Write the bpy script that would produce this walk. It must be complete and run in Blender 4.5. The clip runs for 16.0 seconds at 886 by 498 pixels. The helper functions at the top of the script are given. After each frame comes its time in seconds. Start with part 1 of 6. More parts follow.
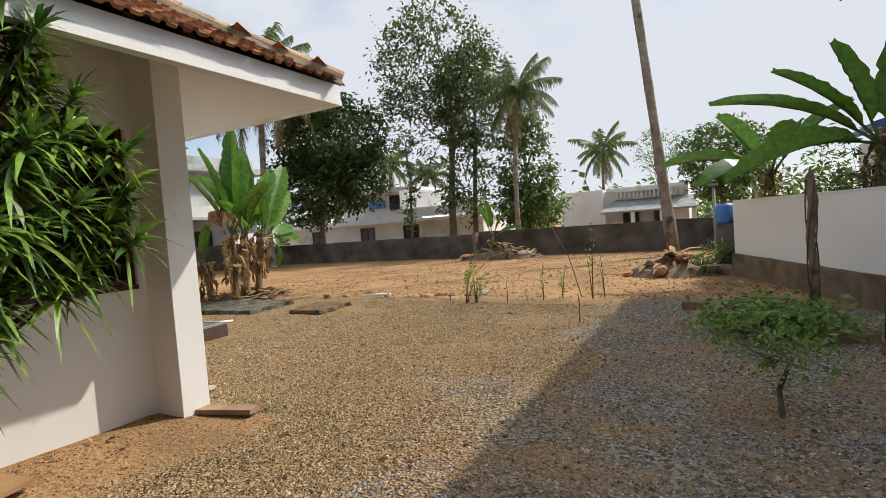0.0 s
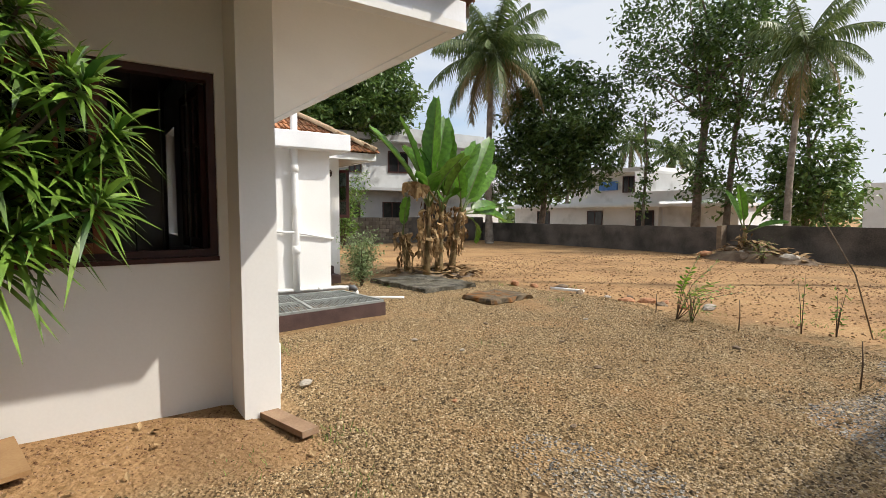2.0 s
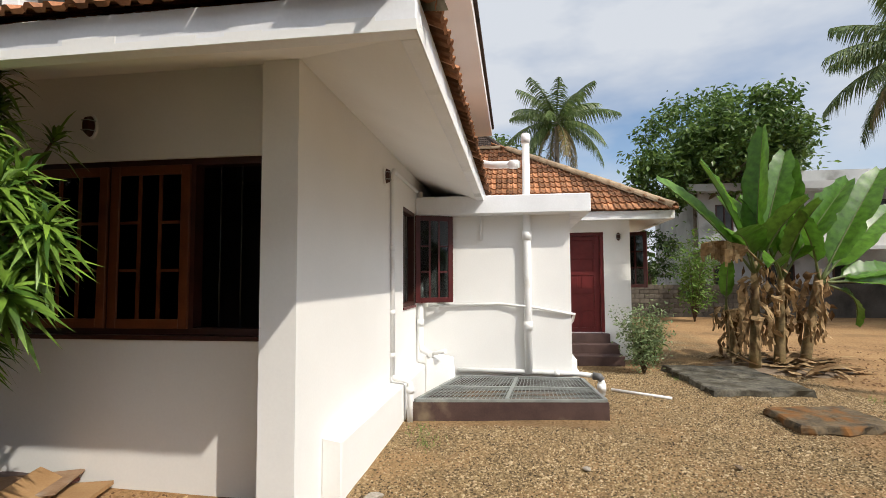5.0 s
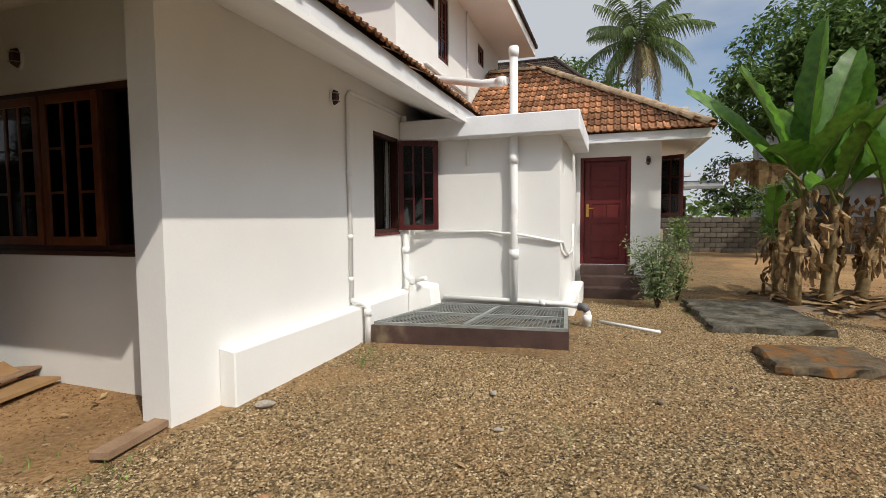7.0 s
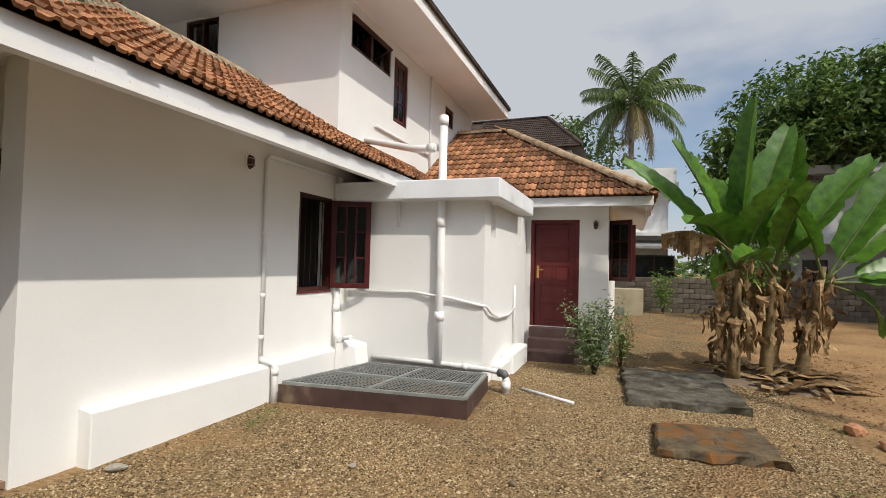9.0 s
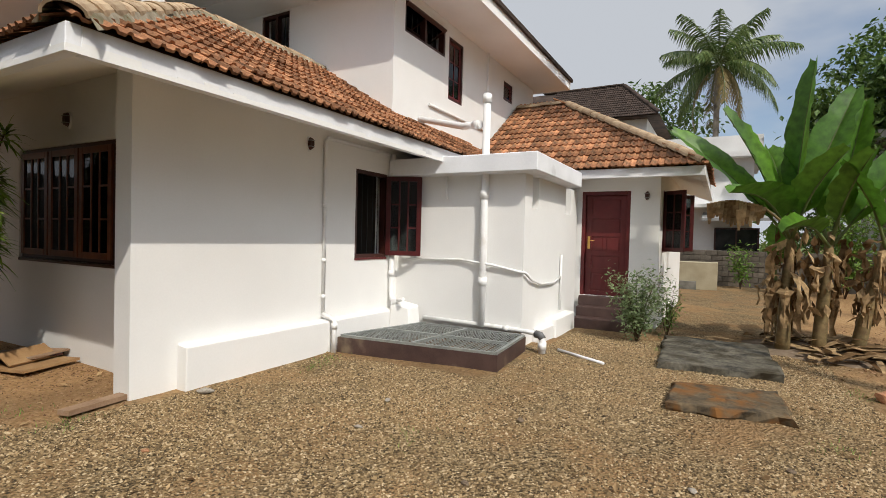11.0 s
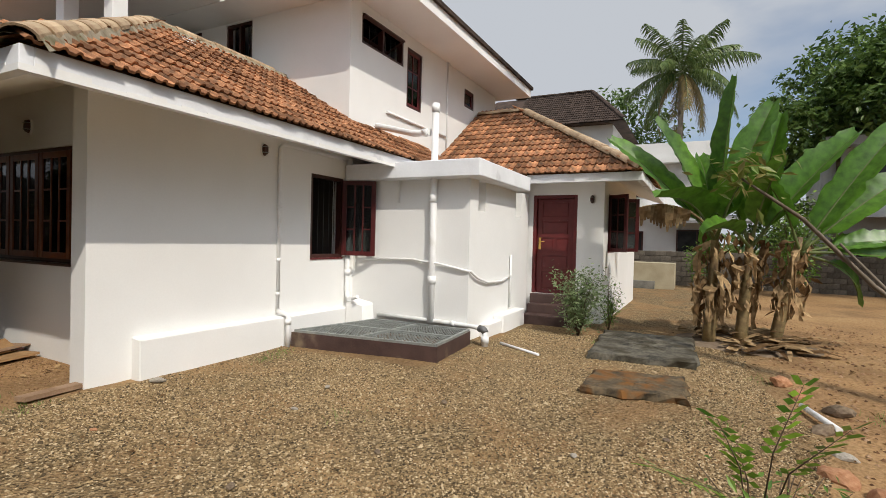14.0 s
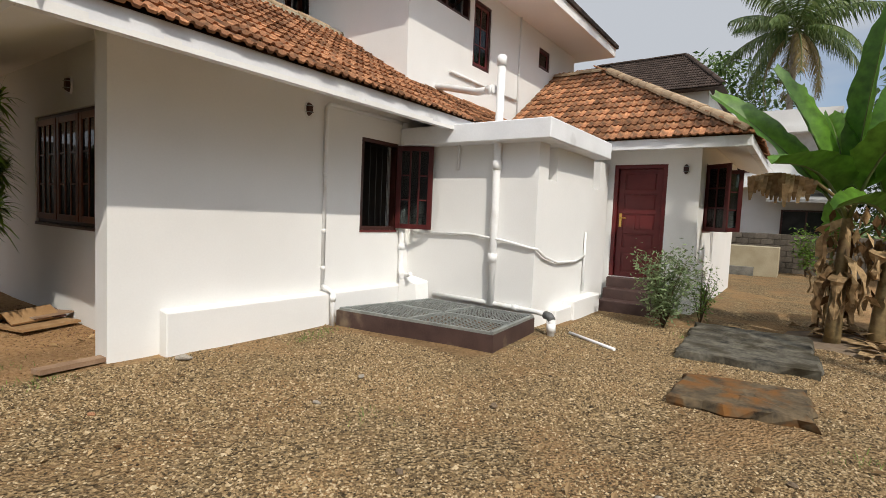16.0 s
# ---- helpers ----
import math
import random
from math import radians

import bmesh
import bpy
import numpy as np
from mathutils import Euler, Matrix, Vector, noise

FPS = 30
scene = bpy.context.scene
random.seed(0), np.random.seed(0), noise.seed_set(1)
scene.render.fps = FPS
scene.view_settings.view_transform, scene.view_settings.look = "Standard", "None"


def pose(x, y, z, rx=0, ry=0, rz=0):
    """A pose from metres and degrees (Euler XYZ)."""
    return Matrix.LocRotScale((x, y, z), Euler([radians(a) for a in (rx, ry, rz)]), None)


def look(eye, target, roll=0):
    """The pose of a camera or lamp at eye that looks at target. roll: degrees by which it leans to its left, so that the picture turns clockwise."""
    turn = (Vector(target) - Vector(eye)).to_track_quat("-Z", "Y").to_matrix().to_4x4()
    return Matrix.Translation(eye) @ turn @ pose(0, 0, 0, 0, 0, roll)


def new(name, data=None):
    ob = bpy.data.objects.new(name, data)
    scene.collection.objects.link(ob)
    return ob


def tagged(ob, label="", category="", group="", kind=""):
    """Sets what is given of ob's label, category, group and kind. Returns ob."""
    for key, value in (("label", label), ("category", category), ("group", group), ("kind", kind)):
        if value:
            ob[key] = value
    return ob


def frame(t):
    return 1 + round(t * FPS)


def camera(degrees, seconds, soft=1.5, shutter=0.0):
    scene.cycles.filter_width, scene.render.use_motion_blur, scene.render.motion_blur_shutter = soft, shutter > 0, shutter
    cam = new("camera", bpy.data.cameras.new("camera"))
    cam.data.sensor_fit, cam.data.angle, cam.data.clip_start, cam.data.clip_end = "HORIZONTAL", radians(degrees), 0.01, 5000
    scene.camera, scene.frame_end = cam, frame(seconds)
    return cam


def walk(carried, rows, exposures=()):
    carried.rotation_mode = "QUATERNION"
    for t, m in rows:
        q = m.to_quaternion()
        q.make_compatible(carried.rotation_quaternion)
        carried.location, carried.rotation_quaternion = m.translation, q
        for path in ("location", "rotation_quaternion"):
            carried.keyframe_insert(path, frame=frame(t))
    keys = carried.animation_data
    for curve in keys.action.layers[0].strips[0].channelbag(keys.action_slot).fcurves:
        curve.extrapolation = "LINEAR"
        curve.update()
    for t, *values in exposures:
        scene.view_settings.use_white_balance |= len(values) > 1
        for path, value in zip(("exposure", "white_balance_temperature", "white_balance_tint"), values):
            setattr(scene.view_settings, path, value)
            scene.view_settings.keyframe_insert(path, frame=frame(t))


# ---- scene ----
cam = camera(82.5, 16.0, 0.8)
PATH = [
    (0, (0.529, -0.036, 1.532), (-0.425, 1.719, 1.442), -4.2),
    (0.5, (0.467, 0.443, 1.559), (-0.737, 2.038, 1.459), -2.9),
    (1, (0.261, 0.895, 1.497), (-1.085, 2.37, 1.381), -2.4),
    (1.5, (0.183, 1.338, 1.513), (-1.331, 2.64, 1.408), -1.2),
    (2, (0.156, 1.779, 1.53), (-1.473, 2.931, 1.394), 0.0),
    (2.5, (0.144, 2.285, 1.503), (-1.54, 3.356, 1.368), 0.4),
    (3, (0.144, 2.762, 1.52), (-1.69, 3.546, 1.371), 1.5),
    (3.5, (0.064, 3.131, 1.554), (-1.892, 3.526, 1.415), 1.0),
    (4, (-0.109, 3.511, 1.58), (-2.104, 3.618, 1.495), -0.5),
    (4.5, (-0.31, 3.895, 1.642), (-2.306, 3.779, 1.655), -0.8),
    (4.7, (-0.356, 4.105, 1.639), (-2.344, 3.899, 1.72), -0.9),
    (6.8, (-0.954, 5.788, 1.489), (-2.858, 5.176, 1.454), 0.8),
    (7, (-0.961, 5.933, 1.471), (-2.852, 5.294, 1.347), -0.5),
    (7.5, (-1.085, 6.243, 1.494), (-2.923, 5.467, 1.347), -2.9),
    (8, (-1.214, 6.603, 1.642), (-3.038, 5.783, 1.613), -1.5),
    (8.5, (-1.259, 6.885, 1.728), (-3.116, 6.144, 1.789), 0.9),
    (8.7, (-1.297, 6.975, 1.71), (-3.176, 6.295, 1.781), 1.5),
    (10.8, (-0.991, 7.773, 1.606), (-2.759, 6.84, 1.546), 1.2),
    (11, (-0.954, 7.828, 1.612), (-2.702, 6.856, 1.566), 1.5),
    (11.5, (-0.898, 8.045, 1.66), (-2.605, 7.003, 1.617), 1.9),
    (12, (-0.841, 8.184, 1.616), (-2.554, 7.157, 1.503), 1.0),
    (12.5, (-0.958, 8.268, 1.571), (-2.653, 7.213, 1.46), 1.0),
    (13, (-0.842, 8.436, 1.605), (-2.573, 7.436, 1.549), 1.4),
    (13.5, (-0.699, 8.532, 1.61), (-2.488, 7.638, 1.584), 1.7),
    (14, (-0.767, 8.51, 1.606), (-2.548, 7.599, 1.57), 1.5),
    (14.5, (-0.847, 8.497, 1.564), (-2.641, 7.619, 1.46), 0.8),
    (15, (-0.995, 8.426, 1.523), (-2.73, 7.45, 1.33), 1.0),
    (15.5, (-1.302, 8.43, 1.525), (-2.961, 7.335, 1.306), 2.0),
    (16, (-1.655, 8.24, 1.531), (-3.283, 7.085, 1.398), 2.5),
]
walk(cam, [(t, look(eye, target, roll)) for t, eye, target, roll in PATH],
     [(0.0, 0.1), (2.0, 0.2), (3.0, 0.3), (4.5, 0.12), (5.5, -0.12), (7.0, -0.32), (11.0, -0.34), (16.0, -0.36)])

# ---- daylight ----
SUN_DIR = Vector((1.0, 1.4, 1.80)).normalized()
sun = new("sun", bpy.data.lights.new("sun", "SUN"))
sun.data.energy, sun.data.angle, sun.data.color = 3.9, radians(0.6), (1.0, 0.925, 0.81)
sun.matrix_world = look((0, 0, 30), Vector((0, 0, 30)) - SUN_DIR)

world = bpy.data.worlds.new("sky")
scene.world = world
world.use_nodes = True
wn, wl = world.node_tree.nodes, world.node_tree.links
wn.clear()
sky = wn.new("ShaderNodeTexSky")
sky.sky_type, sky.sun_disc = "NISHITA", False
sky.sun_elevation = math.asin(SUN_DIR.z)
sky.sun_rotation = math.atan2(SUN_DIR.x, SUN_DIR.y)
sky.air_density, sky.dust_density, sky.ozone_density = 1.0, 1.2, 1.6
wtc = wn.new("ShaderNodeTexCoord")
wmap = wn.new("ShaderNodeMapping")
wmap.inputs["Scale"].default_value = (1.0, 1.0, 2.6)
wmap.inputs["Location"].default_value = (0.35, 0.1, 0.0)
cloud = wn.new("ShaderNodeTexNoise")
cloud.inputs["Scale"].default_value, cloud.inputs["Detail"].default_value, cloud.inputs["Roughness"].default_value = 1.5, 6.0, 0.52
cramp = wn.new("ShaderNodeValToRGB")
cramp.color_ramp.elements[0].position, cramp.color_ramp.elements[1].position = 0.33, 0.53
cmix = wn.new("ShaderNodeMixRGB")
# clouds brighten towards the sun
toward = wn.new("ShaderNodeVectorMath")
toward.operation = "DOT_PRODUCT"
toward.inputs[1].default_value = SUN_DIR
wl.new(wtc.outputs["Generated"], toward.inputs[0])
aureole = wn.new("ShaderNodeMapRange")
aureole.interpolation_type = "SMOOTHSTEP"
aureole.inputs["From Min"].default_value, aureole.inputs["From Max"].default_value = 0.86, 1.0
aureole.inputs["To Min"].default_value, aureole.inputs["To Max"].default_value = 1.0, 7.0
wl.new(toward.outputs["Value"], aureole.inputs["Value"])
cloud_light = wn.new("ShaderNodeVectorMath")
cloud_light.operation = "SCALE"
cloud_light.inputs[0].default_value = (4.6, 4.85, 5.25)
wl.new(aureole.outputs[0], cloud_light.inputs["Scale"])
wl.new(cloud_light.outputs["Vector"], cmix.inputs["Color2"])
wbg = wn.new("ShaderNodeBackground")
wbg.inputs["Strength"].default_value = 0.15
wout = wn.new("ShaderNodeOutputWorld")
wl.new(wtc.outputs["Generated"], wmap.inputs["Vector"])
wl.new(wmap.outputs["Vector"], cloud.inputs["Vector"])
wl.new(cloud.outputs["Fac"], cramp.inputs["Fac"])
wl.new(cramp.outputs["Color"], cmix.inputs["Fac"])
wl.new(sky.outputs["Color"], cmix.inputs["Color1"])
wl.new(cmix.outputs["Color"], wbg.inputs["Color"])
wl.new(wbg.outputs["Background"], wout.inputs["Surface"])


# ---- materials ----
def surface(name, c1, c2, scale=3.0, rough=0.7, bump=0.15, fine=60.0, c3=None, stain=0.0, metal=0.0, piece=0.0, spec=0.4, glow=0.0):
    """Two-scale noise colour (c1 to c2), fine grain bump, dark stain c3, and a shift from piece to piece."""
    m = bpy.data.materials.new(name)
    m.use_nodes = True
    n, l = m.node_tree.nodes, m.node_tree.links
    b = n["Principled BSDF"]
    b.inputs["Roughness"].default_value, b.inputs["Metallic"].default_value = rough, metal
    b.inputs["Specular IOR Level"].default_value = spec
    tc = n.new("ShaderNodeTexCoord")
    big = n.new("ShaderNodeTexNoise")
    big.inputs["Scale"].default_value, big.inputs["Detail"].default_value = scale, 5.0
    small = n.new("ShaderNodeTexNoise")
    small.inputs["Scale"].default_value, small.inputs["Detail"].default_value = fine, 3.0
    for t in (big, small):
        l.new(tc.outputs["Object"], t.inputs["Vector"])
    add = n.new("ShaderNodeMath")
    add.operation = "MULTIPLY_ADD"
    add.inputs[1].default_value = 0.35
    l.new(small.outputs["Fac"], add.inputs[0])
    l.new(big.outputs["Fac"], add.inputs[2])
    ramp = n.new("ShaderNodeValToRGB")
    ramp.color_ramp.elements[0].position, ramp.color_ramp.elements[1].position = 0.48, 0.86
    ramp.color_ramp.elements[0].color, ramp.color_ramp.elements[1].color = (*c1, 1), (*c2, 1)
    l.new(add.outputs[0], ramp.inputs["Fac"])
    col = ramp.outputs["Color"]
    if c3:
        st = n.new("ShaderNodeTexNoise")
        st.inputs["Scale"].default_value, st.inputs["Detail"].default_value = scale * 0.6, 7.0
        mp = n.new("ShaderNodeMapping")
        mp.inputs["Location"].default_value = (3.7, 1.9, 8.2)
        l.new(tc.outputs["Object"], mp.inputs["Vector"])
        l.new(mp.outputs["Vector"], st.inputs["Vector"])
        sr = n.new("ShaderNodeValToRGB")
        sr.color_ramp.elements[0].position, sr.color_ramp.elements[1].position = 0.62 - stain * 0.3, 0.75 - stain * 0.2
        l.new(st.outputs["Fac"], sr.inputs["Fac"])
        mx = n.new("ShaderNodeMixRGB")
        mx.inputs["Color2"].default_value = (*c3, 1)
        l.new(sr.outputs["Color"], mx.inputs["Fac"])
        l.new(col, mx.inputs["Color1"])
        col = mx.outputs["Color"]
    if piece:
        oi = n.new("ShaderNodeObjectInfo")
        gi = n.new("ShaderNodeNewGeometry")
        sm = n.new("ShaderNodeMath")
        sm.operation = "ADD"
        l.new(oi.outputs["Random"], sm.inputs[0])
        l.new(gi.outputs["Random Per Island"], sm.inputs[1])
        fr = n.new("ShaderNodeMath")
        fr.operation = "FRACT"
        l.new(sm.outputs[0], fr.inputs[0])
        mr = n.new("ShaderNodeMapRange")
        mr.inputs["To Min"].default_value, mr.inputs["To Max"].default_value = 1 - piece, 1 + piece
        l.new(fr.outputs[0], mr.inputs["Value"])
        hs = n.new("ShaderNodeHueSaturation")
        l.new(mr.outputs[0], hs.inputs["Value"])
        l.new(col, hs.inputs["Color"])
        col = hs.outputs["Color"]
    l.new(col, b.inputs["Base Color"])
    if bump:
        bp = n.new("ShaderNodeBump")
        bp.inputs["Strength"].default_value, bp.inputs["Distance"].default_value = bump, 0.01
        l.new(add.outputs[0], bp.inputs["Height"])
        l.new(bp.outputs["Normal"], b.inputs["Normal"])
    return m


def leaf_surface(name, c1, c2, rough=0.45, through_light=0.3, spec=0.4, grain=9.0):
    """Leaf: colour varies from leaf to leaf, with light passing through."""
    m = bpy.data.materials.new(name)
    m.use_nodes = True
    n, l = m.node_tree.nodes, m.node_tree.links
    b = n["Principled BSDF"]
    b.inputs["Roughness"].default_value = rough
    b.inputs["Specular IOR Level"].default_value = spec
    gi = n.new("ShaderNodeNewGeometry")
    mx = n.new("ShaderNodeMixRGB")
    mx.inputs["Color1"].default_value, mx.inputs["Color2"].default_value = (*c1, 1), (*c2, 1)
    l.new(gi.outputs["Random Per Island"], mx.inputs["Fac"])
    tc, nz, hs, mr = n.new("ShaderNodeTexCoord"), n.new("ShaderNodeTexNoise"), n.new("ShaderNodeHueSaturation"), n.new("ShaderNodeMapRange")
    nz.inputs["Scale"].default_value, nz.inputs["Detail"].default_value = grain, 4.0
    mr.inputs["From Min"].default_value, mr.inputs["From Max"].default_value = 0.3, 0.7
    mr.inputs["To Min"].default_value, mr.inputs["To Max"].default_value = 0.62, 1.3
    l.new(tc.outputs["Object"], nz.inputs["Vector"])
    l.new(nz.outputs["Fac"], mr.inputs["Value"])
    l.new(mr.outputs[0], hs.inputs["Value"])
    l.new(mx.outputs["Color"], hs.inputs["Color"])
    col = hs.outputs["Color"]
    l.new(col, b.inputs["Base Color"])
    tr = n.new("ShaderNodeBsdfTranslucent")
    l.new(col, tr.inputs["Color"])
    ms = n.new("ShaderNodeMixShader")
    ms.inputs["Fac"].default_value = through_light
    l.new(b.outputs["BSDF"], ms.inputs[1])
    l.new(tr.outputs["BSDF"], ms.inputs[2])
    l.new(ms.outputs["Shader"], n["Material Output"].inputs["Surface"])
    return m


WHITE = surface("white_wall_paint", (0.78, 0.775, 0.755), (0.835, 0.83, 0.81), 0.9, 0.75, 0.12, 45)
WHITE_TRIM = surface("white_trim_paint", (0.74, 0.75, 0.77), (0.83, 0.84, 0.86), 2.5, 0.6, 0.1, 50, (0.5, 0.5, 0.5), 0.06)
# plaster darkened so the rooms' shade is put into the colour
ROOM_SHADE = surface("room_shade_plaster", (0.06, 0.05, 0.042), (0.09, 0.075, 0.062), 1.0, 0.8, 0.05)
SOFFIT = surface("soffit_paint", (0.81, 0.8, 0.785), (0.86, 0.85, 0.835), 1.2, 0.8, 0.05, 40)
PVC = surface("white_pvc", (0.76, 0.76, 0.75), (0.83, 0.83, 0.82), 3, 0.4, 0.02, 40, (0.6, 0.58, 0.53), 0.04)
GREY_PVC = surface("grey_pvc", (0.1, 0.1, 0.1), (0.15, 0.15, 0.15), 6, 0.5, 0.05)
MAROON = surface("maroon_paint", (0.1, 0.012, 0.013), (0.13, 0.018, 0.018), 6, 0.38, 0.06, 80)
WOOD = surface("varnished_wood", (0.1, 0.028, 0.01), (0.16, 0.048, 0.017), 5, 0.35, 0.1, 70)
# dark wood, which also carries the shade on some window parts
DARK_OR_SHADED_WOOD = surface("dark_or_shaded_wood", (0.035, 0.011, 0.009), (0.06, 0.017, 0.012), 5, 0.4, 0.08, 70)
TILE = surface("terracotta_tile", (0.23, 0.1, 0.052), (0.44, 0.22, 0.11), 3.6, 0.9, 0.7, 45, (0.05, 0.04, 0.03), 0.47, piece=0.45, spec=0.15)
RIDGE = surface("mossy_ridge_tile", (0.3, 0.2, 0.12), (0.45, 0.34, 0.22), 5, 0.9, 0.4, 40, (0.17, 0.14, 0.08), 0.18, piece=0.2, spec=0.2)
OLD_TILE = surface("blackened_tile", (0.03, 0.024, 0.021), (0.085, 0.058, 0.045), 3, 0.9, 0.4, 40, (0.03, 0.026, 0.024), 0.1, piece=0.25, spec=0.2)
BROWN_STEP = surface("brown_step_paint", (0.05, 0.028, 0.025), (0.085, 0.05, 0.043), 4, 0.55, 0.15, 60, (0.2, 0.15, 0.1), 0.04)
# the door's maroon again, darkened for window parts that stand in shade
MAROON_SHADED = surface("shaded_maroon_paint", (0.055, 0.009, 0.009), (0.08, 0.012, 0.012), 6, 0.38, 0.06, 80)
CONCRETE = surface("weathered_concrete", (0.075, 0.072, 0.062), (0.24, 0.23, 0.2), 2.5, 0.9, 0.4, 45, (0.04, 0.039, 0.034), 0.24)
RUSTY = surface("mossy_concrete", (0.03, 0.024, 0.015), (0.15, 0.108, 0.06), 7, 0.9, 0.9, 30, (0.17, 0.072, 0.015), 0.5)
WALL_OLD = surface("old_boundary_wall", (0.05, 0.044, 0.037), (0.145, 0.125, 0.105), 1.2, 0.9, 0.4, 25, (0.03, 0.028, 0.024), 0.25)
STONE = surface("laterite_stone", (0.13, 0.09, 0.06), (0.24, 0.18, 0.12), 3, 0.95, 0.6, 20, (0.06, 0.045, 0.03), 0.2)
METAL = surface("galvanised_metal", (0.24, 0.26, 0.25), (0.36, 0.38, 0.36), 8, 0.45, 0.05, 80, metal=0.35)
BRASS = surface("brass", (0.6, 0.38, 0.1), (0.7, 0.46, 0.14), 8, 0.3, 0.02, metal=1.0)
BLACK = surface("black_iron", (0.02, 0.02, 0.02), (0.035, 0.035, 0.035), 8, 0.5, 0.05)
BARK = surface("grey_bark", (0.12, 0.09, 0.065), (0.24, 0.195, 0.15), 5, 0.95, 0.6, 25, (0.05, 0.04, 0.03), 0.15)
PALM_BARK = surface("coconut_bark", (0.15, 0.12, 0.095), (0.3, 0.26, 0.21), 4, 0.95, 0.6, 20, (0.06, 0.05, 0.04), 0.18)
GLASS = bpy.data.materials.new("window_glass")
GLASS.use_nodes = True
g = GLASS.node_tree.nodes["Principled BSDF"]
g.inputs["Base Color"].default_value = (0.06, 0.07, 0.07, 1)
g.inputs["Roughness"].default_value, g.inputs["Transmission Weight"].default_value, g.inputs["IOR"].default_value = 0.05, 1.0, 1.33


# ---- mesh helpers ----
def box(bm, x0, y0, z0, x1, y1, z1):
    xs, ys, zs = sorted((x0, x1)), sorted((y0, y1)), sorted((z0, z1))
    v = [bm.verts.new((x, y, z)) for z in zs for y in ys for x in xs]
    for f in ((0, 2, 3, 1), (4, 5, 7, 6), (0, 1, 5, 4), (2, 6, 7, 3), (0, 4, 6, 2), (1, 3, 7, 5)):
        bm.faces.new([v[i] for i in f])
    return v


def prism(bm, low, high):
    """A solid between two rings of points."""
    a, b = [bm.verts.new(p) for p in low], [bm.verts.new(p) for p in high]
    n = len(a)
    bm.faces.new(a[::-1])
    bm.faces.new(b)
    for i in range(n):
        bm.faces.new((a[i], a[(i + 1) % n], b[(i + 1) % n], b[i]))


def tube(bm, pts, radii, seg=10, caps=True):
    """A round bar along points; radii: one number or one for each point."""
    pts = [Vector(p) for p in pts]
    if isinstance(radii, (int, float)):
        radii = [radii] * len(pts)
    rings, side = [], None
    for i, p in enumerate(pts):
        d = (pts[min(i + 1, len(pts) - 1)] - pts[max(i - 1, 0)]).normalized()
        if side is None:
            side = d.orthogonal().normalized()
        side = (side - d * side.dot(d)).normalized()
        up = d.cross(side)
        rings.append([bm.verts.new(p + (side * math.cos(a) + up * math.sin(a)) * radii[i]) for a in (2 * math.pi * k / seg for k in range(seg))])
    for a, b in zip(rings, rings[1:]):
        for k in range(seg):
            f = bm.faces.new((a[k], a[(k + 1) % seg], b[(k + 1) % seg], b[k]))
            f.smooth = True
    if caps:
        bm.faces.new(rings[0][::-1])
        bm.faces.new(rings[-1])


def mesh(name, bm, material, bevel=0.0):
    if bevel:
        bmesh.ops.bevel(bm, geom=bm.edges[:], offset=bevel, segments=1, affect="EDGES", clamp_overlap=True)
    bmesh.ops.recalc_face_normals(bm, faces=bm.faces[:])
    me = bpy.data.meshes.new(name)
    bm.to_mesh(me)
    bm.free()
    me.materials.append(material)
    return me


def part(name, bm, material, parent, label="", bevel=0.0):
    ob = new(name, mesh(name, bm, material, bevel))
    ob.parent = parent
    if label:
        ob["label"] = label
    return ob


def setting(name, bm, material, label, category, bevel=0.0):
    return tagged(new(name, mesh(name, bm, material, bevel)), label, category, kind="structure")


def thing(name, at, label, category, group="", kind=""):
    ob = new(name)
    ob.location = at
    ob.empty_display_size = 0.2
    return tagged(ob, label, category, group, kind)


def piece(name, me, m, parent):
    """One more object on a shared mesh."""
    ob = new(name, me)
    ob.parent = parent
    ob.matrix_basis = m
    return ob


# ---- the house: walls ----
T = 0.23
WX, PX, PY = -4.04, -3.675, 2.955          # front wall, pillar face, long wall
BX, BY = -8.09, 5.23                        # wash block
DX, DY = -11.19, 6.76                       # door wall
UX, UY = -8.06, 2.82                         # upper storey
WF = dict(y0=-0.25, y1=2.62, z0=1.21, z1=2.60)   # front window
WL = dict(x0=-7.78, x1=-6.97, z0=1.265, z1=2.615)  # long wall window

bm = bmesh.new()
for y0, y1, z0, z1 in ((-7.8, WF["y0"], -0.3, 3.35), (WF["y1"], 2.69, -0.3, 3.35), (WF["y0"], WF["y1"], -0.3, WF["z0"]), (WF["y0"], WF["y1"], WF["z1"], 3.35)):
    box(bm, WX - T, y0, z0, WX, y1, z1)
setting("wall_front", bm, WHITE, "white painted plaster house wall with a wide window", "wall")
bm = bmesh.new()
box(bm, WX - T, 2.69, -0.3, PX, PY, 3.42)
setting("wall_corner_pillar", bm, WHITE, "square white plastered corner pillar of the house", "pillar")
bm = bmesh.new()
for x0, x1, z0, z1 in ((WL["x1"], WX - T, -0.3, 3.35), (-11.0, WL["x0"], -0.3, 3.35), (WL["x0"], WL["x1"], -0.3, WL["z0"]), (WL["x0"], WL["x1"], WL["z1"], 3.35)):
    box(bm, x0, PY - T, z0, x1, PY, z1)
setting("wall_long", bm, WHITE, "long white plastered house wall under the eaves", "wall")
bm = bmesh.new()
prism(bm, [(-4.15, PY, -0.2), (-4.15, PY + 0.16, -0.2), (-7.9, PY + 0.16, -0.2), (-7.9, PY, -0.2)],
      [(-4.15, PY, 0.455), (-4.15, PY + 0.16, 0.43), (-7.9, PY + 0.16, 0.40), (-7.9, PY, 0.42)])
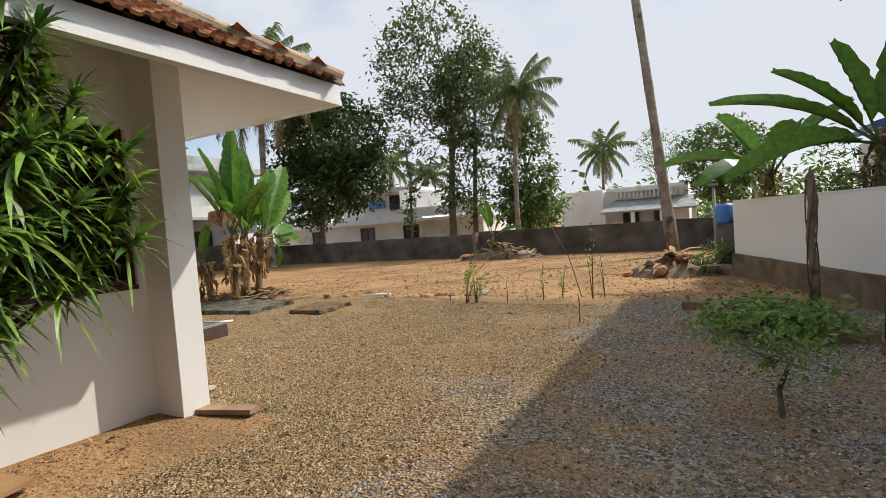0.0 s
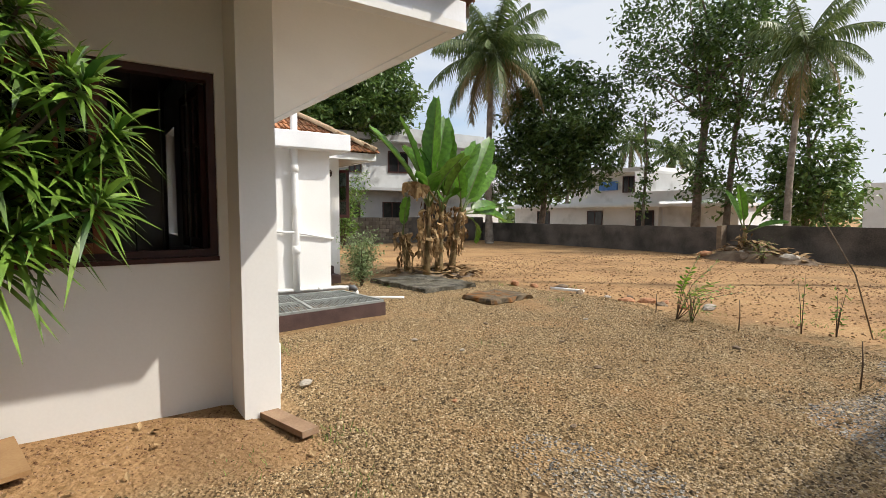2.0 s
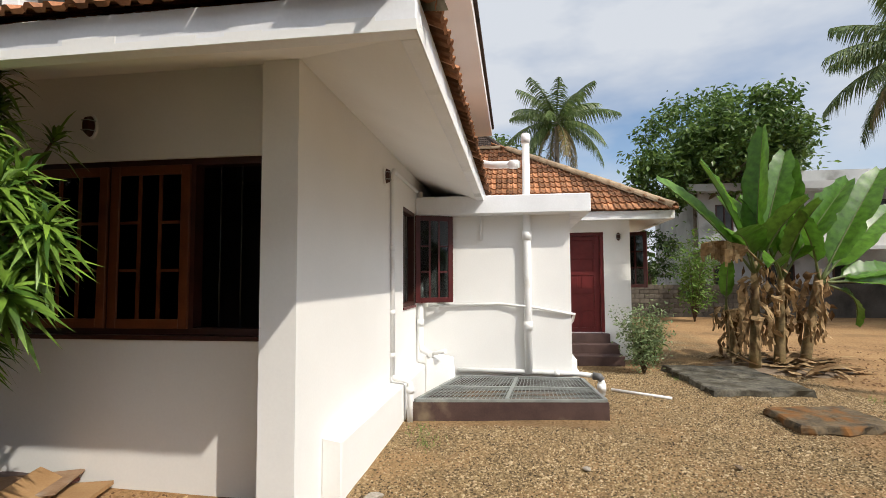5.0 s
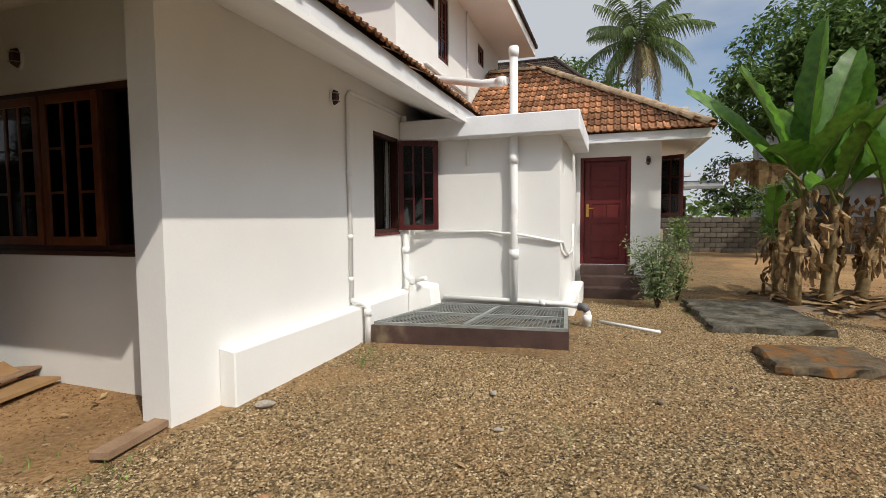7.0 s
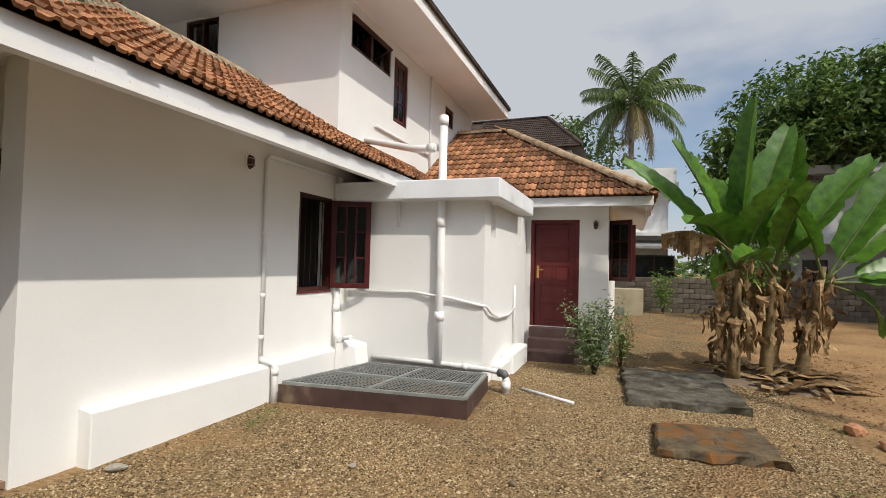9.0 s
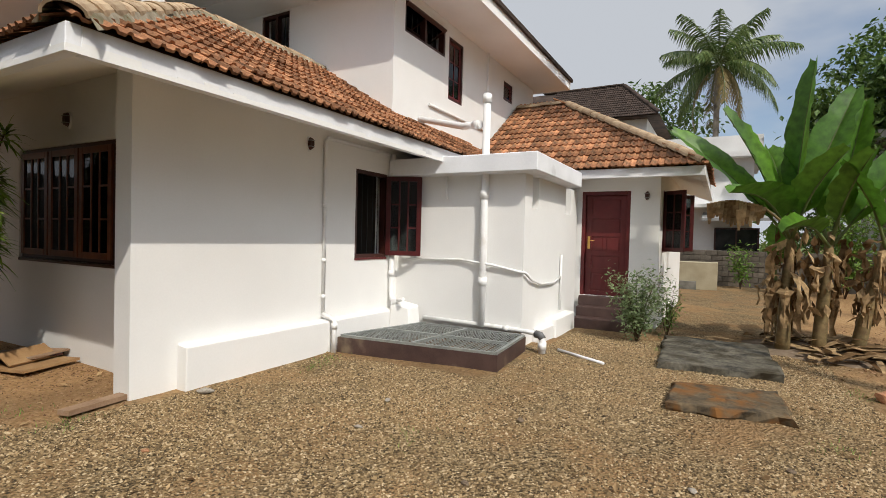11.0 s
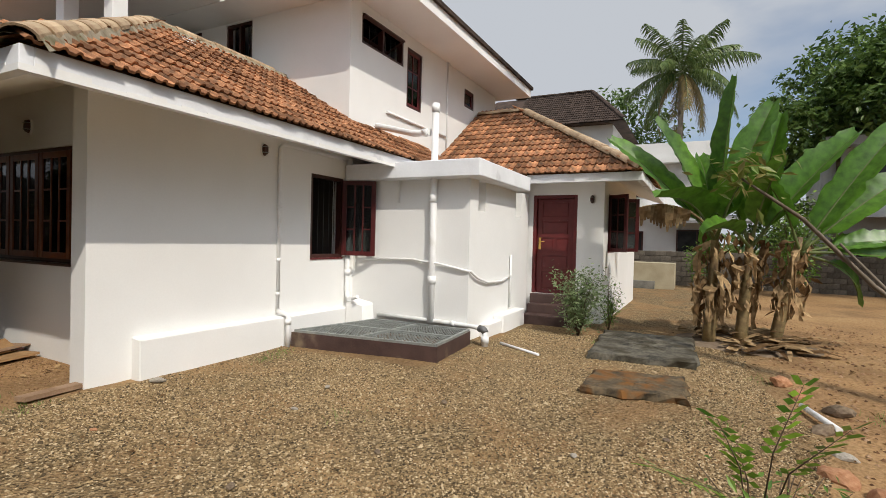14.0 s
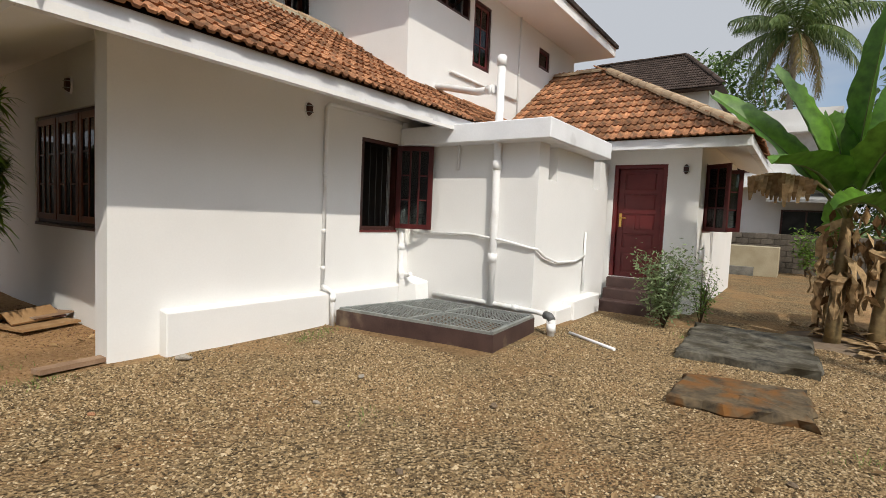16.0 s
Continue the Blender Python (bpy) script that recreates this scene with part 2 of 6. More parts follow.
setting("baseboard_plinth", bm, WHITE, "white plastered plinth along the wall foot", "plinth", 0.012)
bm = bmesh.new()
box(bm, BX, PY, -0.3, BX - T, BY, 2.6)
for x0, x1, z0, z1 in ((-8.42, BX - T, -0.3, 2.6), (-8.72, -8.42, -0.3, 2.1), (-10.28, -8.72, -0.3, 2.6), (-10.62, -10.28, -0.3, 2.1), (-11.1, -10.62, -0.3, 2.6)):
    box(bm, x0, BY - T, z0, x1, BY, z1)
box(bm, -8.75, BY - T - 0.1, 2.0, -8.39, BY - T, 2.6)
box(bm, -10.65, BY - T - 0.1, 2.0, -10.25, BY - T, 2.6)
setting("wall_wash_block", bm, WHITE, "white plastered wall of the low wash block with vent recesses", "wall")
bm = bmesh.new()
box(bm, -10.33, 2.96, 2.595, -7.81, 5.5, 2.865)
setting("ceiling_block_slab", bm, WHITE_TRIM, "flat white concrete roof slab over the wash block", "roof slab", 0.012)
bm = bmesh.new()
D0, D1 = 5.31, 6.235
for y0, y1, z0, z1 in ((PY, D0, -0.3, 3.2), (D1, DY, -0.3, 3.2), (D0, D1, -0.3, 0.54), (D0, D1, 2.60, 3.2)):
    box(bm, DX - T, y0, z0, DX, y1, z1)
setting("wall_door", bm, WHITE, "white plastered wall with the maroon back door", "wall")
bm = bmesh.new()
for x0, x1, z0, z1 in ((-11.75, DX - T, -0.3, 3.2), (-12.75, -11.75, -0.3, 1.42), (-12.75, -11.75, 2.66, 3.2), (-16.5, -12.75, -0.3, 3.2)):
    box(bm, x0, DY - T, z0, x1, DY, z1)
setting("wall_north", bm, WHITE, "white plastered side wall with a small window", "wall")
# inner walls, ceilings and floors added to close the rooms, coloured as dark as their shade
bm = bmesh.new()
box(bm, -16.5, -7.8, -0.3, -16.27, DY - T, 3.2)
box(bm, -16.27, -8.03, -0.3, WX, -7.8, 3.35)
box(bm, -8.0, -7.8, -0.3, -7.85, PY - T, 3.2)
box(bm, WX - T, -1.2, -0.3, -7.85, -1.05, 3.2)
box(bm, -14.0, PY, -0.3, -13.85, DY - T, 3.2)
setting("wall_inner", bm, ROOM_SHADE, "plain inner house walls", "wall")
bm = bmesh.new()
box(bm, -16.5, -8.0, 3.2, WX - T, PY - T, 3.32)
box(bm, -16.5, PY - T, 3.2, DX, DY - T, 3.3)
setting("ceiling_rooms", bm, ROOM_SHADE, "plain plastered room ceiling", "ceiling")
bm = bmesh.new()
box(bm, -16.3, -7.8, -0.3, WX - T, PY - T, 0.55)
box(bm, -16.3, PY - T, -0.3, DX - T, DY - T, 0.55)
setting("floor_rooms", bm, ROOM_SHADE, "plain room floor inside the house", "floor")

# upper storey
bm = bmesh.new()
ups = [(-8.39, -9.86, 5.21, 5.77), (-10.0, -10.65, 4.43, 5.70), (-12.9, -13.52, 5.15, 5.63)]
x = UX
for a, b, z0, z1 in ups:
    box(bm, x, UY - T, 3.0, a, UY, 6.2)
    box(bm, a, UY - T, 3.0, b, UY, z0)
    box(bm, a, UY - T, z1, b, UY, 6.2)
    x = b
box(bm, x, UY - T, 3.0, -15.1, UY, 6.2)
setting("wall_upper_north", bm, WHITE, "white plastered upper storey wall with three windows", "wall")
bm = bmesh.new()
SW = (-0.40, 0.36, 4.98, 5.92)
for y0, y1, z0, z1 in ((SW[1], UY - T, 3.0, 6.2), (SW[0], SW[1], 3.0, SW[2]), (SW[0], SW[1], SW[3], 6.2), (-1.15, SW[0], 3.0, 6.2), (-1.75, -1.15, 3.0, SW[2]), (-1.75, -1.15, 5.92, 6.2), (-6.0, -1.75, 3.0, 6.2)):
    box(bm, UX - T, y0, z0, UX, y1, z1)
setting("wall_upper_east", bm, WHITE, "white plastered upper storey wall beside the balcony", "wall")
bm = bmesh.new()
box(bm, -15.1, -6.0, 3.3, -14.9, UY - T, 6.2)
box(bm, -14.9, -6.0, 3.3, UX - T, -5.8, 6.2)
setting("wall_upper_back", bm, ROOM_SHADE, "plain inner walls of the upper rooms", "wall")
bm = bmesh.new()
box(bm, -15.5, -6.4, 5.95, -7.3, 3.8, 6.17)
box(bm, -7.3, -6.4, 5.97, -5.2, 0.35, 6.17)
setting("ceiling_upper_slab", bm, SOFFIT, "white concrete roof slab and soffit over the upper storey", "roof slab")
bm = bmesh.new()
box(bm, -8.1, -6.0, 4.2, -5.5, 1.12, 4.35)
setting("floor_balcony", bm, CONCRETE, "concrete balcony floor above the lean-to roof", "floor")
bm = bmesh.new()
box(bm, -5.85, -0.3, 4.35, -5.6, -0.05, 5.97)
setting("wall_balcony_column_a", bm, WHITE, "square white balcony column", "column", 0.01)
bm = bmesh.new()
box(bm, -5.85, -1.75, 4.35, -5.6, -1.5, 5.97)
setting("wall_balcony_column_b", bm, WHITE, "square white balcony column", "column", 0.01)

# ---- roofs ----
PITCH = math.tan(radians(31))
TOP_A = 2.8


def slope_slab(bm, ring, thick):
    prism(bm, [(x, y, z - thick) for x, y, z in ring], ring)


EX, EY, EZ = -2.668, 3.972, 2.97
za = EZ + TOP_A * PITCH
bm = bmesh.new()
lip = 1.13 * PITCH
EI, EJ = EX - 0.03, EY - 0.03
slope_slab(bm, [(EI, EJ, EZ), (-7.0, EJ, EZ), (UX, EJ, EZ), (UX, EY - TOP_A, za), (EX - TOP_A, EY - TOP_A, za)], 0.1)
slope_slab(bm, [(UX, EJ, EZ), (-10.9, EJ, EZ), (-10.9, EY - 1.13, EZ + lip), (UX, EY - 1.13, EZ + lip)], 0.1)
slope_slab(bm, [(EI, EJ, EZ), (EX - TOP_A, EY - TOP_A, za), (EX - TOP_A, -8.6, za), (EI, -8.6, EZ)], 0.1)
setting("roof_lean_to", bm, TILE, "hipped lean-to roof bed under the clay tiles", "roof")
bm = bmesh.new()
S2 = 0.40
box(bm, EX - 0.1, -8.6, 2.79, EX, EY, 2.985)
box(bm, EX - 0.1, EY - 0.1, 2.79, -10.7, EY, 2.985)
setting("trim_eaves_lean_to", bm, WHITE_TRIM, "white painted concrete fascia along the eaves", "fascia", 0.006)
bm = bmesh.new()
sx, sy = EX - 0.1, EY - 0.1
d = 1.35
zs0, zs1 = 2.80, 2.80 + d * S2
slope = [(sx, sy, zs0), (sx, -8.6, zs0), (sx - d, -8.6, zs1), (sx - d, sy - d, zs1)]
slope_slab(bm, [(x, y, z + 0.04) for x, y, z in slope], 0.04)
slope = [(sx, sy, zs0), (sx - d, sy - d, zs1), (-10.6, sy - d, zs1), (-10.6, sy, zs0)]
slope_slab(bm, [(x, y, z + 0.04) for x, y, z in slope], 0.04)
setting("ceiling_soffit", bm, SOFFIT, "white painted sloping soffit under the eaves", "soffit")

# white paint brushed unevenly along the lower edge of the fascia
bm = bmesh.new()
for along_x in (True, False):
    a = 0.0
    k = 0
    while a < (7.9 if along_x else 11.0):
        w = 0.1 + 0.5 * abs(noise.noise((k * 0.9, 3.0 if along_x else 8.0, 0.5)))
        h = 0.045 + 0.05 * noise.noise((k * 0.63, 1.0 if along_x else 5.0, 0.0))
        if along_x:
            box(bm, EX - a, EY, 2.788, EX - a - w, EY + 0.003, 2.795 + max(0.012, h))
        else:
            box(bm, EX, EY - a, 2.788, EX + 0.003, EY - a - w, 2.795 + max(0.012, h))
        a += w
        k += 1
setting("trim_eaves_paint", bm, WHITE, "bright white paint along the fascia's lower edge", "paint")

FX, FY, FZ = -10.71, 7.51, 2.97
RX, RY, RZ = -13.78, 4.137, 5.06
bm = bmesh.new()
FI, FJ = FX - 0.03, FY - 0.03
slope_slab(bm, [(FI, FJ, FZ), (RX, RY, RZ), (RX, 2.8, RZ), (FI, 2.8, FZ)], 0.08)
slope_slab(bm, [(FI, FJ, FZ), (-16.8, FJ, FZ), (-16.8, RY, RZ), (RX, RY, RZ)], 0.08)
slope_slab(bm, [(RX, 2.8, RZ), (RX, RY, RZ), (-16.8, RY, RZ), (-16.8, 2.8, RZ)], 0.08)
setting("roof_kitchen", bm, TILE, "hipped kitchen roof bed under the clay tiles", "roof")
bm = bmesh.new()
box(bm, FX - 0.1, 5.3, 2.80, FX, FY, 2.97)
box(bm, FX - 0.1, FY - 0.1, 2.80, -16.8, FY, 2.97)
setting("trim_eaves_kitchen", bm, WHITE_TRIM, "white fascia along the kitchen eaves", "fascia", 0.006)
bm = bmesh.new()
slope_slab(bm, [(FX - 0.1, FY - 0.1, 2.86), (DX, DY, 3.1), (DX, 5.0, 3.1), (FX - 0.1, 5.0, 2.86)], 0.04)
slope_slab(bm, [(FX - 0.1, FY - 0.1, 2.86), (-16.8, FY - 0.1, 2.86), (-16.8, DY, 3.1), (DX, DY, 3.1)], 0.04)
setting("ceiling_kitchen_soffit", bm, SOFFIT, "white soffit under the kitchen eaves", "soffit")
# ---- ground ----
def ground_material():
    """Red earth with a gravelled strip beside the house, patchy at its edges."""
    m = bpy.data.materials.new("red_earth_and_gravel")
    m.use_nodes = True
    n, l = m.node_tree.nodes, m.node_tree.links
    b = n["Principled BSDF"]
    b.inputs["Roughness"].default_value, b.inputs["Specular IOR Level"].default_value = 0.95, 0.15
    tc = n.new("ShaderNodeTexCoord")

    def tex(scale, detail=5.0, kind="ShaderNodeTexNoise"):
        t = n.new(kind)
        t.inputs["Scale"].default_value = scale
        if kind == "ShaderNodeTexNoise":
            t.inputs["Detail"].default_value = detail
        l.new(tc.outputs["Object"], t.inputs["Vector"])
        return t

    def ramp(src, stops):
        r = n.new("ShaderNodeValToRGB")
        e = r.color_ramp.elements
        e[0].position, e[0].color = stops[0][0], (*stops[0][1], 1)
        e[1].position, e[1].color = stops[-1][0], (*stops[-1][1], 1)
        for p, c in stops[1:-1]:
            x = e.new(p)
            x.color = (*c, 1)
        l.new(src, r.inputs["Fac"])
        return r.outputs["Color"]

    def mix(fac, a, c):
        x = n.new("ShaderNodeMixRGB")
        l.new(fac, x.inputs["Fac"])
        l.new(a, x.inputs["Color1"])
        l.new(c, x.inputs["Color2"])
        return x.outputs["Color"]

    soil = ramp(tex(0.55, 8).outputs["Fac"], [(0.3, (0.21, 0.112, 0.043)), (0.5, (0.37, 0.215, 0.088)), (0.72, (0.48, 0.31, 0.14))])
    litter = ramp(tex(22, 6).outputs["Fac"], [(0.3, (0.1, 0.06, 0.033)), (0.48, (0.31, 0.19, 0.1)), (0.7, (0.45, 0.3, 0.17))])
    half = n.new("ShaderNodeValue")
    half.outputs[0].default_value = 0.5
    soil = mix(half.outputs[0], soil, litter)
    dark = n.new("ShaderNodeRGB")
    dark.outputs[0].default_value = (0.12, 0.072, 0.038, 1)
    soil = mix(ramp(tex(0.7, 9).outputs["Fac"], [(0.5, (0, 0, 0)), (0.66, (0.45, 0.45, 0.45))]), soil, dark.outputs[0])
    vo = tex(42, kind="ShaderNodeTexVoronoi")
    grit = ramp(vo.outputs["Color"], [(0.1, (0.08, 0.056, 0.03)), (0.5, (0.25, 0.172, 0.088)), (0.9, (0.4, 0.3, 0.172))])
    # gravel lies where x is past the soil strip by the wall, and short of the open yard
    sep = n.new("ShaderNodeSeparateXYZ")
    l.new(tc.outputs["Object"], sep.inputs[0])
    wob = tex(0.9, 6)

    def edge(socket, at, sign, wide):
        a = n.new("ShaderNodeMath")
        a.operation = "MULTIPLY_ADD"
        a.inputs[1].default_value = 1.6
        l.new(wob.outputs["Fac"], a.inputs[0])
        l.new(socket, a.inputs[2])
        r = n.new("ShaderNodeMapRange")
        lo, hi = at + 0.8 - wide, at + 0.8 + wide
        r.inputs["From Min"].default_value, r.inputs["From Max"].default_value = (lo, hi) if sign > 0 else (hi, lo)
        l.new(a.outputs[0], r.inputs["Value"])
        return r.outputs[0]

    def joint(op, a, c):
        x = n.new("ShaderNodeMath")
        x.operation = op
        l.new(a, x.inputs[0])
        l.new(c, x.inputs[1])
        return x.outputs[0]

    clean = ramp(tex(0.8, 6).outputs["Fac"], [(0.36, (0.35, 0.35, 0.35)), (0.6, (1, 1, 1))])
    # grey stone tone; past x = -0.9 it also paints the house shadow's greyness
    pale = ramp(vo.outputs["Color"], [(0.1, (0.07, 0.065, 0.058)), (0.5, (0.2, 0.187, 0.165)), (0.9, (0.37, 0.35, 0.31))])
    grit = mix(joint("MULTIPLY", edge(sep.outputs["X"], -0.9, 1, 0.9), clean), grit, pale)
    grit = mix(ramp(tex(1.3, 7).outputs["Fac"], [(0.42, (0, 0, 0)), (0.6, (0.75, 0.75, 0.75))]), grit, soil)
    north = edge(sep.outputs["Y"], 9.3, -1, 0.3)
    past_strip = joint("MAXIMUM", edge(sep.outputs["X"], -2.75, 1, 0.25), edge(sep.outputs["Y"], 2.95, 1, 0.2))
    mask = joint("MULTIPLY", north, past_strip)
    behind = joint("MULTIPLY", edge(sep.outputs["X"], -10.9, -1, 0.4), edge(sep.outputs["Y"], 8.2, -1, 0.4))
    mask = joint("MAXIMUM", mask, behind)
    col = mix(mask, soil, grit)
    l.new(col, b.inputs["Base Color"])
    bp = n.new("ShaderNodeBump")
    bp.inputs["Strength"].default_value, bp.inputs["Distance"].default_value = 1.0, 0.03
    hsum = joint("ADD", joint("MULTIPLY", vo.outputs["Distance"], mask), tex(28, 5).outputs["Fac"])
    l.new(hsum, bp.inputs["Height"])
    l.new(bp.outputs["Normal"], b.inputs["Normal"])
    return m


def ground_height(x, y):
    """Gentle unevenness; a soil bank along the front wall and a low rim at the gravel's far edge."""
    h = 0.025 * noise.noise((x * 0.45, y * 0.45, 0.3)) + 0.012 * noise.noise((x * 1.9, y * 1.9, 4.3)) - 0.01
    if x < -2.9 and y < 2.9:
        h += 0.05 * min(1.0, (-2.9 - x) / 0.9) * min(1.0, (2.9 - y) / 0.3)
    rim = 9.3 + 0.3 * noise.noise((x * 0.8, 0.0, 7.0))
    if -6.5 < x < 1:
        h += 0.05 * math.exp(-((y - rim) / 0.22) ** 2) * (0.6 + noise.noise((x * 3, y * 3, 1.0)))
    return h


def axis(lo, hi, step, far):
    inner = list(np.arange(lo, hi + 1e-6, step))
    out = [lo - d for d in far[::-1]] + inner + [hi + d for d in far]
    return out


gx = axis(-13.0, 4.0, 0.2, [2, 5, 9, 14, 25, 60, 150, 500])
gy = axis(-2.0, 16.0, 0.2, [2, 5, 9, 14, 25, 60, 150, 500])
gv = [(x, y, ground_height(x, y)) for y in gy for x in gx]
nx = len(gx)
gf = [(j * nx + i, j * nx + i + 1, (j + 1) * nx + i + 1, (j + 1) * nx + i) for j in range(len(gy) - 1) for i in range(nx - 1)]
me = bpy.data.meshes.new("ground")
me.from_pydata(gv, [], gf)
me.shade_smooth()
me.materials.append(ground_material())
tagged(new("ground", me), "red earth yard with a strip of grey gravel", "ground", kind="structure")


# ---- windows and doors ----
def casement(bm_frame, bm_bars, panes, w, h, cols=3, rows=3, rail=0.075, depth=0.04):
    """A glazed leaf in its own x-z plane, from x = 0 to w and z = 0 to h."""
    for a in ((0, 0, rail, h), (w - rail, 0, w, h), (rail, 0, w - rail, rail), (rail, h - rail, w - rail, h)):
        box(bm_frame, a[0], -depth / 2, a[1], a[2], depth / 2, a[3])
    iw, ih = w - 2 * rail, h - 2 * rail
    for i in range(1, cols):
        x = rail + iw * i / cols
        box(bm_bars, x - 0.013, -depth / 2 + 0.006, rail, x + 0.013, depth / 2 - 0.006, h - rail)
    for i in range(cols):
        for j in range(1, rows):
            if i == 1 and cols == 3:
                continue
            z = rail + ih * j / rows
            x0 = rail + iw * i / cols + 0.013
            box(bm_bars, x0, -depth / 2 + 0.008, z - 0.011, x0 + iw / cols - 0.026, depth / 2 - 0.008, z + 0.011)
    for i in range(cols):
        x0 = rail + iw * i / cols + (0.013 if i else 0)
        x1 = rail + iw * (i + 1) / cols - (0.013 if i < cols - 1 else 0)
        bm = bmesh.new()
        box(bm, x0, -0.002, rail, x1, 0.002, h - rail)
        panes.append(bm)


def leaf_part(parent, m, w, h, wood, name="casement", cols=3, rows=3):
    f, b, panes = bmesh.new(), bmesh.new(), []
    casement(f, b, panes, w, h, cols, rows)
    ob = part(name, f, wood, parent, bevel=0.004)
    ob.matrix_basis = m
    part("glazing_bar", b, wood, ob)
    for bm in panes:
        p = part("pane", bm, GLASS, ob)
        p.visible_shadow = False
    return ob


def window_frame(parent, m, w, h, posts, wood, depth=0.11, rail=0.055):
    bm = bmesh.new()
    for a in [(0, 0, rail, h), (w - rail, 0, w, h), (rail, 0, w - rail, rail), (rail, h - rail, w - rail, h)] + [(p - rail / 2, rail, p + rail / 2, h - rail) for p in posts]:
        box(bm, a[0], -depth / 2, a[1], a[2], depth / 2, a[3])
    ob = part("window_frame", bm, wood, parent)
    ob.matrix_basis = m
    return ob


def bars(parent, m, w, h, count, wood=BLACK):
    for i in range(count):
        bm = bmesh.new()
        x = w * (i + 1) / (count + 1)
        tube(bm, [(x, 0, 0), (x, 0, h)], 0.007, 6)
        part("grille_bar", bm, wood, parent).matrix_basis = m


# front window: four bays, the one by the pillar standing open
win = thing("window_1", (WX - 0.09, WF["y0"], WF["z0"]), "wide varnished wooden window, one casement open", "window", kind="structure")
W, Hh = WF["y1"] - WF["y0"], WF["z1"] - WF["z0"]
turn = pose(0, 0, 0, 0, 0, 90)
bay = W / 4
window_frame(win, turn, W, Hh, [bay, 2 * bay, 3 * bay], DARK_OR_SHADED_WOOD)
for k in range(3):
    leaf_part(win, pose(0.06, k * bay + 0.02, 0.05, 0, 0, 90), bay - 0.03, Hh - 0.1, WOOD)
bars(win, pose(-0.05, 3 * bay, 0.05, 0, 0, 90), bay, Hh - 0.1, 3)
# open leaf in the darker wood: its shade inside the room is put into colour
leaf_part(win, pose(-0.12, 4 * bay - 0.06, 0.05, 0, 0, 184), bay - 0.06, Hh - 0.1, DARK_OR_SHADED_WOOD)
bm = bmesh.new()
box(bm, -0.2, 0.0, -0.035, 0.1, W, 0.0)
part("window_sill", bm, DARK_OR_SHADED_WOOD, win)

# long wall window with its maroon casement swung out
win = thing("window_2", (WL["x0"], PY - 0.06, WL["z0"]), "small maroon window with its casement swung out", "window", kind="structure")
w2, h2 = WL["x1"] - WL["x0"], WL["z1"] - WL["z0"]
# maroon frame coloured dark, for the shade of its recess
window_frame(win, pose(0, 0, 0), w2, h2, [], DARK_OR_SHADED_WOOD, 0.1)
leaf_part(win, pose(0.03, 0.07, 0.03, 0, 0, 115), 0.58, h2 - 0.06, MAROON_SHADED, cols=3, rows=3)
bars(win, pose(0, -0.03, 0), w2, h2, 5)
bm = bmesh.new()
box(bm, 0.0, -0.06, -0.03, w2, 0.075, 0.0)
part("window_sill", bm, MAROON, win)

# kitchen side window, casement open
win = thing("window_3", (-12.75, DY - 0.06, 1.42), "maroon side window standing open", "window", kind="structure")
window_frame(win, pose(0, 0, 0), 1.0, 1.24, [0.5], MAROON_SHADED, 0.1)
leaf_part(win, pose(0.95, 0.06, 0.03, 0, 0, 55), 0.5, 1.18, MAROON_SHADED, cols=2)
leaf_part(win, pose(0.05, 0.06, 0.03, 0, 0, 100), 0.5, 1.18, MAROON_SHADED, cols=2)

# upper windows
for k, (a, b, z0, z1) in enumerate(ups):
    win = thing("window_%d" % (k + 4), (b, UY - 0.08, z0), "dark maroon upper storey window", "window", kind="structure")
    w, h = a - b, z1 - z0
    # near-black colour carries the shade on these maroon frames
    window_frame(win, pose(0, 0, 0), w, h, [w / 2] if k == 0 else [], DARK_OR_SHADED_WOOD, 0.12)
    bars(win, pose(0, -0.02, 0), w, h, 7 if k == 0 else 3)
    if k == 0:
        leaf_part(win, pose(0.03, 0.12, h - 0.03, 115, 0, 0), w - 0.06, 0.5, DARK_OR_SHADED_WOOD, "top_hung_sash", cols=2, rows=1)
    if k == 1:
        leaf_part(win, pose(0.03, 0.02, 0.03), w - 0.06, h - 0.06, MAROON, cols=2)
    if k == 2:
        leaf_part(win, pose(0.02, 0.02, 0.02), w - 0.04, h - 0.04, MAROON, cols=1, rows=1)
for k, (y0, y1) in enumerate(((SW[0], SW[1]), (-1.75, -1.15))):
    win = thing("window_%d" % (k + 7), (UX - 0.08, y0, SW[2]), "dark wooden balcony window", "window", kind="structure")
    w, h = y1 - y0, SW[3] - SW[2]
    window_frame(win, turn, w, h, [w / 2], DARK_OR_SHADED_WOOD, 0.1)
    bars(win, pose(0, 0, 0, 0, 0, 90), w, h, 3)

# panelled back door
door = thing("door_1", (DX - 0.12, D0, 0.54), "closed maroon panelled door with a brass handle", "door", kind="structure")
dw, dh = D1 - D0, 2.06
bm = bmesh.new()
for a in ((0, 0, 0.07, dh), (dw - 0.07, 0, dw, dh), (0.07, dh - 0.07, dw - 0.07, dh)):
    box(bm, -0.06, a[0], a[1], 0.1, a[2], a[3])
part("door_frame", bm, MAROON, door, bevel=0.005)
bm = bmesh.new()
box(bm, -0.02, 0.07, 0.0, 0.015, dw - 0.07, dh - 0.07)
leaf = part("door_leaf", bm, MAROON, door)
lw = dw - 0.14
rows = [(0.12, 0.42, 2), (0.52, 0.78, 1), (0.88, 1.14, 2), (1.24, 1.5, 1), (1.6, 1.9, 1)]
bm = bmesh.new()
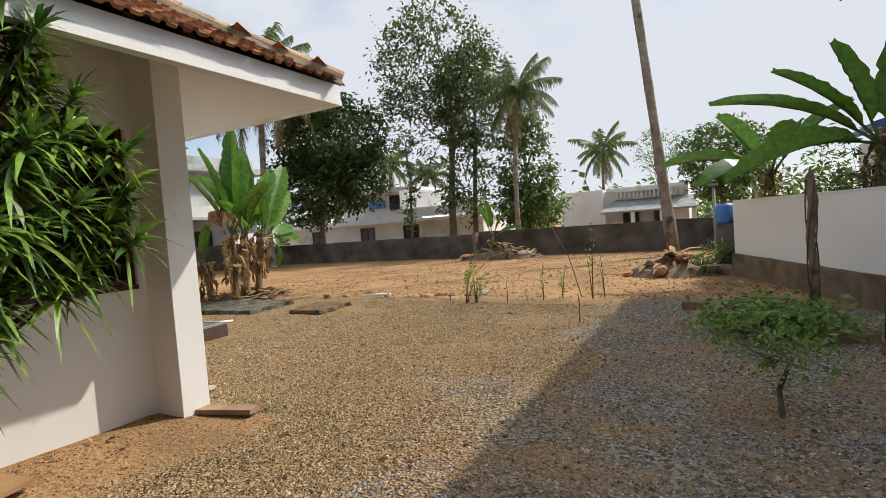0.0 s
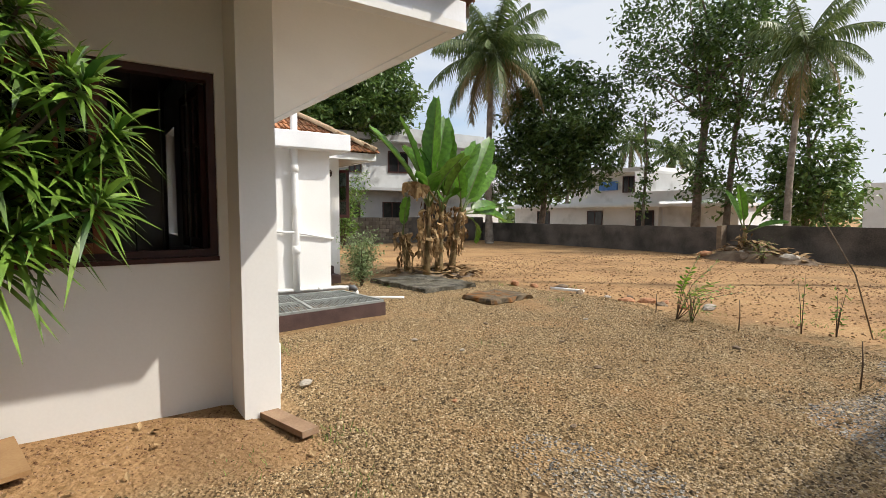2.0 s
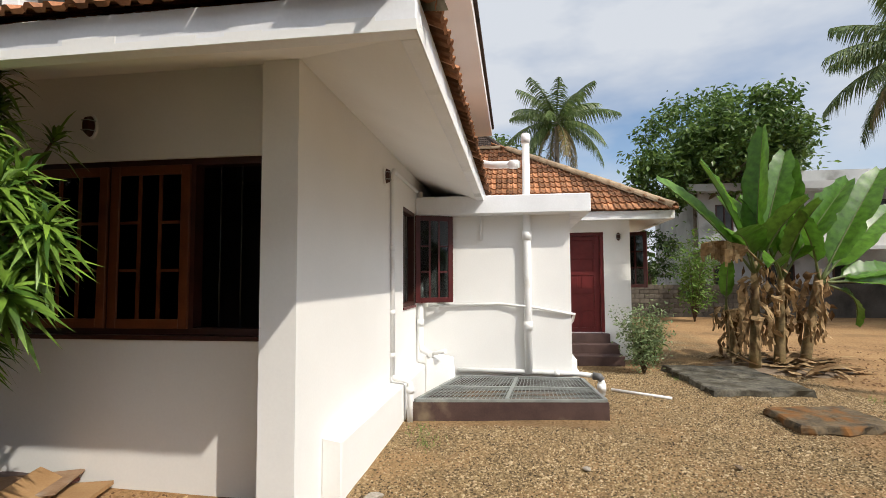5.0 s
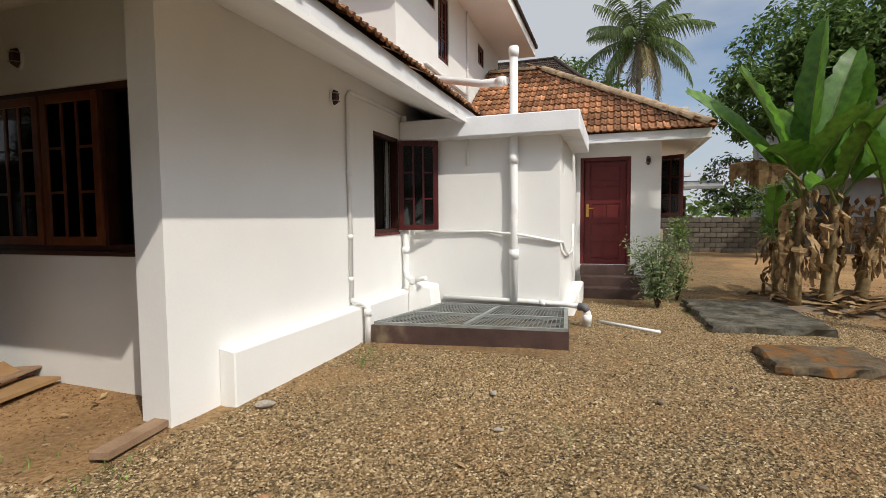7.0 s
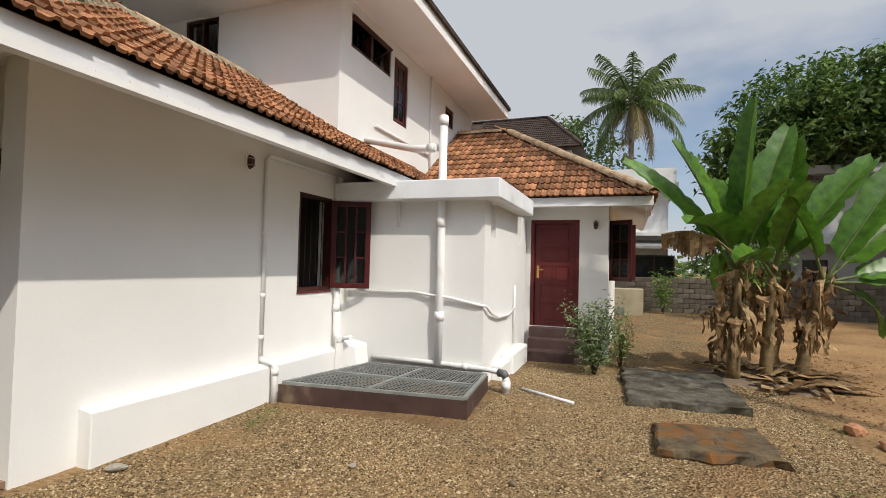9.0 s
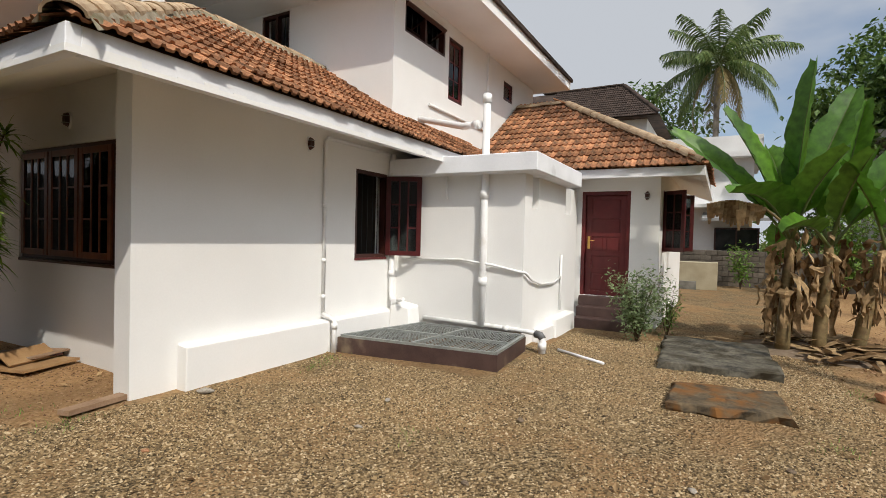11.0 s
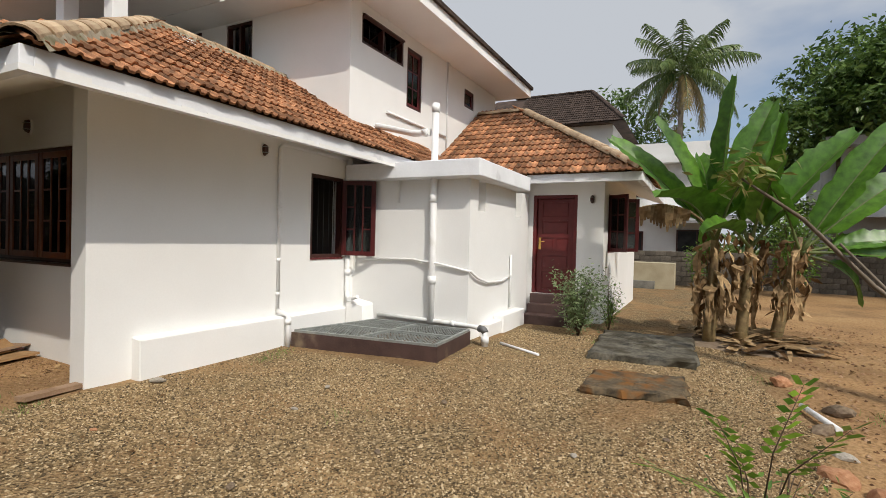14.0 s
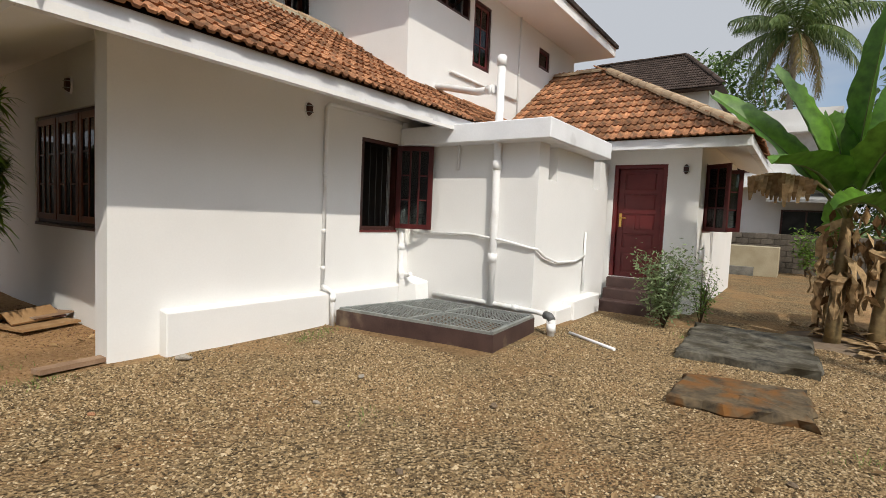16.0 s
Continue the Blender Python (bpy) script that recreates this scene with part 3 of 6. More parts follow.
for z in (0.0, 0.45, 0.8, 1.17, 1.53, 1.9):
    box(bm, 0.015, 0.075, z, 0.03, dw - 0.075, min(z + 0.09, dh - 0.075))
for y in (0.075, dw - 0.185):
    box(bm, 0.015, y, 0, 0.032, y + 0.11, dh - 0.075)
part("door_rail", bm, MAROON, door, bevel=0.004)
for z0, z1, k in rows:
    for i in range(k):
        bm = bmesh.new()
        y0 = 0.2 + (lw - 0.26) * i / k
        y1 = 0.2 + (lw - 0.26) * (i + 1) / k - (0.05 if k > 1 and i == 0 else 0)
        box(bm, 0.015, y0 + 0.02, z0, 0.027, y1 - 0.01, z1)
        part("door_panel", bm, MAROON, door, bevel=0.008)
bm = bmesh.new()
box(bm, 0.032, 0.11, 0.92, 0.042, 0.16, 1.17)
handle = part("door_handle", bm, BRASS, door, "brass lever handle and plate", bevel=0.003)
bm = bmesh.new()
tube(bm, [(0.04, 0.135, 1.09), (0.085, 0.135, 1.09), (0.09, 0.16, 1.09), (0.088, 0.25, 1.085)], 0.011, 8)
part("lever", bm, BRASS, handle)

# steps up to the back door
steps = thing("door_steps", (-10.8, 5.92, 0), "three brown-painted concrete steps at the back door", "steps", kind="structure")
for k, (x1, z1, y0, y1) in enumerate(((-10.45, 0.175, 5.36, 6.46), (-10.75, 0.355, 5.36, 6.42), (-11.02, 0.535, 5.33, 6.3))):
    bm = bmesh.new()
    box(bm, DX, y0, z1 - 0.19 - (0.2 if k == 0 else 0), x1, y1, z1)
    p = part("step", bm, BROWN_STEP, steps, bevel=0.012)
    p.location = (10.8, -5.92, 0)


# ---- roof tiles ----
def tile_mesh(name, material, w=0.24, length=0.40):
    """One interlocking clay tile: two troughs, a side roll and a thick nose."""
    prof = [(0.0, 0.012), (0.02, 0.036), (0.045, 0.036), (0.065, 0.012), (0.115, 0.010), (0.13, 0.034), (0.155, 0.034), (0.17, 0.012), (0.225, 0.010), (w, 0.02)]
    bm = bmesh.new()
    rowsv = []
    for y, lift, th in ((0, 0.042, 0.0), (length, 0.0, 0.0)):
        rowsv.append([bm.verts.new((x, y, z + lift)) for x, z in prof])
    nose = [bm.verts.new((x, 0.004, z + 0.042 - 0.026)) for x, z in prof]
    for i in range(len(prof) - 1):
        f = bm.faces.new((rowsv[0][i], rowsv[0][i + 1], rowsv[1][i + 1], rowsv[1][i]))
        bm.faces.new((nose[i], nose[i + 1], rowsv[0][i + 1], rowsv[0][i]))
    return mesh(name, bm, material)


TILE_ME, OLD_ME = tile_mesh("tile", TILE), tile_mesh("tile", OLD_TILE)
rng = random.Random(5)


def lay_tiles(roof, origin, along, up, length, height, inside, me=TILE_ME, over=0.06, w=0.235, gauge=0.285):
    along, up = Vector(along).normalized(), Vector(up).normalized()
    normal = along.cross(up)
    rot = Matrix((along, up, normal)).transposed().to_4x4()
    for j in range(int((height + over) / gauge) + 1):
        v = j * gauge - over
        for i in range(int(length / w) + 1):
            u = i * w
            if not inside(u + w / 2, v + gauge / 2):
                continue
            at = Vector(origin) + along * (u + rng.uniform(-0.006, 0.006)) + up * (v + rng.uniform(-0.012, 0.012)) + normal * rng.uniform(0.004, 0.012)
            piece("tile", me, Matrix.Translation(at) @ rot @ pose(0, 0, 0, rng.uniform(-1.5, 1.5), rng.uniform(-1, 1), rng.uniform(-1.4, 1.4)), roof)


def ridge_mesh(name, material, length=0.36, r=0.145):
    bm = bmesh.new()
    ring = []
    for y, k in ((0, 1.0), (length * 0.15, 1.02), (length, 0.86)):
        ring.append([bm.verts.new((math.cos(a) * r * k, y, math.sin(a) * r * k * 0.75)) for a in (math.pi * i / 8 for i in range(9))])
    low = [bm.verts.new((v.co.x * 0.86, 0.003, v.co.z * 0.82)) for v in ring[0]]
    for a, b in ((low, ring[0]), (ring[0], ring[1]), (ring[1], ring[2])):
        for i in range(8):
            bm.faces.new((a[i], a[i + 1], b[i + 1], b[i]))
    return mesh(name, bm, material)


RIDGE_ME = ridge_mesh("ridge_tile", RIDGE)
OLD_RIDGE_ME = ridge_mesh("ridge_tile", OLD_TILE)


def lay_ridge(roof, a, b, me=RIDGE_ME, gauge=0.30, lift=0.015):
    a, b = Vector(a), Vector(b)
    d = (b - a).normalized()
    side = d.cross(Vector((0, 0, 1))).normalized()
    rot = Matrix((side, d, side.cross(d))).transposed().to_4x4()
    for i in range(int((b - a).length / gauge)):
        at = a + d * (i * gauge) + Vector((rng.uniform(-0.01, 0.01), rng.uniform(-0.01, 0.01), lift + rng.uniform(0, 0.012)))
        piece("ridge_tile", me, Matrix.Translation(at) @ rot @ pose(0, 0, 0, 2, 0, rng.uniform(-3, 3)), roof)
# ---- plants: shared helpers ----
def flat_mesh(name, verts, faces, material, smooth=False):
    me = bpy.data.meshes.new(name)
    me.from_pydata(verts, [], faces)
    if smooth:
        me.shade_smooth()
    me.materials.append(material)
    return me


def mesh_part(name, me, parent, label="", kind=""):
    ob = new(name, me)
    ob.parent = parent
    if label:
        ob["label"] = label
    if kind:
        ob["kind"] = kind
    return ob


def leaf_soup(rand, centres, size, aspect=2.2, droop=0.3):
    """Small folded leaves, two triangles wide, round the given centres."""
    verts, faces = [], []
    for c in centres:
        s = size * rand.uniform(0.7, 1.3)
        yaw, pitch, roll = rand.uniform(0, 2 * math.pi), rand.uniform(-0.9, 0.6) - droop, rand.uniform(-0.9, 0.9)
        m = Matrix.Rotation(yaw, 3, "Z") @ Matrix.Rotation(-pitch, 3, "Y") @ Matrix.Rotation(roll, 3, "X")
        k = len(verts)
        w = s / aspect / 2
        for p in ((0, 0, 0), (s * 0.5, -w, s * 0.06), (s, 0, 0), (s * 0.5, w, s * 0.06)):
            verts.append(tuple(Vector(c) + m @ Vector(p)))
        faces += [(k, k + 1, k + 2), (k, k + 2, k + 3)]
    return verts, faces


LEAF_DARK = leaf_surface("dark_tree_leaf", (0.035, 0.07, 0.02), (0.12, 0.19, 0.05), 0.4, 0.38)
LEAF_MID = leaf_surface("tree_leaf", (0.045, 0.095, 0.022), (0.17, 0.26, 0.065), 0.4, 0.36)
LEAF_LIGHT = leaf_surface("light_leaf", (0.07, 0.16, 0.022), (0.22, 0.34, 0.06), 0.5, 0.35)
LEAF_PALM = leaf_surface("palm_leaflet", (0.06, 0.11, 0.028), (0.19, 0.24, 0.08), 0.45, 0.3)
LEAF_PALM_OLD = leaf_surface("old_palm_leaflet", (0.16, 0.13, 0.045), (0.28, 0.2, 0.08), 0.6, 0.25)
LEAF_DRAC = leaf_surface("dracaena_leaf", (0.03, 0.085, 0.012), (0.22, 0.36, 0.05), 0.38, 0.24, 0.4)
LEAF_BANANA = leaf_surface("banana_leaf", (0.055, 0.15, 0.014), (0.145, 0.3, 0.032), 0.36, 0.34, 0.45)
LEAF_DRY = leaf_surface("dry_banana_leaf", (0.11, 0.06, 0.026), (0.46, 0.32, 0.17), 0.9, 0.15, 0.1, 14.0)
STEM_BANANA = surface("banana_stem", (0.1, 0.075, 0.03), (0.27, 0.19, 0.085), 6, 0.7, 0.3, 30, (0.09, 0.05, 0.025), 0.22)
GREEN_STEM = surface("green_stem", (0.07, 0.1, 0.03), (0.13, 0.16, 0.05), 6, 0.6, 0.1)
TWIG = surface("brown_twig", (0.07, 0.045, 0.028), (0.13, 0.09, 0.06), 8, 0.9, 0.2)


def tree(label, base, trunk_top, radius, blobs, leaves, size, material, seed, clump=0.5, per=26, limbs=9, category="tree", group=""):
    """blobs: (centre, (rx, ry, rz)) offsets from the base; leaves gather in clumps at the ends of twigs."""
    rand = random.Random(seed)
    root = thing("tree", base, label, category, group)
    bm = bmesh.new()
    top = Vector(trunk_top)
    pts = [Vector((0, 0, -0.2)), top * 0.3 + Vector((rand.uniform(-.1, .1), rand.uniform(-.1, .1), 0)), top * 0.65 + Vector((rand.uniform(-.15, .15), rand.uniform(-.15, .15), 0)), top]
    tube(bm, pts, [radius * 1.25, radius, radius * 0.75, radius * 0.4], 9)
    ends = []
    centres = []
    vol = [b[1][0] * b[1][1] * b[1][2] for b in blobs]
    count = max(1, leaves // per)
    for k in range(count):
        c, r = rand.choices(blobs, vol)[0]
        while True:
            q = Vector((rand.uniform(-1, 1), rand.uniform(-1, 1), rand.uniform(-1, 1)))
            if 0.25 < q.length < 1 and rand.random() < q.length ** 1.5:
                break
        p = Vector(c) + Vector((q.x * r[0], q.y * r[1], q.z * r[2]))
        ends.append(p)
        s = clump * rand.uniform(0.6, 1.3)
        for _ in range(per):
            centres.append(p + Vector((rand.gauss(0, s * .5), rand.gauss(0, s * .5), rand.gauss(0, s * .33))))
    for k in range(limbs):
        e = ends[rand.randrange(len(ends))]
        s = pts[1].lerp(top, rand.uniform(0.35, 1.0))
        mid = s.lerp(e, 0.5) + Vector((0, 0, -0.12 * (e - s).length * 0.5))
        tube(bm, [s, mid, e], [radius * 0.38, radius * 0.22, radius * 0.07], 6)
    part("trunk", bm, BARK, root)
    v, f = leaf_soup(rand, centres, size)
    mesh_part("crown", flat_mesh("crown", v, f, material), root)
    return root


def frond_geometry(rand, m, length, sag, leaflet, verts, faces, rachis, n=34):
    """One feather frond: an arched rib with drooping leaflets on both sides."""
    pts = []
    for i in range(9):
        t = i / 8
        pts.append(m @ Vector((length * t * (1 - 0.18 * t * t * sag), 0, -sag * length * 0.55 * t * t)))
    tube(rachis, pts, [0.04 * (1 - 0.85 * i / 8) + 0.004 for i in range(9)], 5, False)
    for i in range(n):
        t = 0.14 + 0.86 * i / n
        k = min(int(t * 8), 7)
        p = pts[k].lerp(pts[k + 1], t * 8 - k)
        d = (pts[k + 1] - pts[k]).normalized()
        side = d.cross(Vector((0, 0, 1)))
        if side.length < 0.05:
            side = Vector((1, 0, 0))
        side.normalize()
        for s in (-1, 1):
            l = leaflet * math.sin(math.pi * (0.12 + 0.83 * t)) ** 0.6 * rand.uniform(0.8, 1.15)
            out = (side * s * 0.8 + d * 0.55 + Vector((0, 0, -rand.uniform(0.35, 1.1)))).normalized()
            w = d * (0.95 * (pts[8] - pts[0]).length / n * 0.46)
            tip = p + out * l * 0.9 + Vector((0, 0, -0.4 * l))
            mid = p + out * l * 0.5
            q = len(verts)
            verts.extend((tuple(p - w), tuple(p + w), tuple(mid + w * 1.1), tuple(mid - w * 1.1), tuple(tip)))
            faces.extend(((q, q + 1, q + 2, q + 3), (q + 3, q + 2, q + 4)))


def palm(label, base, top, radius, fronds, length, seed, leaflet=0.75, dead=4, group="coconut palms", n=58):
    """A coconut palm; top is the crown's centre as an offset from the base."""
    rand = random.Random(seed)
    root = thing("coconut_palm", base, label, "palm tree", group)
    top = Vector(top)
    bm = bmesh.new()
    pts, rad = [], []
    for i in range(25):
        t = i / 24
        bow = math.sin(math.pi * t) * 0.03 * top.length if top.z < 15 else 0
        pts.append(Vector((top.x * t - bow * (0.6 if top.x >= 0 else -0.6), top.y * t, top.z * t - 0.15 * (1 - t))))
        rad.append(radius * (1.35 - 0.35 * min(1, t * 6)) * (1 - 0.32 * t) * (1.05 if i % 2 else 0.95))
    tube(bm, pts, rad, 10)
    part("trunk", bm, PALM_BARK, root)
    verts, faces, old_v, old_f = [], [], [], []
    rib = bmesh.new()
    for k in range(fronds):
        yaw = k * 2.39996 + rand.uniform(-0.2, 0.2)
        q = k / (fronds - 1)
        rise = radians(78 - 118 * q + rand.uniform(-8, 8))
        m = Matrix.Translation(top) @ Matrix.Rotation(yaw, 4, "Z") @ Matrix.Rotation(-rise, 4, "Y")
        old = k >= fronds - dead
        frond_geometry(rand, m, length * rand.uniform(0.85, 1.08) * (0.85 if q < 0.15 else 1), 0.6 + 0.5 * q, leaflet, old_v if old else verts, old_f if old else faces, rib, n)
    part("frond_rib", rib, GREEN_STEM, root)
    mesh_part("fronds", flat_mesh("fronds", verts, faces, LEAF_PALM), root)
    if old_f:
        mesh_part("old_fronds", flat_mesh("old_fronds", old_v, old_f, LEAF_PALM_OLD), root, "drooping yellowed fronds")
    bm = bmesh.new()
    for k in range(7):
        a = k * 0.9
        bmesh.ops.create_icosphere(bm, subdivisions=1, radius=0.12, matrix=Matrix.Translation(top + Vector((math.cos(a) * 0.25, math.sin(a) * 0.25, -0.25 - 0.1 * (k % 3)))))
    part("coconuts", bm, GREEN_STEM, root)
    return root


def banana_leaf(rand, m, length, width, sag, fold, verts, faces, torn=0.3, steps=14):
    """A big paddle leaf: arched midrib, blades folded up or down from it, torn into strips at the edge."""
    rows = []
    for i in range(steps + 1):
        t = i / steps
        z = -sag * length * t * t
        x = length * (t - 0.22 * sag * t * t)
        w = width / 2 * (1 + 0.05 * math.sin(t * 23 + length * 9)) * (math.sin(math.pi * min(1, (t * 0.93 + 0.07))) ** 0.42 if t < 0.97 else 0.3) * (1 if t > 0.02 else 0.35)
        dz = w * math.tan(fold) + 0.012 * math.sin(i * 2.6)
        rows.append((Vector((x, 0, z)), w, dz))
    for s in (-1, 1):
        k0 = len(verts)
        for i, (p, w, dz) in enumerate(rows):
            cut = rand.uniform(0, torn) * w if rand.random() < 0.22 else rand.uniform(0, 0.06) * w
            verts.append(tuple(m @ p))
            verts.append(tuple(m @ (p + Vector((0.02, s * w * 0.55, dz * 0.65)))))
            verts.append(tuple(m @ (p + Vector((0.06, s * (w - cut), dz * 0.9 + rand.uniform(-.012, .012))))))
        for i in range(steps):
            a, b = k0 + 3 * i, k0 + 3 * i + 3
            faces.append((a, a + 1, b + 1, b))
            faces.append((a + 1, a + 2, b + 2, b + 1))


def banana(label, base, height, lean, leaves, seed, dead=7, group="banana plants", radius=0.085):
    """leaves: (yaw, rise, length, width, sag, fold, roll), in degrees and metres."""
    rand = random.Random(seed)
    root = thing("banana_plant", base, label, "banana plant", group)
    top = Vector((lean[0], lean[1], height))
    bm = bmesh.new()
    pts = [top * t + Vector((0, 0, -0.1 * (1 - t))) for t in (0, 0.2, 0.45, 0.7, 0.88, 1.0)]
    tube(bm, pts, [radius * 1.25, radius * 1.1, radius, radius * 0.85, radius * 0.7, radius * 0.5], 10)
    part("pseudostem", bm, STEM_BANANA, root)
    for yaw, rise, length, width, sag, fold, roll in leaves:
        rise, width, sag = (rise + (82 - rise) * 0.1 if rise > 30 else rise), width * 0.9, sag * 0.75
        m0 = Matrix.Translation(top - Vector((0, 0, 0.25))) @ Matrix.Rotation(radians(yaw), 4, "Z") @ Matrix.Rotation(-radians(rise), 4, "Y") @ Matrix.Rotation(radians(roll), 4, "X")
        stalk = 0.4
        ribs = bmesh.new()
        L = length
        mid = [m0 @ Vector((x, 0, 0)) for x in (0, stalk * 0.5, stalk)]
        mid += [m0 @ Vector((stalk + L * (t - 0.22 * sag * t * t), 0, -sag * L * t * t)) for t in (0.2, 0.4, 0.6, 0.8, 0.96)]
        tube(ribs, mid, [0.035, 0.028, 0.022, 0.018, 0.014, 0.011, 0.008, 0.004], 6)
        v, f = [], []
        banana_leaf(rand, m0 @ Matrix.Translation((stalk, 0, 0)), L, width, sag, radians(fold + rand.uniform(2, 34)), v, f, steps=20)
        blade = mesh_part("leaf", flat_mesh("leaf", v, f, LEAF_BANANA, True), root)
        part("midrib", ribs, GREEN_STEM, blade)
    v, f = [], []
    for k in range(int(dead * 1.6)):
        a, z = rand.uniform(0, 6.28), height * rand.uniform(0.4, 0.97)
        at = top * (z / height) + Vector((math.cos(a) * radius, math.sin(a) * radius, 0))
        n = 7
        ln, wd = min(rand.uniform(0.2, 0.8), z * 0.97), rand.uniform(0.07, 0.3)
        k0 = len(v)
        tw = rand.uniform(-1.2, 1.2)
        for i in range(n + 1):
            t = i / n
            out = 0.13 * math.sin(min(1, t * 2.2) * 1.57) * (0.5 + z / height) + rand.uniform(-.035, .035)
            c = at + Vector((math.cos(a) * out, math.sin(a) * out, 0.12 * math.sin(t * 3.1) - ln * t))
            ang = a + 1.57 + tw * t
            wv = Vector((math.cos(ang), math.sin(ang), rand.uniform(-.5, .5))) * wd * rand.uniform(0.3, 1.0) * (0.95 - 0.6 * t) * 0.5
            crease = Vector((math.cos(a), math.sin(a), 0)) * rand.uniform(0.01, 0.07)
            v += [tuple(c - wv), tuple(c + crease), tuple(c + wv)]
        for i in range(n):
            q = k0 + 3 * i
            f += [(q, q + 1, q + 4, q + 3), (q + 1, q + 2, q + 5, q + 4)]
    scraps = []
    for k in range(dead * 6):
        a, z = rand.uniform(0, 6.28), rand.uniform(0.25, 0.98) ** 0.8
        r = radius + rand.uniform(0.0, 0.2)
        scraps.append(top * z + Vector((math.cos(a) * r, math.sin(a) * r, 0)))
    sv, sf = leaf_soup(rand, scraps, 0.2, 2.0, 1.0)
    f += [tuple(i + len(v) for i in t) for t in sf]
    v += sv
    mesh_part("dry_leaves", flat_mesh("dry_leaves", v, f, LEAF_DRY), root, "brown dry leaves hanging on the stem")
    return root


def shrub(name, label, base, height, spread, stems, leaves, size, material, seed, category="shrub", group="", aspect=3.0, droop=0.1):
    """Thin stems from one foot, set with leaves over their upper part."""
    rand = random.Random(seed)
    root = thing(name, base, label, category, group)
    bm = bmesh.new()
    centres = []
    for k in range(stems):
        a = rand.uniform(0, 6.28)
        h = height * rand.uniform(0.6, 1.0)
        r = spread * rand.uniform(0.3, 1.0)
        pts = [Vector((0, 0, -0.05)), Vector((math.cos(a) * r * 0.35, math.sin(a) * r * 0.35, h * 0.5)), Vector((math.cos(a) * r, math.sin(a) * r, h))]
        tube(bm, pts, [0.005 + height * 0.003, 0.004 + height * 0.0015, 0.002], 5)
        for _ in range(leaves // stems):
            t = rand.uniform(0.25, 1.0)
            p = pts[0].lerp(pts[1], t * 2) if t < 0.5 else pts[1].lerp(pts[2], t * 2 - 1)
            centres.append(p + Vector((rand.gauss(0, spread * 0.22), rand.gauss(0, spread * 0.22), rand.gauss(0, 0.05 + 0.03 * height))))
    part("stem", bm, TWIG, root)
    v, f = leaf_soup(rand, centres, size, aspect, droop)
    mesh_part("leaves", flat_mesh("leaves", v, f, material), root)
    return root
# ---- boundary walls ----
def wall_run(name, pts, z0, z1, th, material, label, rough=0.0):
    bm = bmesh.new()
    for (xa, ya), (xb, yb) in zip(pts, pts[1:]):
        d = Vector((xb - xa, yb - ya))
        n = Vector((-d.y, d.x)).normalized() * th / 2
        k = max(1, int(d.length / 0.5)) if rough else 1
        for i in range(k):
            a, b = Vector((xa, ya)) + d * (i / k), Vector((xa, ya)) + d * ((i + 1) / k)
            ring = [a + n, a - n, b - n, b + n]
            za, zb = (rough * noise.noise((a.x * 2, a.y * 2, 3)), rough * noise.noise((b.x * 2, b.y * 2, 3))) if rough else (0, 0)
            prism(bm, [(p.x, p.y, z0) for p in ring], [(ring[0].x, ring[0].y, z1 + za), (ring[1].x, ring[1].y, z1 + za), (ring[2].x, ring[2].y, z1 + zb), (ring[3].x, ring[3].y, z1 + zb)])
    return setting(name, bm, material, label, "wall")


BLOCK = surface("weathered_block", (0.085, 0.072, 0.058), (0.21, 0.18, 0.145), 1.3, 0.95, 0.5, 18, (0.03, 0.027, 0.022), 0.24, piece=0.25, spec=0.1)
wall_run("wall_boundary_back_left", [(-24.5, 21.6), (-9.25, 20.9)], -0.3, 1.06, 0.16, WALL_OLD, "low dark weathered masonry boundary wall", 0.04)
wall_run("wall_boundary_back_right", [(-9.1, 21.3), (1.35, 20.8)], -0.3, 1.14, 0.16, WALL_OLD, "low dark weathered masonry boundary wall", 0.04)
wall_c = wall_run("wall_boundary_west", [(-23.6, 2), (-23.6, 21.5)], -0.3, 1.38, 0.16, WALL_OLD, "low grey masonry boundary wall", 0.05)
wall_run("wall_boundary_side", [(1.25, 20.7), (1.0, 13.0)], -0.3, 1.25, 0.16, WALL_OLD, "dark side boundary wall", 0.04)
NEAR = [(0.95, 12.9), (2.6, 8.3), (3.4, 4.5), (3.55, -9.0)]
wall_run("wall_boundary_neighbour", NEAR, 0.46, 1.6, 0.18, WHITE, "smooth white plastered boundary wall")
wall_run("wall_boundary_base", NEAR, -0.3, 0.46, 0.32, STONE, "rough stone foot of the boundary wall", 0.03)
wall_run("wall_boundary_coping", NEAR[:3], 1.602, 1.63, 0.2, WHITE_TRIM, "thin weathered coping on the white wall", 0.01)
# unseen, added to keep the bright horizon out of window_1's glass
wall_run("wall_added_front", [(-24.0, -12.5), (4.6, -12.5)], -0.3, 3.4, 0.2, WALL_OLD, "unseen wall added in front of the house to darken window reflections")
bm = bmesh.new()
box(bm, -9.25, 20.82, -0.2, -9.08, 21.38, 1.12)
setting("wall_boundary_step", bm, STONE, "short weathered wall return", "wall")


# ---- fittings on the house ----
def pipe(name, pts, r, label, category="pipe", material=PVC, collars=(), seg=12, group="pvc pipes"):
    root = thing(name, pts[0], label, category, group)
    o = Vector(pts[0])
    bm = bmesh.new()
    tube(bm, [Vector(p) - o for p in pts], r, seg)
    part("pipe_run", bm, material, root)
    for c, d in collars:
        bm = bmesh.new()
        c, d = Vector(c) - o, Vector(d).normalized() * r * 1.1
        tube(bm, [c - d, c + d], r * 1.22, seg)
        part("collar", bm, material, root)
    return root


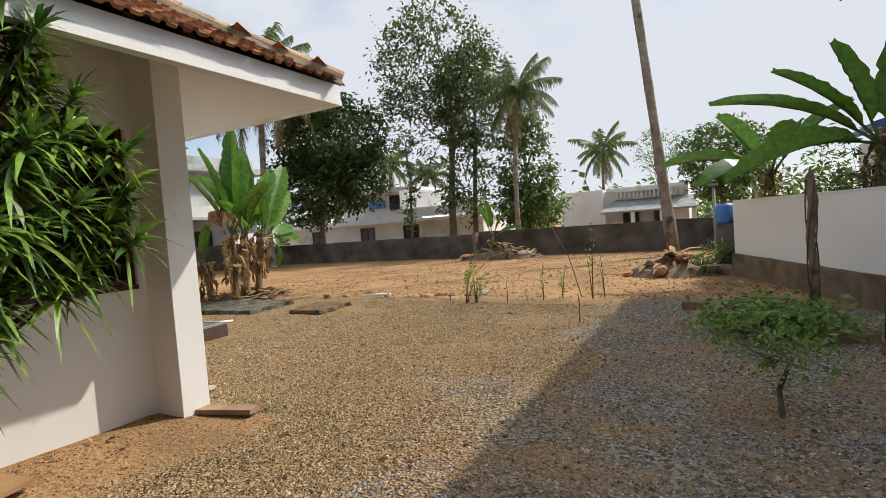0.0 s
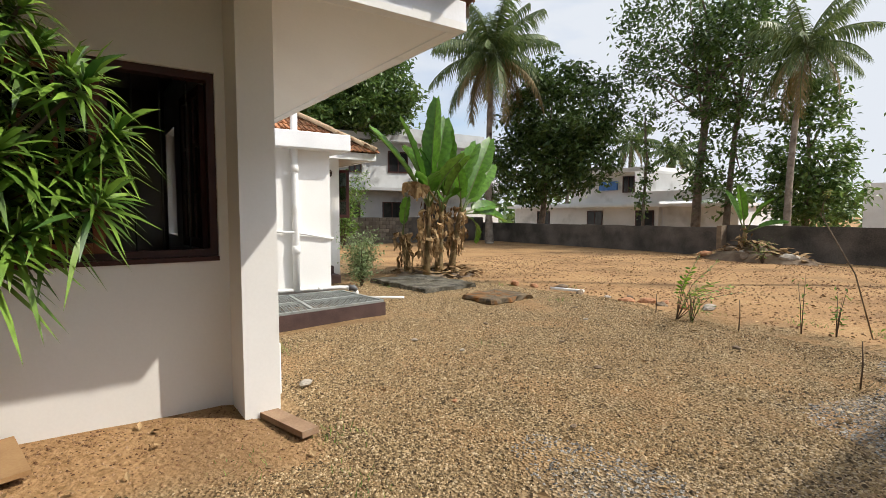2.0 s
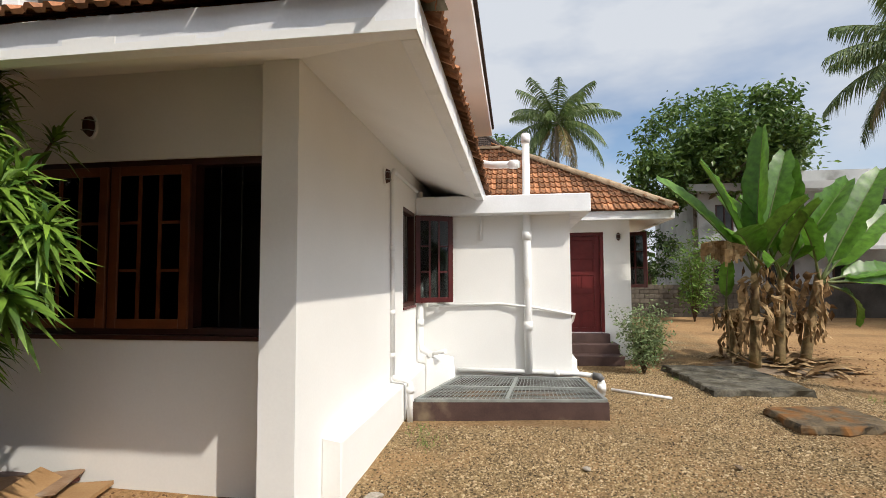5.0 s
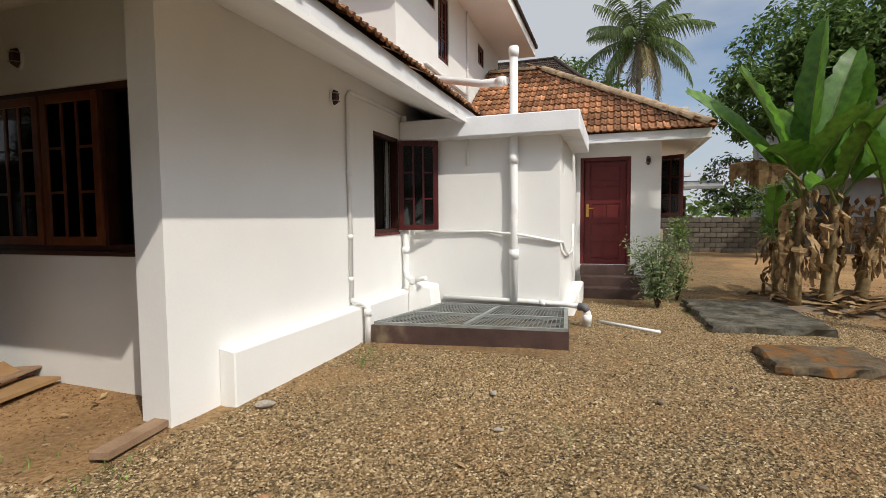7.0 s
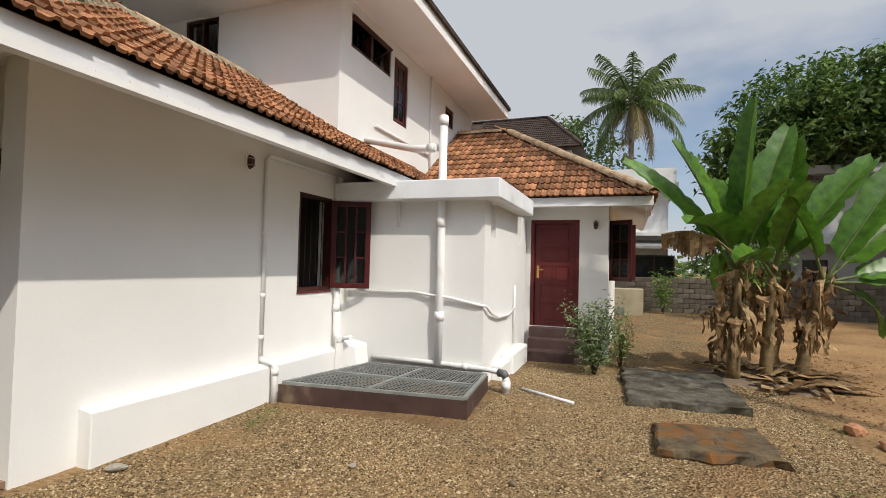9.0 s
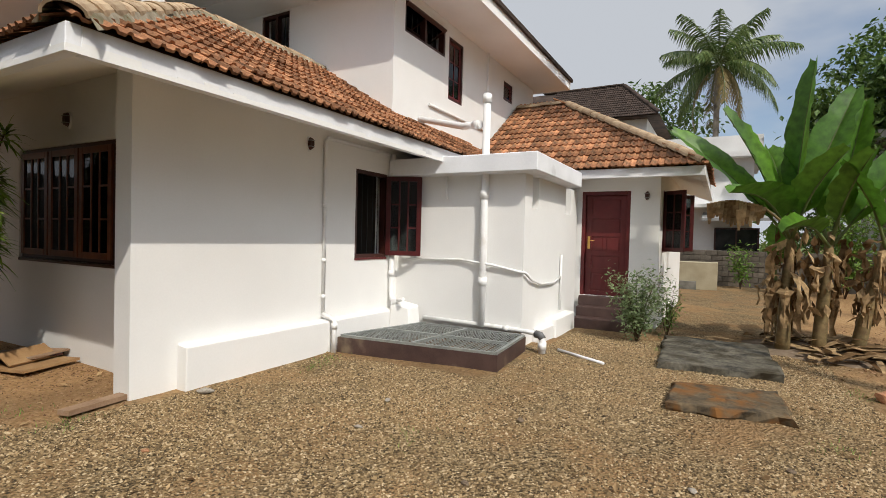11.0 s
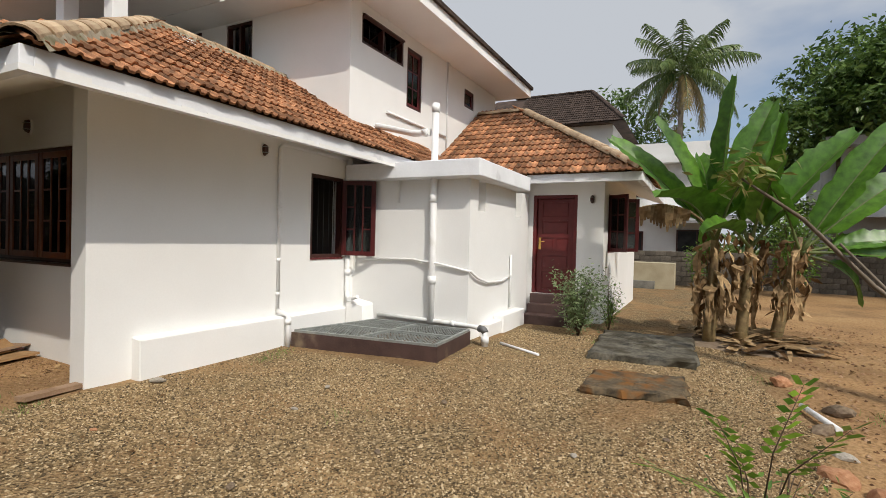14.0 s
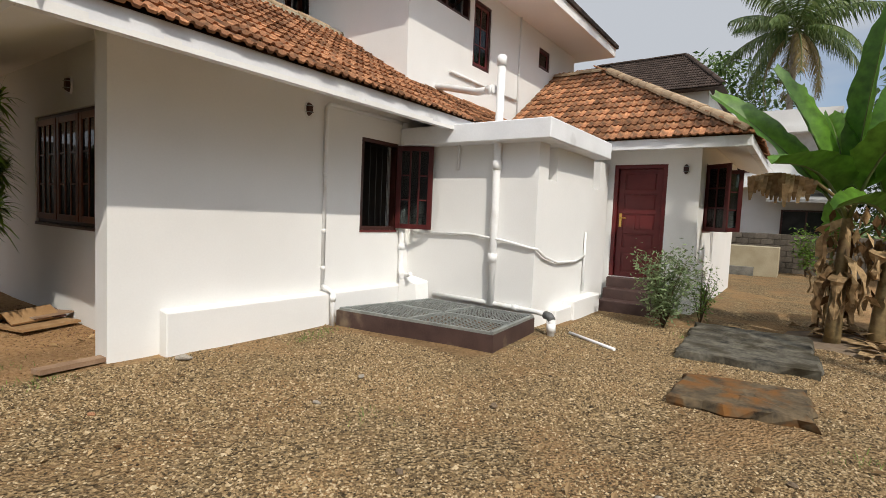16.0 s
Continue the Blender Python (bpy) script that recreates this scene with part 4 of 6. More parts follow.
UP = (0, 0, 1)
pipe("waste_pipe", [(-8.03, 4.6, 0.25), (-8.03, 4.6, 1.5), (-8.03, 4.6, 3.82)], 0.058, "thick white vertical waste pipe with a vent top", collars=[((-8.03, 4.6, z), UP) for z in (0.95, 2.28, 3.74)])
pipe("branch_pipe", [(-8.03, 4.5, 3.36), (-8.2, 4.1, 3.40), (-8.75, 2.95, 3.74), (-9.0, 2.84, 3.76)], 0.056, "white branch pipe running over the tiles", collars=[((-8.06, 4.42, 3.37), (-0.4, -1, 0.1))])
pipe("rain_pipe", [(-7.86, 3.02, 2.95), (-7.86, 3.02, 0.7), (-7.84, 3.05, 0.6), (-7.7, 3.2, 0.56)], 0.045, "white down pipe in the wall corner", collars=[((-7.86, 3.02, z), UP) for z in (1.0, 2.6)])
pipe("conduit", [(-6.27, 2.985, 0.5), (-6.27, 2.985, 2.9), (-6.32, 2.985, 2.95), (-7.8, 2.985, 2.95)], 0.027, "thin white conduit up the wall and along it", collars=[((-6.27, 2.985, z), UP) for z in (0.75, 1.25, 2.0)])
pipe("drain_pipe", [(-6.27, 2.99, 0.5), (-6.27, 3.1, 0.47), (-6.28, 3.19, 0.44), (-6.28, 3.19, -0.02)], 0.036, "white drain pipe bending over the plinth", collars=[((-6.28, 3.19, 0.36), UP)])
pipe("water_pipe", [(-8.06, 3.1, 1.24), (-8.06, 4.2, 1.27), (-8.04, 4.45, 1.24), (-8.0, 4.57, 1.24), (-8.05, 4.75, 1.21), (-8.06, 5.18, 1.13), (-8.08, 5.27, 1.12), (-8.35, 5.275, 1.0), (-8.8, 5.27, 0.9), (-9.5, 5.27, 0.88), (-9.95, 5.265, 0.95)], 0.02, "thin white water pipe sagging round the corner")
pipe("stub_pipe", [(-9.98, 5.265, 0.35), (-9.98, 5.265, 1.35)], 0.02, "thin white upright water pipe")
pipe("overflow_stub", [(-8.05, 3.92, 2.64), (-8.05, 3.92, 2.22)], 0.022, "short white overflow pipe under the slab")
pipe("floor_pipe", [(-8.045, 3.55, 0.29), (-8.045, 4.6, 0.28), (-8.04, 5.35, 0.26), (-7.98, 5.52, 0.25)], 0.036, "white pipe lying along the wall foot", collars=[((-8.042, 5.0, 0.27), (0, 1, 0))])
pipe("drain_elbow", [(-7.96, 5.5, 0.25), (-7.93, 5.58, 0.24), (-7.92, 5.61, 0.18), (-7.92, 5.61, -0.03)], 0.05, "grey elbow on a white drain pipe", material=PVC, collars=[((-7.92, 5.61, 0.1), UP)])
pipe("grey_bend", [(-7.955, 5.5, 0.255), (-7.93, 5.575, 0.25), (-7.92, 5.615, 0.2)], 0.055, "dark grey pipe bend", material=GREY_PVC)
pipe("loose_pipe", [(-8.15, 5.78, 0.03), (-7.95, 6.15, 0.02), (-7.75, 6.5, 0.015)], 0.02, "thin white pipe lying on the gravel")
pipe("upper_pipe", [(-9.23, 2.85, 4.13), (-11.8, 2.85, 4.13)], 0.025, "thin white pipe along the upper wall")
pipe("upper_riser", [(-11.87, 2.85, 3.6), (-11.87, 2.85, 5.95)], 0.022, "thin white upright pipe on the upper wall", collars=[((-11.87, 2.85, 4.7), UP)])
pipe("tap_stub", [(-7.75, 3.22, 0.56), (-7.62, 3.42, 0.62)], 0.03, "short white pipe stub with a cap")
bm = bmesh.new()
prism(bm, [(-7.98, 3.12, 0), (-7.98, 3.55, 0), (-7.7, 3.52, 0), (-7.66, 3.12, 0)], [(-7.98, 3.12, 0.56), (-7.98, 3.5, 0.5), (-7.74, 3.45, 0.47), (-7.7, 3.12, 0.53)])
setting("trim_masonry_lump", bm, WHITE, "rough white plastered masonry lump by the pit", "masonry", 0.02)
bm = bmesh.new()
box(bm, -10.4, BY, -0.1, -9.2, BY + 0.2, 0.3)
box(bm, -9.2, BY, -0.1, -8.6, BY + 0.16, 0.22)
setting("trim_wash_plinth", bm, WHITE, "white plastered ledge at the wall foot", "ledge", 0.02)


def bulkhead_lamp(at, yaw):
    lamp = thing("wall_lamp", at, "small oval bulkhead wall lamp with a dark cage", "lamp", "wall lamps")
    bm = bmesh.new()
    ring = [(math.cos(a) * 0.055, 0.0, math.sin(a) * 0.1) for a in (6.2832 * i / 16 for i in range(16))]
    prism(bm, ring, [(x, 0.025, z) for x, y, z in ring])
    part("base", bm, PVC, lamp)
    bm = bmesh.new()
    prism(bm, [(x * .8, 0.025, z * .86) for x, y, z in ring], [(x * .55, 0.07, z * .65) for x, y, z in ring])
    part("lens", bm, DARK_OR_SHADED_WOOD, lamp, "dark brown lens")
    for z in (-0.04, 0.04):
        bm = bmesh.new()
        tube(bm, [(-0.05, 0.025, z), (-0.03, 0.078, z), (0.03, 0.078, z), (0.05, 0.025, z)], 0.005, 5)
        part("guard_bar", bm, METAL, lamp)
    lamp.matrix_basis = pose(*at, 0, 0, yaw)
    return lamp


bulkhead_lamp((-5.97, PY + 0.002, 2.81), 0)
bulkhead_lamp((WX + 0.002, 1.03, 2.88), -90)
bulkhead_lamp((DX + 0.002, 6.53, 2.50), -90)

# ---- grated pit ----
pit = thing("grated_pit", (-7.2, 4.3, 0), "low brown concrete pit covered with a steel mesh grate", "pit")
out4 = [(-6.34, 3.2), (-6.60, 5.48), (-7.93, 5.36), (-7.93, 3.57)]
cx, cy = sum(p[0] for p in out4) / 4, sum(p[1] for p in out4) / 4
in4 = [(cx + (x - cx) * 0.93, cy + (y - cy) * 0.95) for x, y in out4]
off = Vector((7.2, -4.3, 0))
for i in range(4):
    j = (i + 1) % 4
    bm = bmesh.new()
    ring = [out4[i], out4[j], in4[j], in4[i]]
    prism(bm, [(x, y, -0.2) for x, y in ring], [(x, y, 0.2) for x, y in ring])
    part("kerb", bm, BROWN_STEP, pit).location = off
bm = bmesh.new()
prism(bm, [(x, y, -0.05) for x, y in in4], [(x, y, 0.03) for x, y in in4])
part("pit_floor", bm, RUSTY, pit, "damp mossy pit floor").location = off
grate = thing("steel_grate", (-7.2, 4.3, 0.2), "galvanised steel mesh grate in a welded frame", "grate")


def on_pit(u, v):
    a = Vector(out4[0]).lerp(Vector(out4[1]), v)
    b = Vector(out4[3]).lerp(Vector(out4[2]), v)
    p = a.lerp(b, u)
    return (p.x + 7.2, p.y - 4.3)


def grate_bar(bm, p, q, w, z0, z1):
    d = (Vector(q) - Vector(p)).normalized()
    n = Vector((-d.y, d.x)) * w / 2
    ring = [Vector(p) + n, Vector(p) - n, Vector(q) - n, Vector(q) + n]
    prism(bm, [(a.x, a.y, z0) for a in ring], [(a.x, a.y, z1) for a in ring])


for a, b in (((.02, .015), (.98, .015)), ((.02, .985), (.98, .985)), ((.02, .015), (.02, .985)), ((.98, .015), (.98, .985)), ((.02, .48), (.98, .48)), ((.5, .015), (.5, .985))):
    bm = bmesh.new()
    grate_bar(bm, on_pit(*a), on_pit(*b), 0.045, 0.002, 0.034)
    part("frame_bar", bm, METAL, grate)
bm = bmesh.new()
for i in range(1, 44):
    grate_bar(bm, on_pit(0.03, i / 44), on_pit(0.97, i / 44), 0.0065, 0.014, 0.021)
for i in range(1, 20):
    grate_bar(bm, on_pit(i / 20, 0.02), on_pit(i / 20, 0.98), 0.0065, 0.021, 0.027)
part("mesh_wire", bm, METAL, grate)["kind"] = "stuff"


# ---- concrete slabs on the gravel ----
def rough_slab(name, ring, z, th, material, label, seed, parts=()):
    rand = random.Random(seed)
    edge = []
    for (xa, ya), (xb, yb) in zip(ring, ring[1:] + ring[:1]):
        n = max(3, int(math.hypot(xb - xa, yb - ya) / 0.12))
        for i in range(n):
            t = i / n
            edge.append((xa + (xb - xa) * t + rand.uniform(-.03, .03), ya + (yb - ya) * t + rand.uniform(-.03, .03)))
    ob = thing(name, (ring[0][0], ring[0][1], 0), label, "slab", "cover slabs")
    bm = bmesh.new()
    o = ring[0]
    mx, my = sum(x for x, y in edge) / len(edge), sum(y for x, y in edge) / len(edge)
    rings = []
    for shrink, level, jit in ((0.96, z - th, 0.05), (1.0, z - th * 0.45, 0.035), (0.985, z - 0.012, 0.012), (0.95, z, 0.006), (0.55, z, 0.0), (0.2, z, 0.0)):
        rings.append([bm.verts.new((mx + (x - mx) * shrink - o[0] + rand.uniform(-jit, jit), my + (y - my) * shrink - o[1] + rand.uniform(-jit, jit), level + rand.uniform(-.007, .007))) for x, y in edge])
    for a, b in zip(rings, rings[1:]):
        for k in range(len(edge)):
            bm.faces.new((a[k], a[(k + 1) % len(edge)], b[(k + 1) % len(edge)], b[k]))
    bm.faces.new(rings[0][::-1])
    bm.faces.new(rings[-1])
    part("slab_body", bm, material, ob)
    for r, mat, lab in parts:
        bm = bmesh.new()
        rim = []
        for (xa, ya), (xb, yb) in zip(r, r[1:] + r[:1]):
            for i in range(7):
                rim.append((xa + (xb - xa) * i / 7 + rand.uniform(-.04, .04) - o[0], ya + (yb - ya) * i / 7 + rand.uniform(-.035, .035) - o[1]))
        prism(bm, [(x, y, z - 0.01) for x, y in rim], [(x, y, z + 0.009) for x, y in rim])
        part("patch", bm, mat, ob, lab)
    return ob


MOSSY = surface("mossy_tank_cover", (0.022, 0.02, 0.015), (0.165, 0.148, 0.112), 5.5, 0.9, 0.9, 30, (0.04, 0.032, 0.017), 0.45)
rough_slab("tank_slab", [(-7.98, 7.12), (-8.17, 8.52), (-10.15, 8.42), (-10.1, 7.02)], 0.09, 0.2, MOSSY, "weathered grey concrete tank cover slab", 3)
rough_slab("loose_slab", [(-6.31, 7.39), (-6.45, 8.42), (-7.4, 8.4), (-7.15, 7.39)], 0.07, 0.15, RUSTY, "thick rust-stained concrete slab on the gravel", 4)

# planks and cardboard by the front wall
CARD = surface("cardboard", (0.3, 0.17, 0.075), (0.4, 0.25, 0.12), 3, 0.9, 0.1, 60)
PLANK = surface("weathered_plank", (0.22, 0.13, 0.075), (0.36, 0.24, 0.15), 4, 0.9, 0.3, 60, (0.35, 0.3, 0.25), 0.1)
for p, (w, l, h), yaw, mat, nm, lab in (((-3.42, 2.92, 0.03), (0.13, 0.62, 0.045), -78, PLANK, "wooden_plank", "short weathered wooden plank lying at the pillar"),
                                        ((-3.62, 0.95, 0.075), (0.6, 0.95, 0.03), 12, CARD, "cardboard_sheet", "folded brown cardboard sheet on the soil"),
                                        ((-3.75, 0.7, 0.12), (0.5, 0.8, 0.02), -8, DARK_OR_SHADED_WOOD, "dark_board", "dark brown boards stacked by the wall"),
                                        ((-3.72, 0.82, 0.15), (0.45, 0.7, 0.015), 20, PLANK, "thin_board", "thin brown board on the stack")):
    bm = bmesh.new()
    box(bm, -w / 2, -l / 2, -h / 2, w / 2, l / 2, h / 2)
    if nm == "cardboard_sheet":
        for ring in ([(-0.28, 0.02), (-0.28, 0.03), (-0.02, 0.17), (0.0, 0.16)], [(0.0, 0.16), (-0.02, 0.17), (0.2, 0.05), (0.19, 0.03)]):
            prism(bm, [(-0.25, y, z) for y, z in ring], [(0.27, y + 0.03, z * 0.92) for y, z in ring])
    ob = new(nm, mesh(nm, bm, mat))
    ob.matrix_basis = pose(*p, 2, 1, yaw)
    tagged(ob, lab, "plank" if "plank" in nm or "board" in nm else "cardboard")

# upper roof edge tiles
bm = bmesh.new()
box(bm, -15.55, 3.72, 6.17, -7.25, 3.86, 6.26)
box(bm, -7.36, -6.4, 6.17, -7.22, 3.86, 6.26)
prism(bm, [(-15.5, -6.4, 6.2), (-7.3, -6.4, 6.2), (-7.3, 3.8, 6.2), (-15.5, 3.8, 6.2)], [(-12.5, -3.4, 7.8), (-10.3, -3.4, 7.8), (-10.3, 0.8, 7.8), (-12.5, 0.8, 7.8)])
setting("roof_upper", bm, OLD_TILE, "dark weathered tile roof of the upper storey", "roof")


# ---- dracaena clump by the front wall ----
def dracaena(base, seed=11):
    rand = random.Random(seed)
    root = thing("dracaena", base, "tall bushy dracaena with glossy narrow leaves", "plant")
    canes = bmesh.new()
    verts, faces = [], []
    heads = []
    while len(heads) < 260:
        q = Vector((rand.uniform(-1, 1), rand.uniform(-1, 1), rand.uniform(-1, 1)))
        if not 0.45 < q.length < 1:
            continue
        p = Vector((0.28 + q.x * 0.62, -0.1 + q.y * 1.2, 1.95 + q.z * 1.25))
        if p.x < -0.62 or (p.z < 1.25 and p.y > 0.45) or (p.y > 0.3 and 2.28 < p.z < 2.5):
            continue
        if rand.random() < 0.25 and p.z > 2.6:
            continue
        heads.append(p)
    for _ in range(16):
        heads.append(Vector((rand.uniform(-0.2, 0.5), rand.uniform(-0.9, 0.35), rand.uniform(0.75, 1.15))))
    for y, z in ((1.3, 1.6), (1.38, 1.95), (1.2, 2.2), (1.3, 1.78), (1.05, 2.45), (0.9, 2.65), (0.6, 2.85), (0.3, 2.95), (1.1, 2.0), (1.0, 1.45)):
        heads.append(Vector((rand.uniform(0.2, 0.5), y, z)))
    for _ in range(22):
        heads.append(Vector((rand.uniform(0.1, 0.7), rand.uniform(-0.9, 0.95), rand.uniform(2.45, 3.05))))
    for _ in range(8):
        heads.append(Vector((rand.uniform(0.3, 0.6), rand.uniform(0.7, 1.35), rand.uniform(1.5, 2.3))))
    heads.append(Vector((-0.1, 0.95, 2.55)))
    heads.append(Vector((0.3, 1.3, 1.85)))
    heads.append(Vector((0.35, 1.2, 1.7)))
    for p in heads:
        s = Vector((rand.uniform(-0.12, 0.12), max(-0.35, min(0.35, p.y * 0.3)) + rand.uniform(-0.1, 0.1), rand.uniform(0.0, 0.3)))
        mid = s.lerp(p, 0.55) + Vector((-(p.x) * 0.25, -p.y * 0.2, 0.15))
        if rand.random() < 0.5:
            tube(canes, [s, mid, p], [0.017, 0.013, 0.008], 5)
        else:
            tube(canes, [mid, p], [0.012, 0.008], 5)
        axis_v = ((p - mid).normalized() + Vector((0.15, 0, 0.5))).normalized()
        rot = axis_v.to_track_quat("Z", "Y").to_matrix()
        n = rand.randint(28, 40)
        for k in range(n):
            a = k * 2.4 + rand.uniform(-.2, .2)
            rise = radians(78 - 100 * k / n + rand.uniform(-10, 10))
            L = rand.uniform(0.18, 0.32)
            W = rand.uniform(0.013, 0.02)
            d = rot @ Vector((math.cos(a) * math.cos(rise), math.sin(a) * math.cos(rise), math.sin(rise)))
            side = d.cross(rot @ Vector((0, 0, 1)))
            if side.length < 0.1:
                side = Vector((1, 0, 0))
            side.normalize()
            o = p - axis_v * (0.1 * k / n)
            q0 = len(verts)
            sag = rand.uniform(0.25, 0.75)
            for i, t in enumerate((0.02, 0.3, 0.62, 1.0)):
                c = o + d * (L * t) + Vector((0, 0, -sag * L * t * t))
                w = W * (0.5, 1.0, 0.85, 0.0)[i]
                if w:
                    verts += [tuple(c - side * w), tuple(c + side * w)]
                else:
                    verts.append(tuple(c))
            faces += [(q0, q0 + 1, q0 + 3, q0 + 2), (q0 + 2, q0 + 3, q0 + 5, q0 + 4), (q0 + 4, q0 + 5, q0 + 6)]
    part("cane", canes, TWIG, root)["kind"] = "stuff"
    mesh_part("leaves", flat_mesh("leaves", verts, faces, LEAF_DRAC, True), root)
    return root


dracaena((-3.15, 0.55, 0.0))

# ---- banana clump ----
banana("tall banana plant with broad green leaves", (-10.3, 8.66, 0), 1.95, (0.05, 0.05), [
    (283, 48, 2.1, 0.68, 0.2, 10, -42), (295, 66, 1.9, 0.6, 0.16, 12, -50), (60, 87, 2.3, 0.58, 0.05, 14, 60), (105, 72, 2.1, 0.62, 0.14, 14, 50),
    (325, 46, 1.2, 0.7, 0.8, 8, 0), (30, 60, 1.2, 0.55, 0.3, 10, 20), (200, 70, 1.4, 0.5, 0.3, 10, 0)], 1, 11)
banana("banana plant with dry leaves round its stem", (-10.42, 9.12, 0), 1.85, (0.0, 0.1), [
    (95, 54, 2.0, 0.6, 0.2, 10, 50), (110, 80, 1.9, 0.5, 0.1, 14, 55), (20, 66, 1.2, 0.52, 0.3, 10, 10), (280, 70, 1.3, 0.5, 0.2, 10, -50), (330, 30, 0.9, 0.42, 0.7, 8, -10)], 2, 11)
banana("leaning banana plant with torn leaves", (-10.55, 9.58, 0), 1.8, (0.05, 0.32), [
    (98, 58, 2.2, 0.62, 0.18, 12, 50), (105, 40, 2.0, 0.6, 0.24, 10, 45), (100, 14, 1.3, 0.5, 0.25, 5, 40), (92, 2, 1.5, 0.48, 0.35, 5, 40), (100, -18, 0.9, 0.42, 0.9, -10, 40), (320, 60, 1.2, 0.5, 0.3, 10, -30)], 3, 10)
banana("young banana sucker with dry sheath", (-11.3, 8.75, 0), 1.1, (-0.1, -0.12), [(350, 75, 0.8, 0.34, 0.2, 10, 0)], 4, 8, radius=0.08)
# one withered leaf hanging out over the path
ob = thing("dry_banana_leaf", (-9.75, 8.25, 2.1), "withered brown banana leaf hanging down", "leaf")
bm = bmesh.new()
tube(bm, [(-0.15, 0.45, -0.25), (0.0, 0.1, 0.05), (0.1, -0.35, 0.17), (0.12, -0.62, 0.13)], [0.025, 0.02, 0.014, 0.006], 6)
part("stalk", bm, STEM_BANANA, ob)
rand = random.Random(8)
v, f = [], []
for k in range(15):
    t = k / 14
    c = Vector((0.06 + 0.06 * t, 0.05 - 0.68 * t, 0.08 + 0.1 * math.sin(t * 2.6)))
    L = 0.14 + 0.24 * math.sin(t * 3.0 + 0.15) + rand.uniform(-.03, .06) + (0.2 if k == 14 else 0)
    q = len(v)
    for i in range(4):
        w = 0.035 * (1.3, 1.2, 0.9, 0.4)[i]
        x = 0.04 * math.sin(i * 1.7 + k)
        v += [tuple(c + Vector((x, -w, -L * i / 3))), tuple(c + Vector((x + 0.02, w, -L * i / 3)))]
    for i in range(3):
        f.append((q + 2 * i, q + 2 * i + 1, q + 2 * i + 3, q + 2 * i + 2))
mesh_part("blade", flat_mesh("blade", v, f, LEAF_DRY), ob)

# shrubs near the house
shrub("flowering_shrub", "pale green shrub beside the back steps", (-9.75, 6.62, 0), 1.2, 0.45, 22, 2600, 0.07, leaf_surface("pale_leaf", (0.12, 0.18, 0.07), (0.32, 0.4, 0.2), 0.5, 0.35), 21, aspect=2.2)
shrub("flowering_shrub", "thin pale green shrub behind the steps", (-10.6, 7.0, 0), 0.95, 0.3, 12, 800, 0.06, LEAF_LIGHT, 22)
shrub("wall_shrub", "light green shrub by the boundary wall", (-21.0, 11.2, 0), 3.6, 1.2, 18, 1800, 0.2, LEAF_LIGHT, 23)
shrub("wall_shrub", "small green bush on the low tank", (-22.6, 8.4, 0), 1.7, 0.5, 10, 500, 0.16, LEAF_LIGHT, 24)

# pinnate sapling beside the path's end
sap = thing("pinnate_sapling", (-3.85, 8.8, 0), "young plant with paired glossy green leaflets", "sapling")
rand = random.Random(31)
GLOSSY = leaf_surface("glossy_leaflet", (0.06, 0.17, 0.018), (0.28, 0.46, 0.05), 0.3, 0.35)
for tip, n in (((0.75, -0.45, 0.66), 15), ((0.25, 0.15, 0.98), 9), ((0.4, 0.3, 0.85), 9), ((0.3, -0.2, 0.78), 6), ((0.5, 0.5, 0.5), 8), ((0.7, 0.5, 0.45), 7), ((0.15, -0.1, 0.62), 6), ((0.5, -0.15, 0.5), 7)):
    tip = Vector(tip)
    pts = [Vector((0, 0, -0.03)), tip * 0.4 + Vector((0, 0, 0.08 + 0.12 * tip.z)), tip]
    twigs = bmesh.new()
    tube(twigs, pts, [0.006, 0.004, 0.0015], 5)
    twig = part("twig", twigs, TWIG, sap)
    d = (pts[2] - pts[1]).normalized()
    side = d.cross(Vector((0, 0, 1))).normalized()
    v, f = [], []
    for k in range(n):
        c = pts[1].lerp(pts[2], k / (n - 1))
        for s in (-1, 1):
            L, W = rand.uniform(0.07, 0.11), 0.022
            o = (side * s + d * 0.5 + Vector((0, 0, rand.uniform(-.4, .2)))).normalized()
            w = d * W
            q = len(v)
            v += [tuple(c), tuple(c + o * L * 0.45 - w), tuple(c + o * L), tuple(c + o * L * 0.55 + w)]
            f += [(q, q + 1, q + 2), (q, q + 2, q + 3)]
    mesh_part("leaflets", flat_mesh("leaflets", v, f, GLOSSY), twig, kind="stuff")

# leaning sapling with a tuft of leaves at its tip
ob = thing("leaning_sapling", (-1.79, 9.72, 0), "thin leaning grey sapling with sparse reddish leaves", "sapling", "yard saplings")
bm = bmesh.new()
tube(bm, [(0, 0, -0.1), (-0.15, -0.3, 0.8), (-0.33, -0.75, 1.42), (-0.35, -0.88, 1.53), (-0.28, -1.02, 1.67), (-0.2, -1.14, 1.75)], [0.009, 0.008, 0.0065, 0.0055, 0.0045, 0.0025], 7)
tube(bm, [(-0.15, -0.3, 0.8), (-0.33, -0.8, 1.45), (-0.31, -0.95, 1.62)], [0.006, 0.005, 0.003], 6)
part("branch", bm, BARK, ob)
rand = random.Random(33)
v, f = leaf_soup(rand, [Vector((-0.2 + rand.gauss(0, .02), -1.14 + rand.gauss(0, .035), 1.765 + rand.gauss(0, .025))) for _ in range(80)], 0.03, 2.6)
mesh_part("leaves", flat_mesh("leaves", v, f, leaf_surface("reddish_leaf", (0.1, 0.19, 0.03), (0.28, 0.24, 0.07), 0.5, 0.3)), ob)

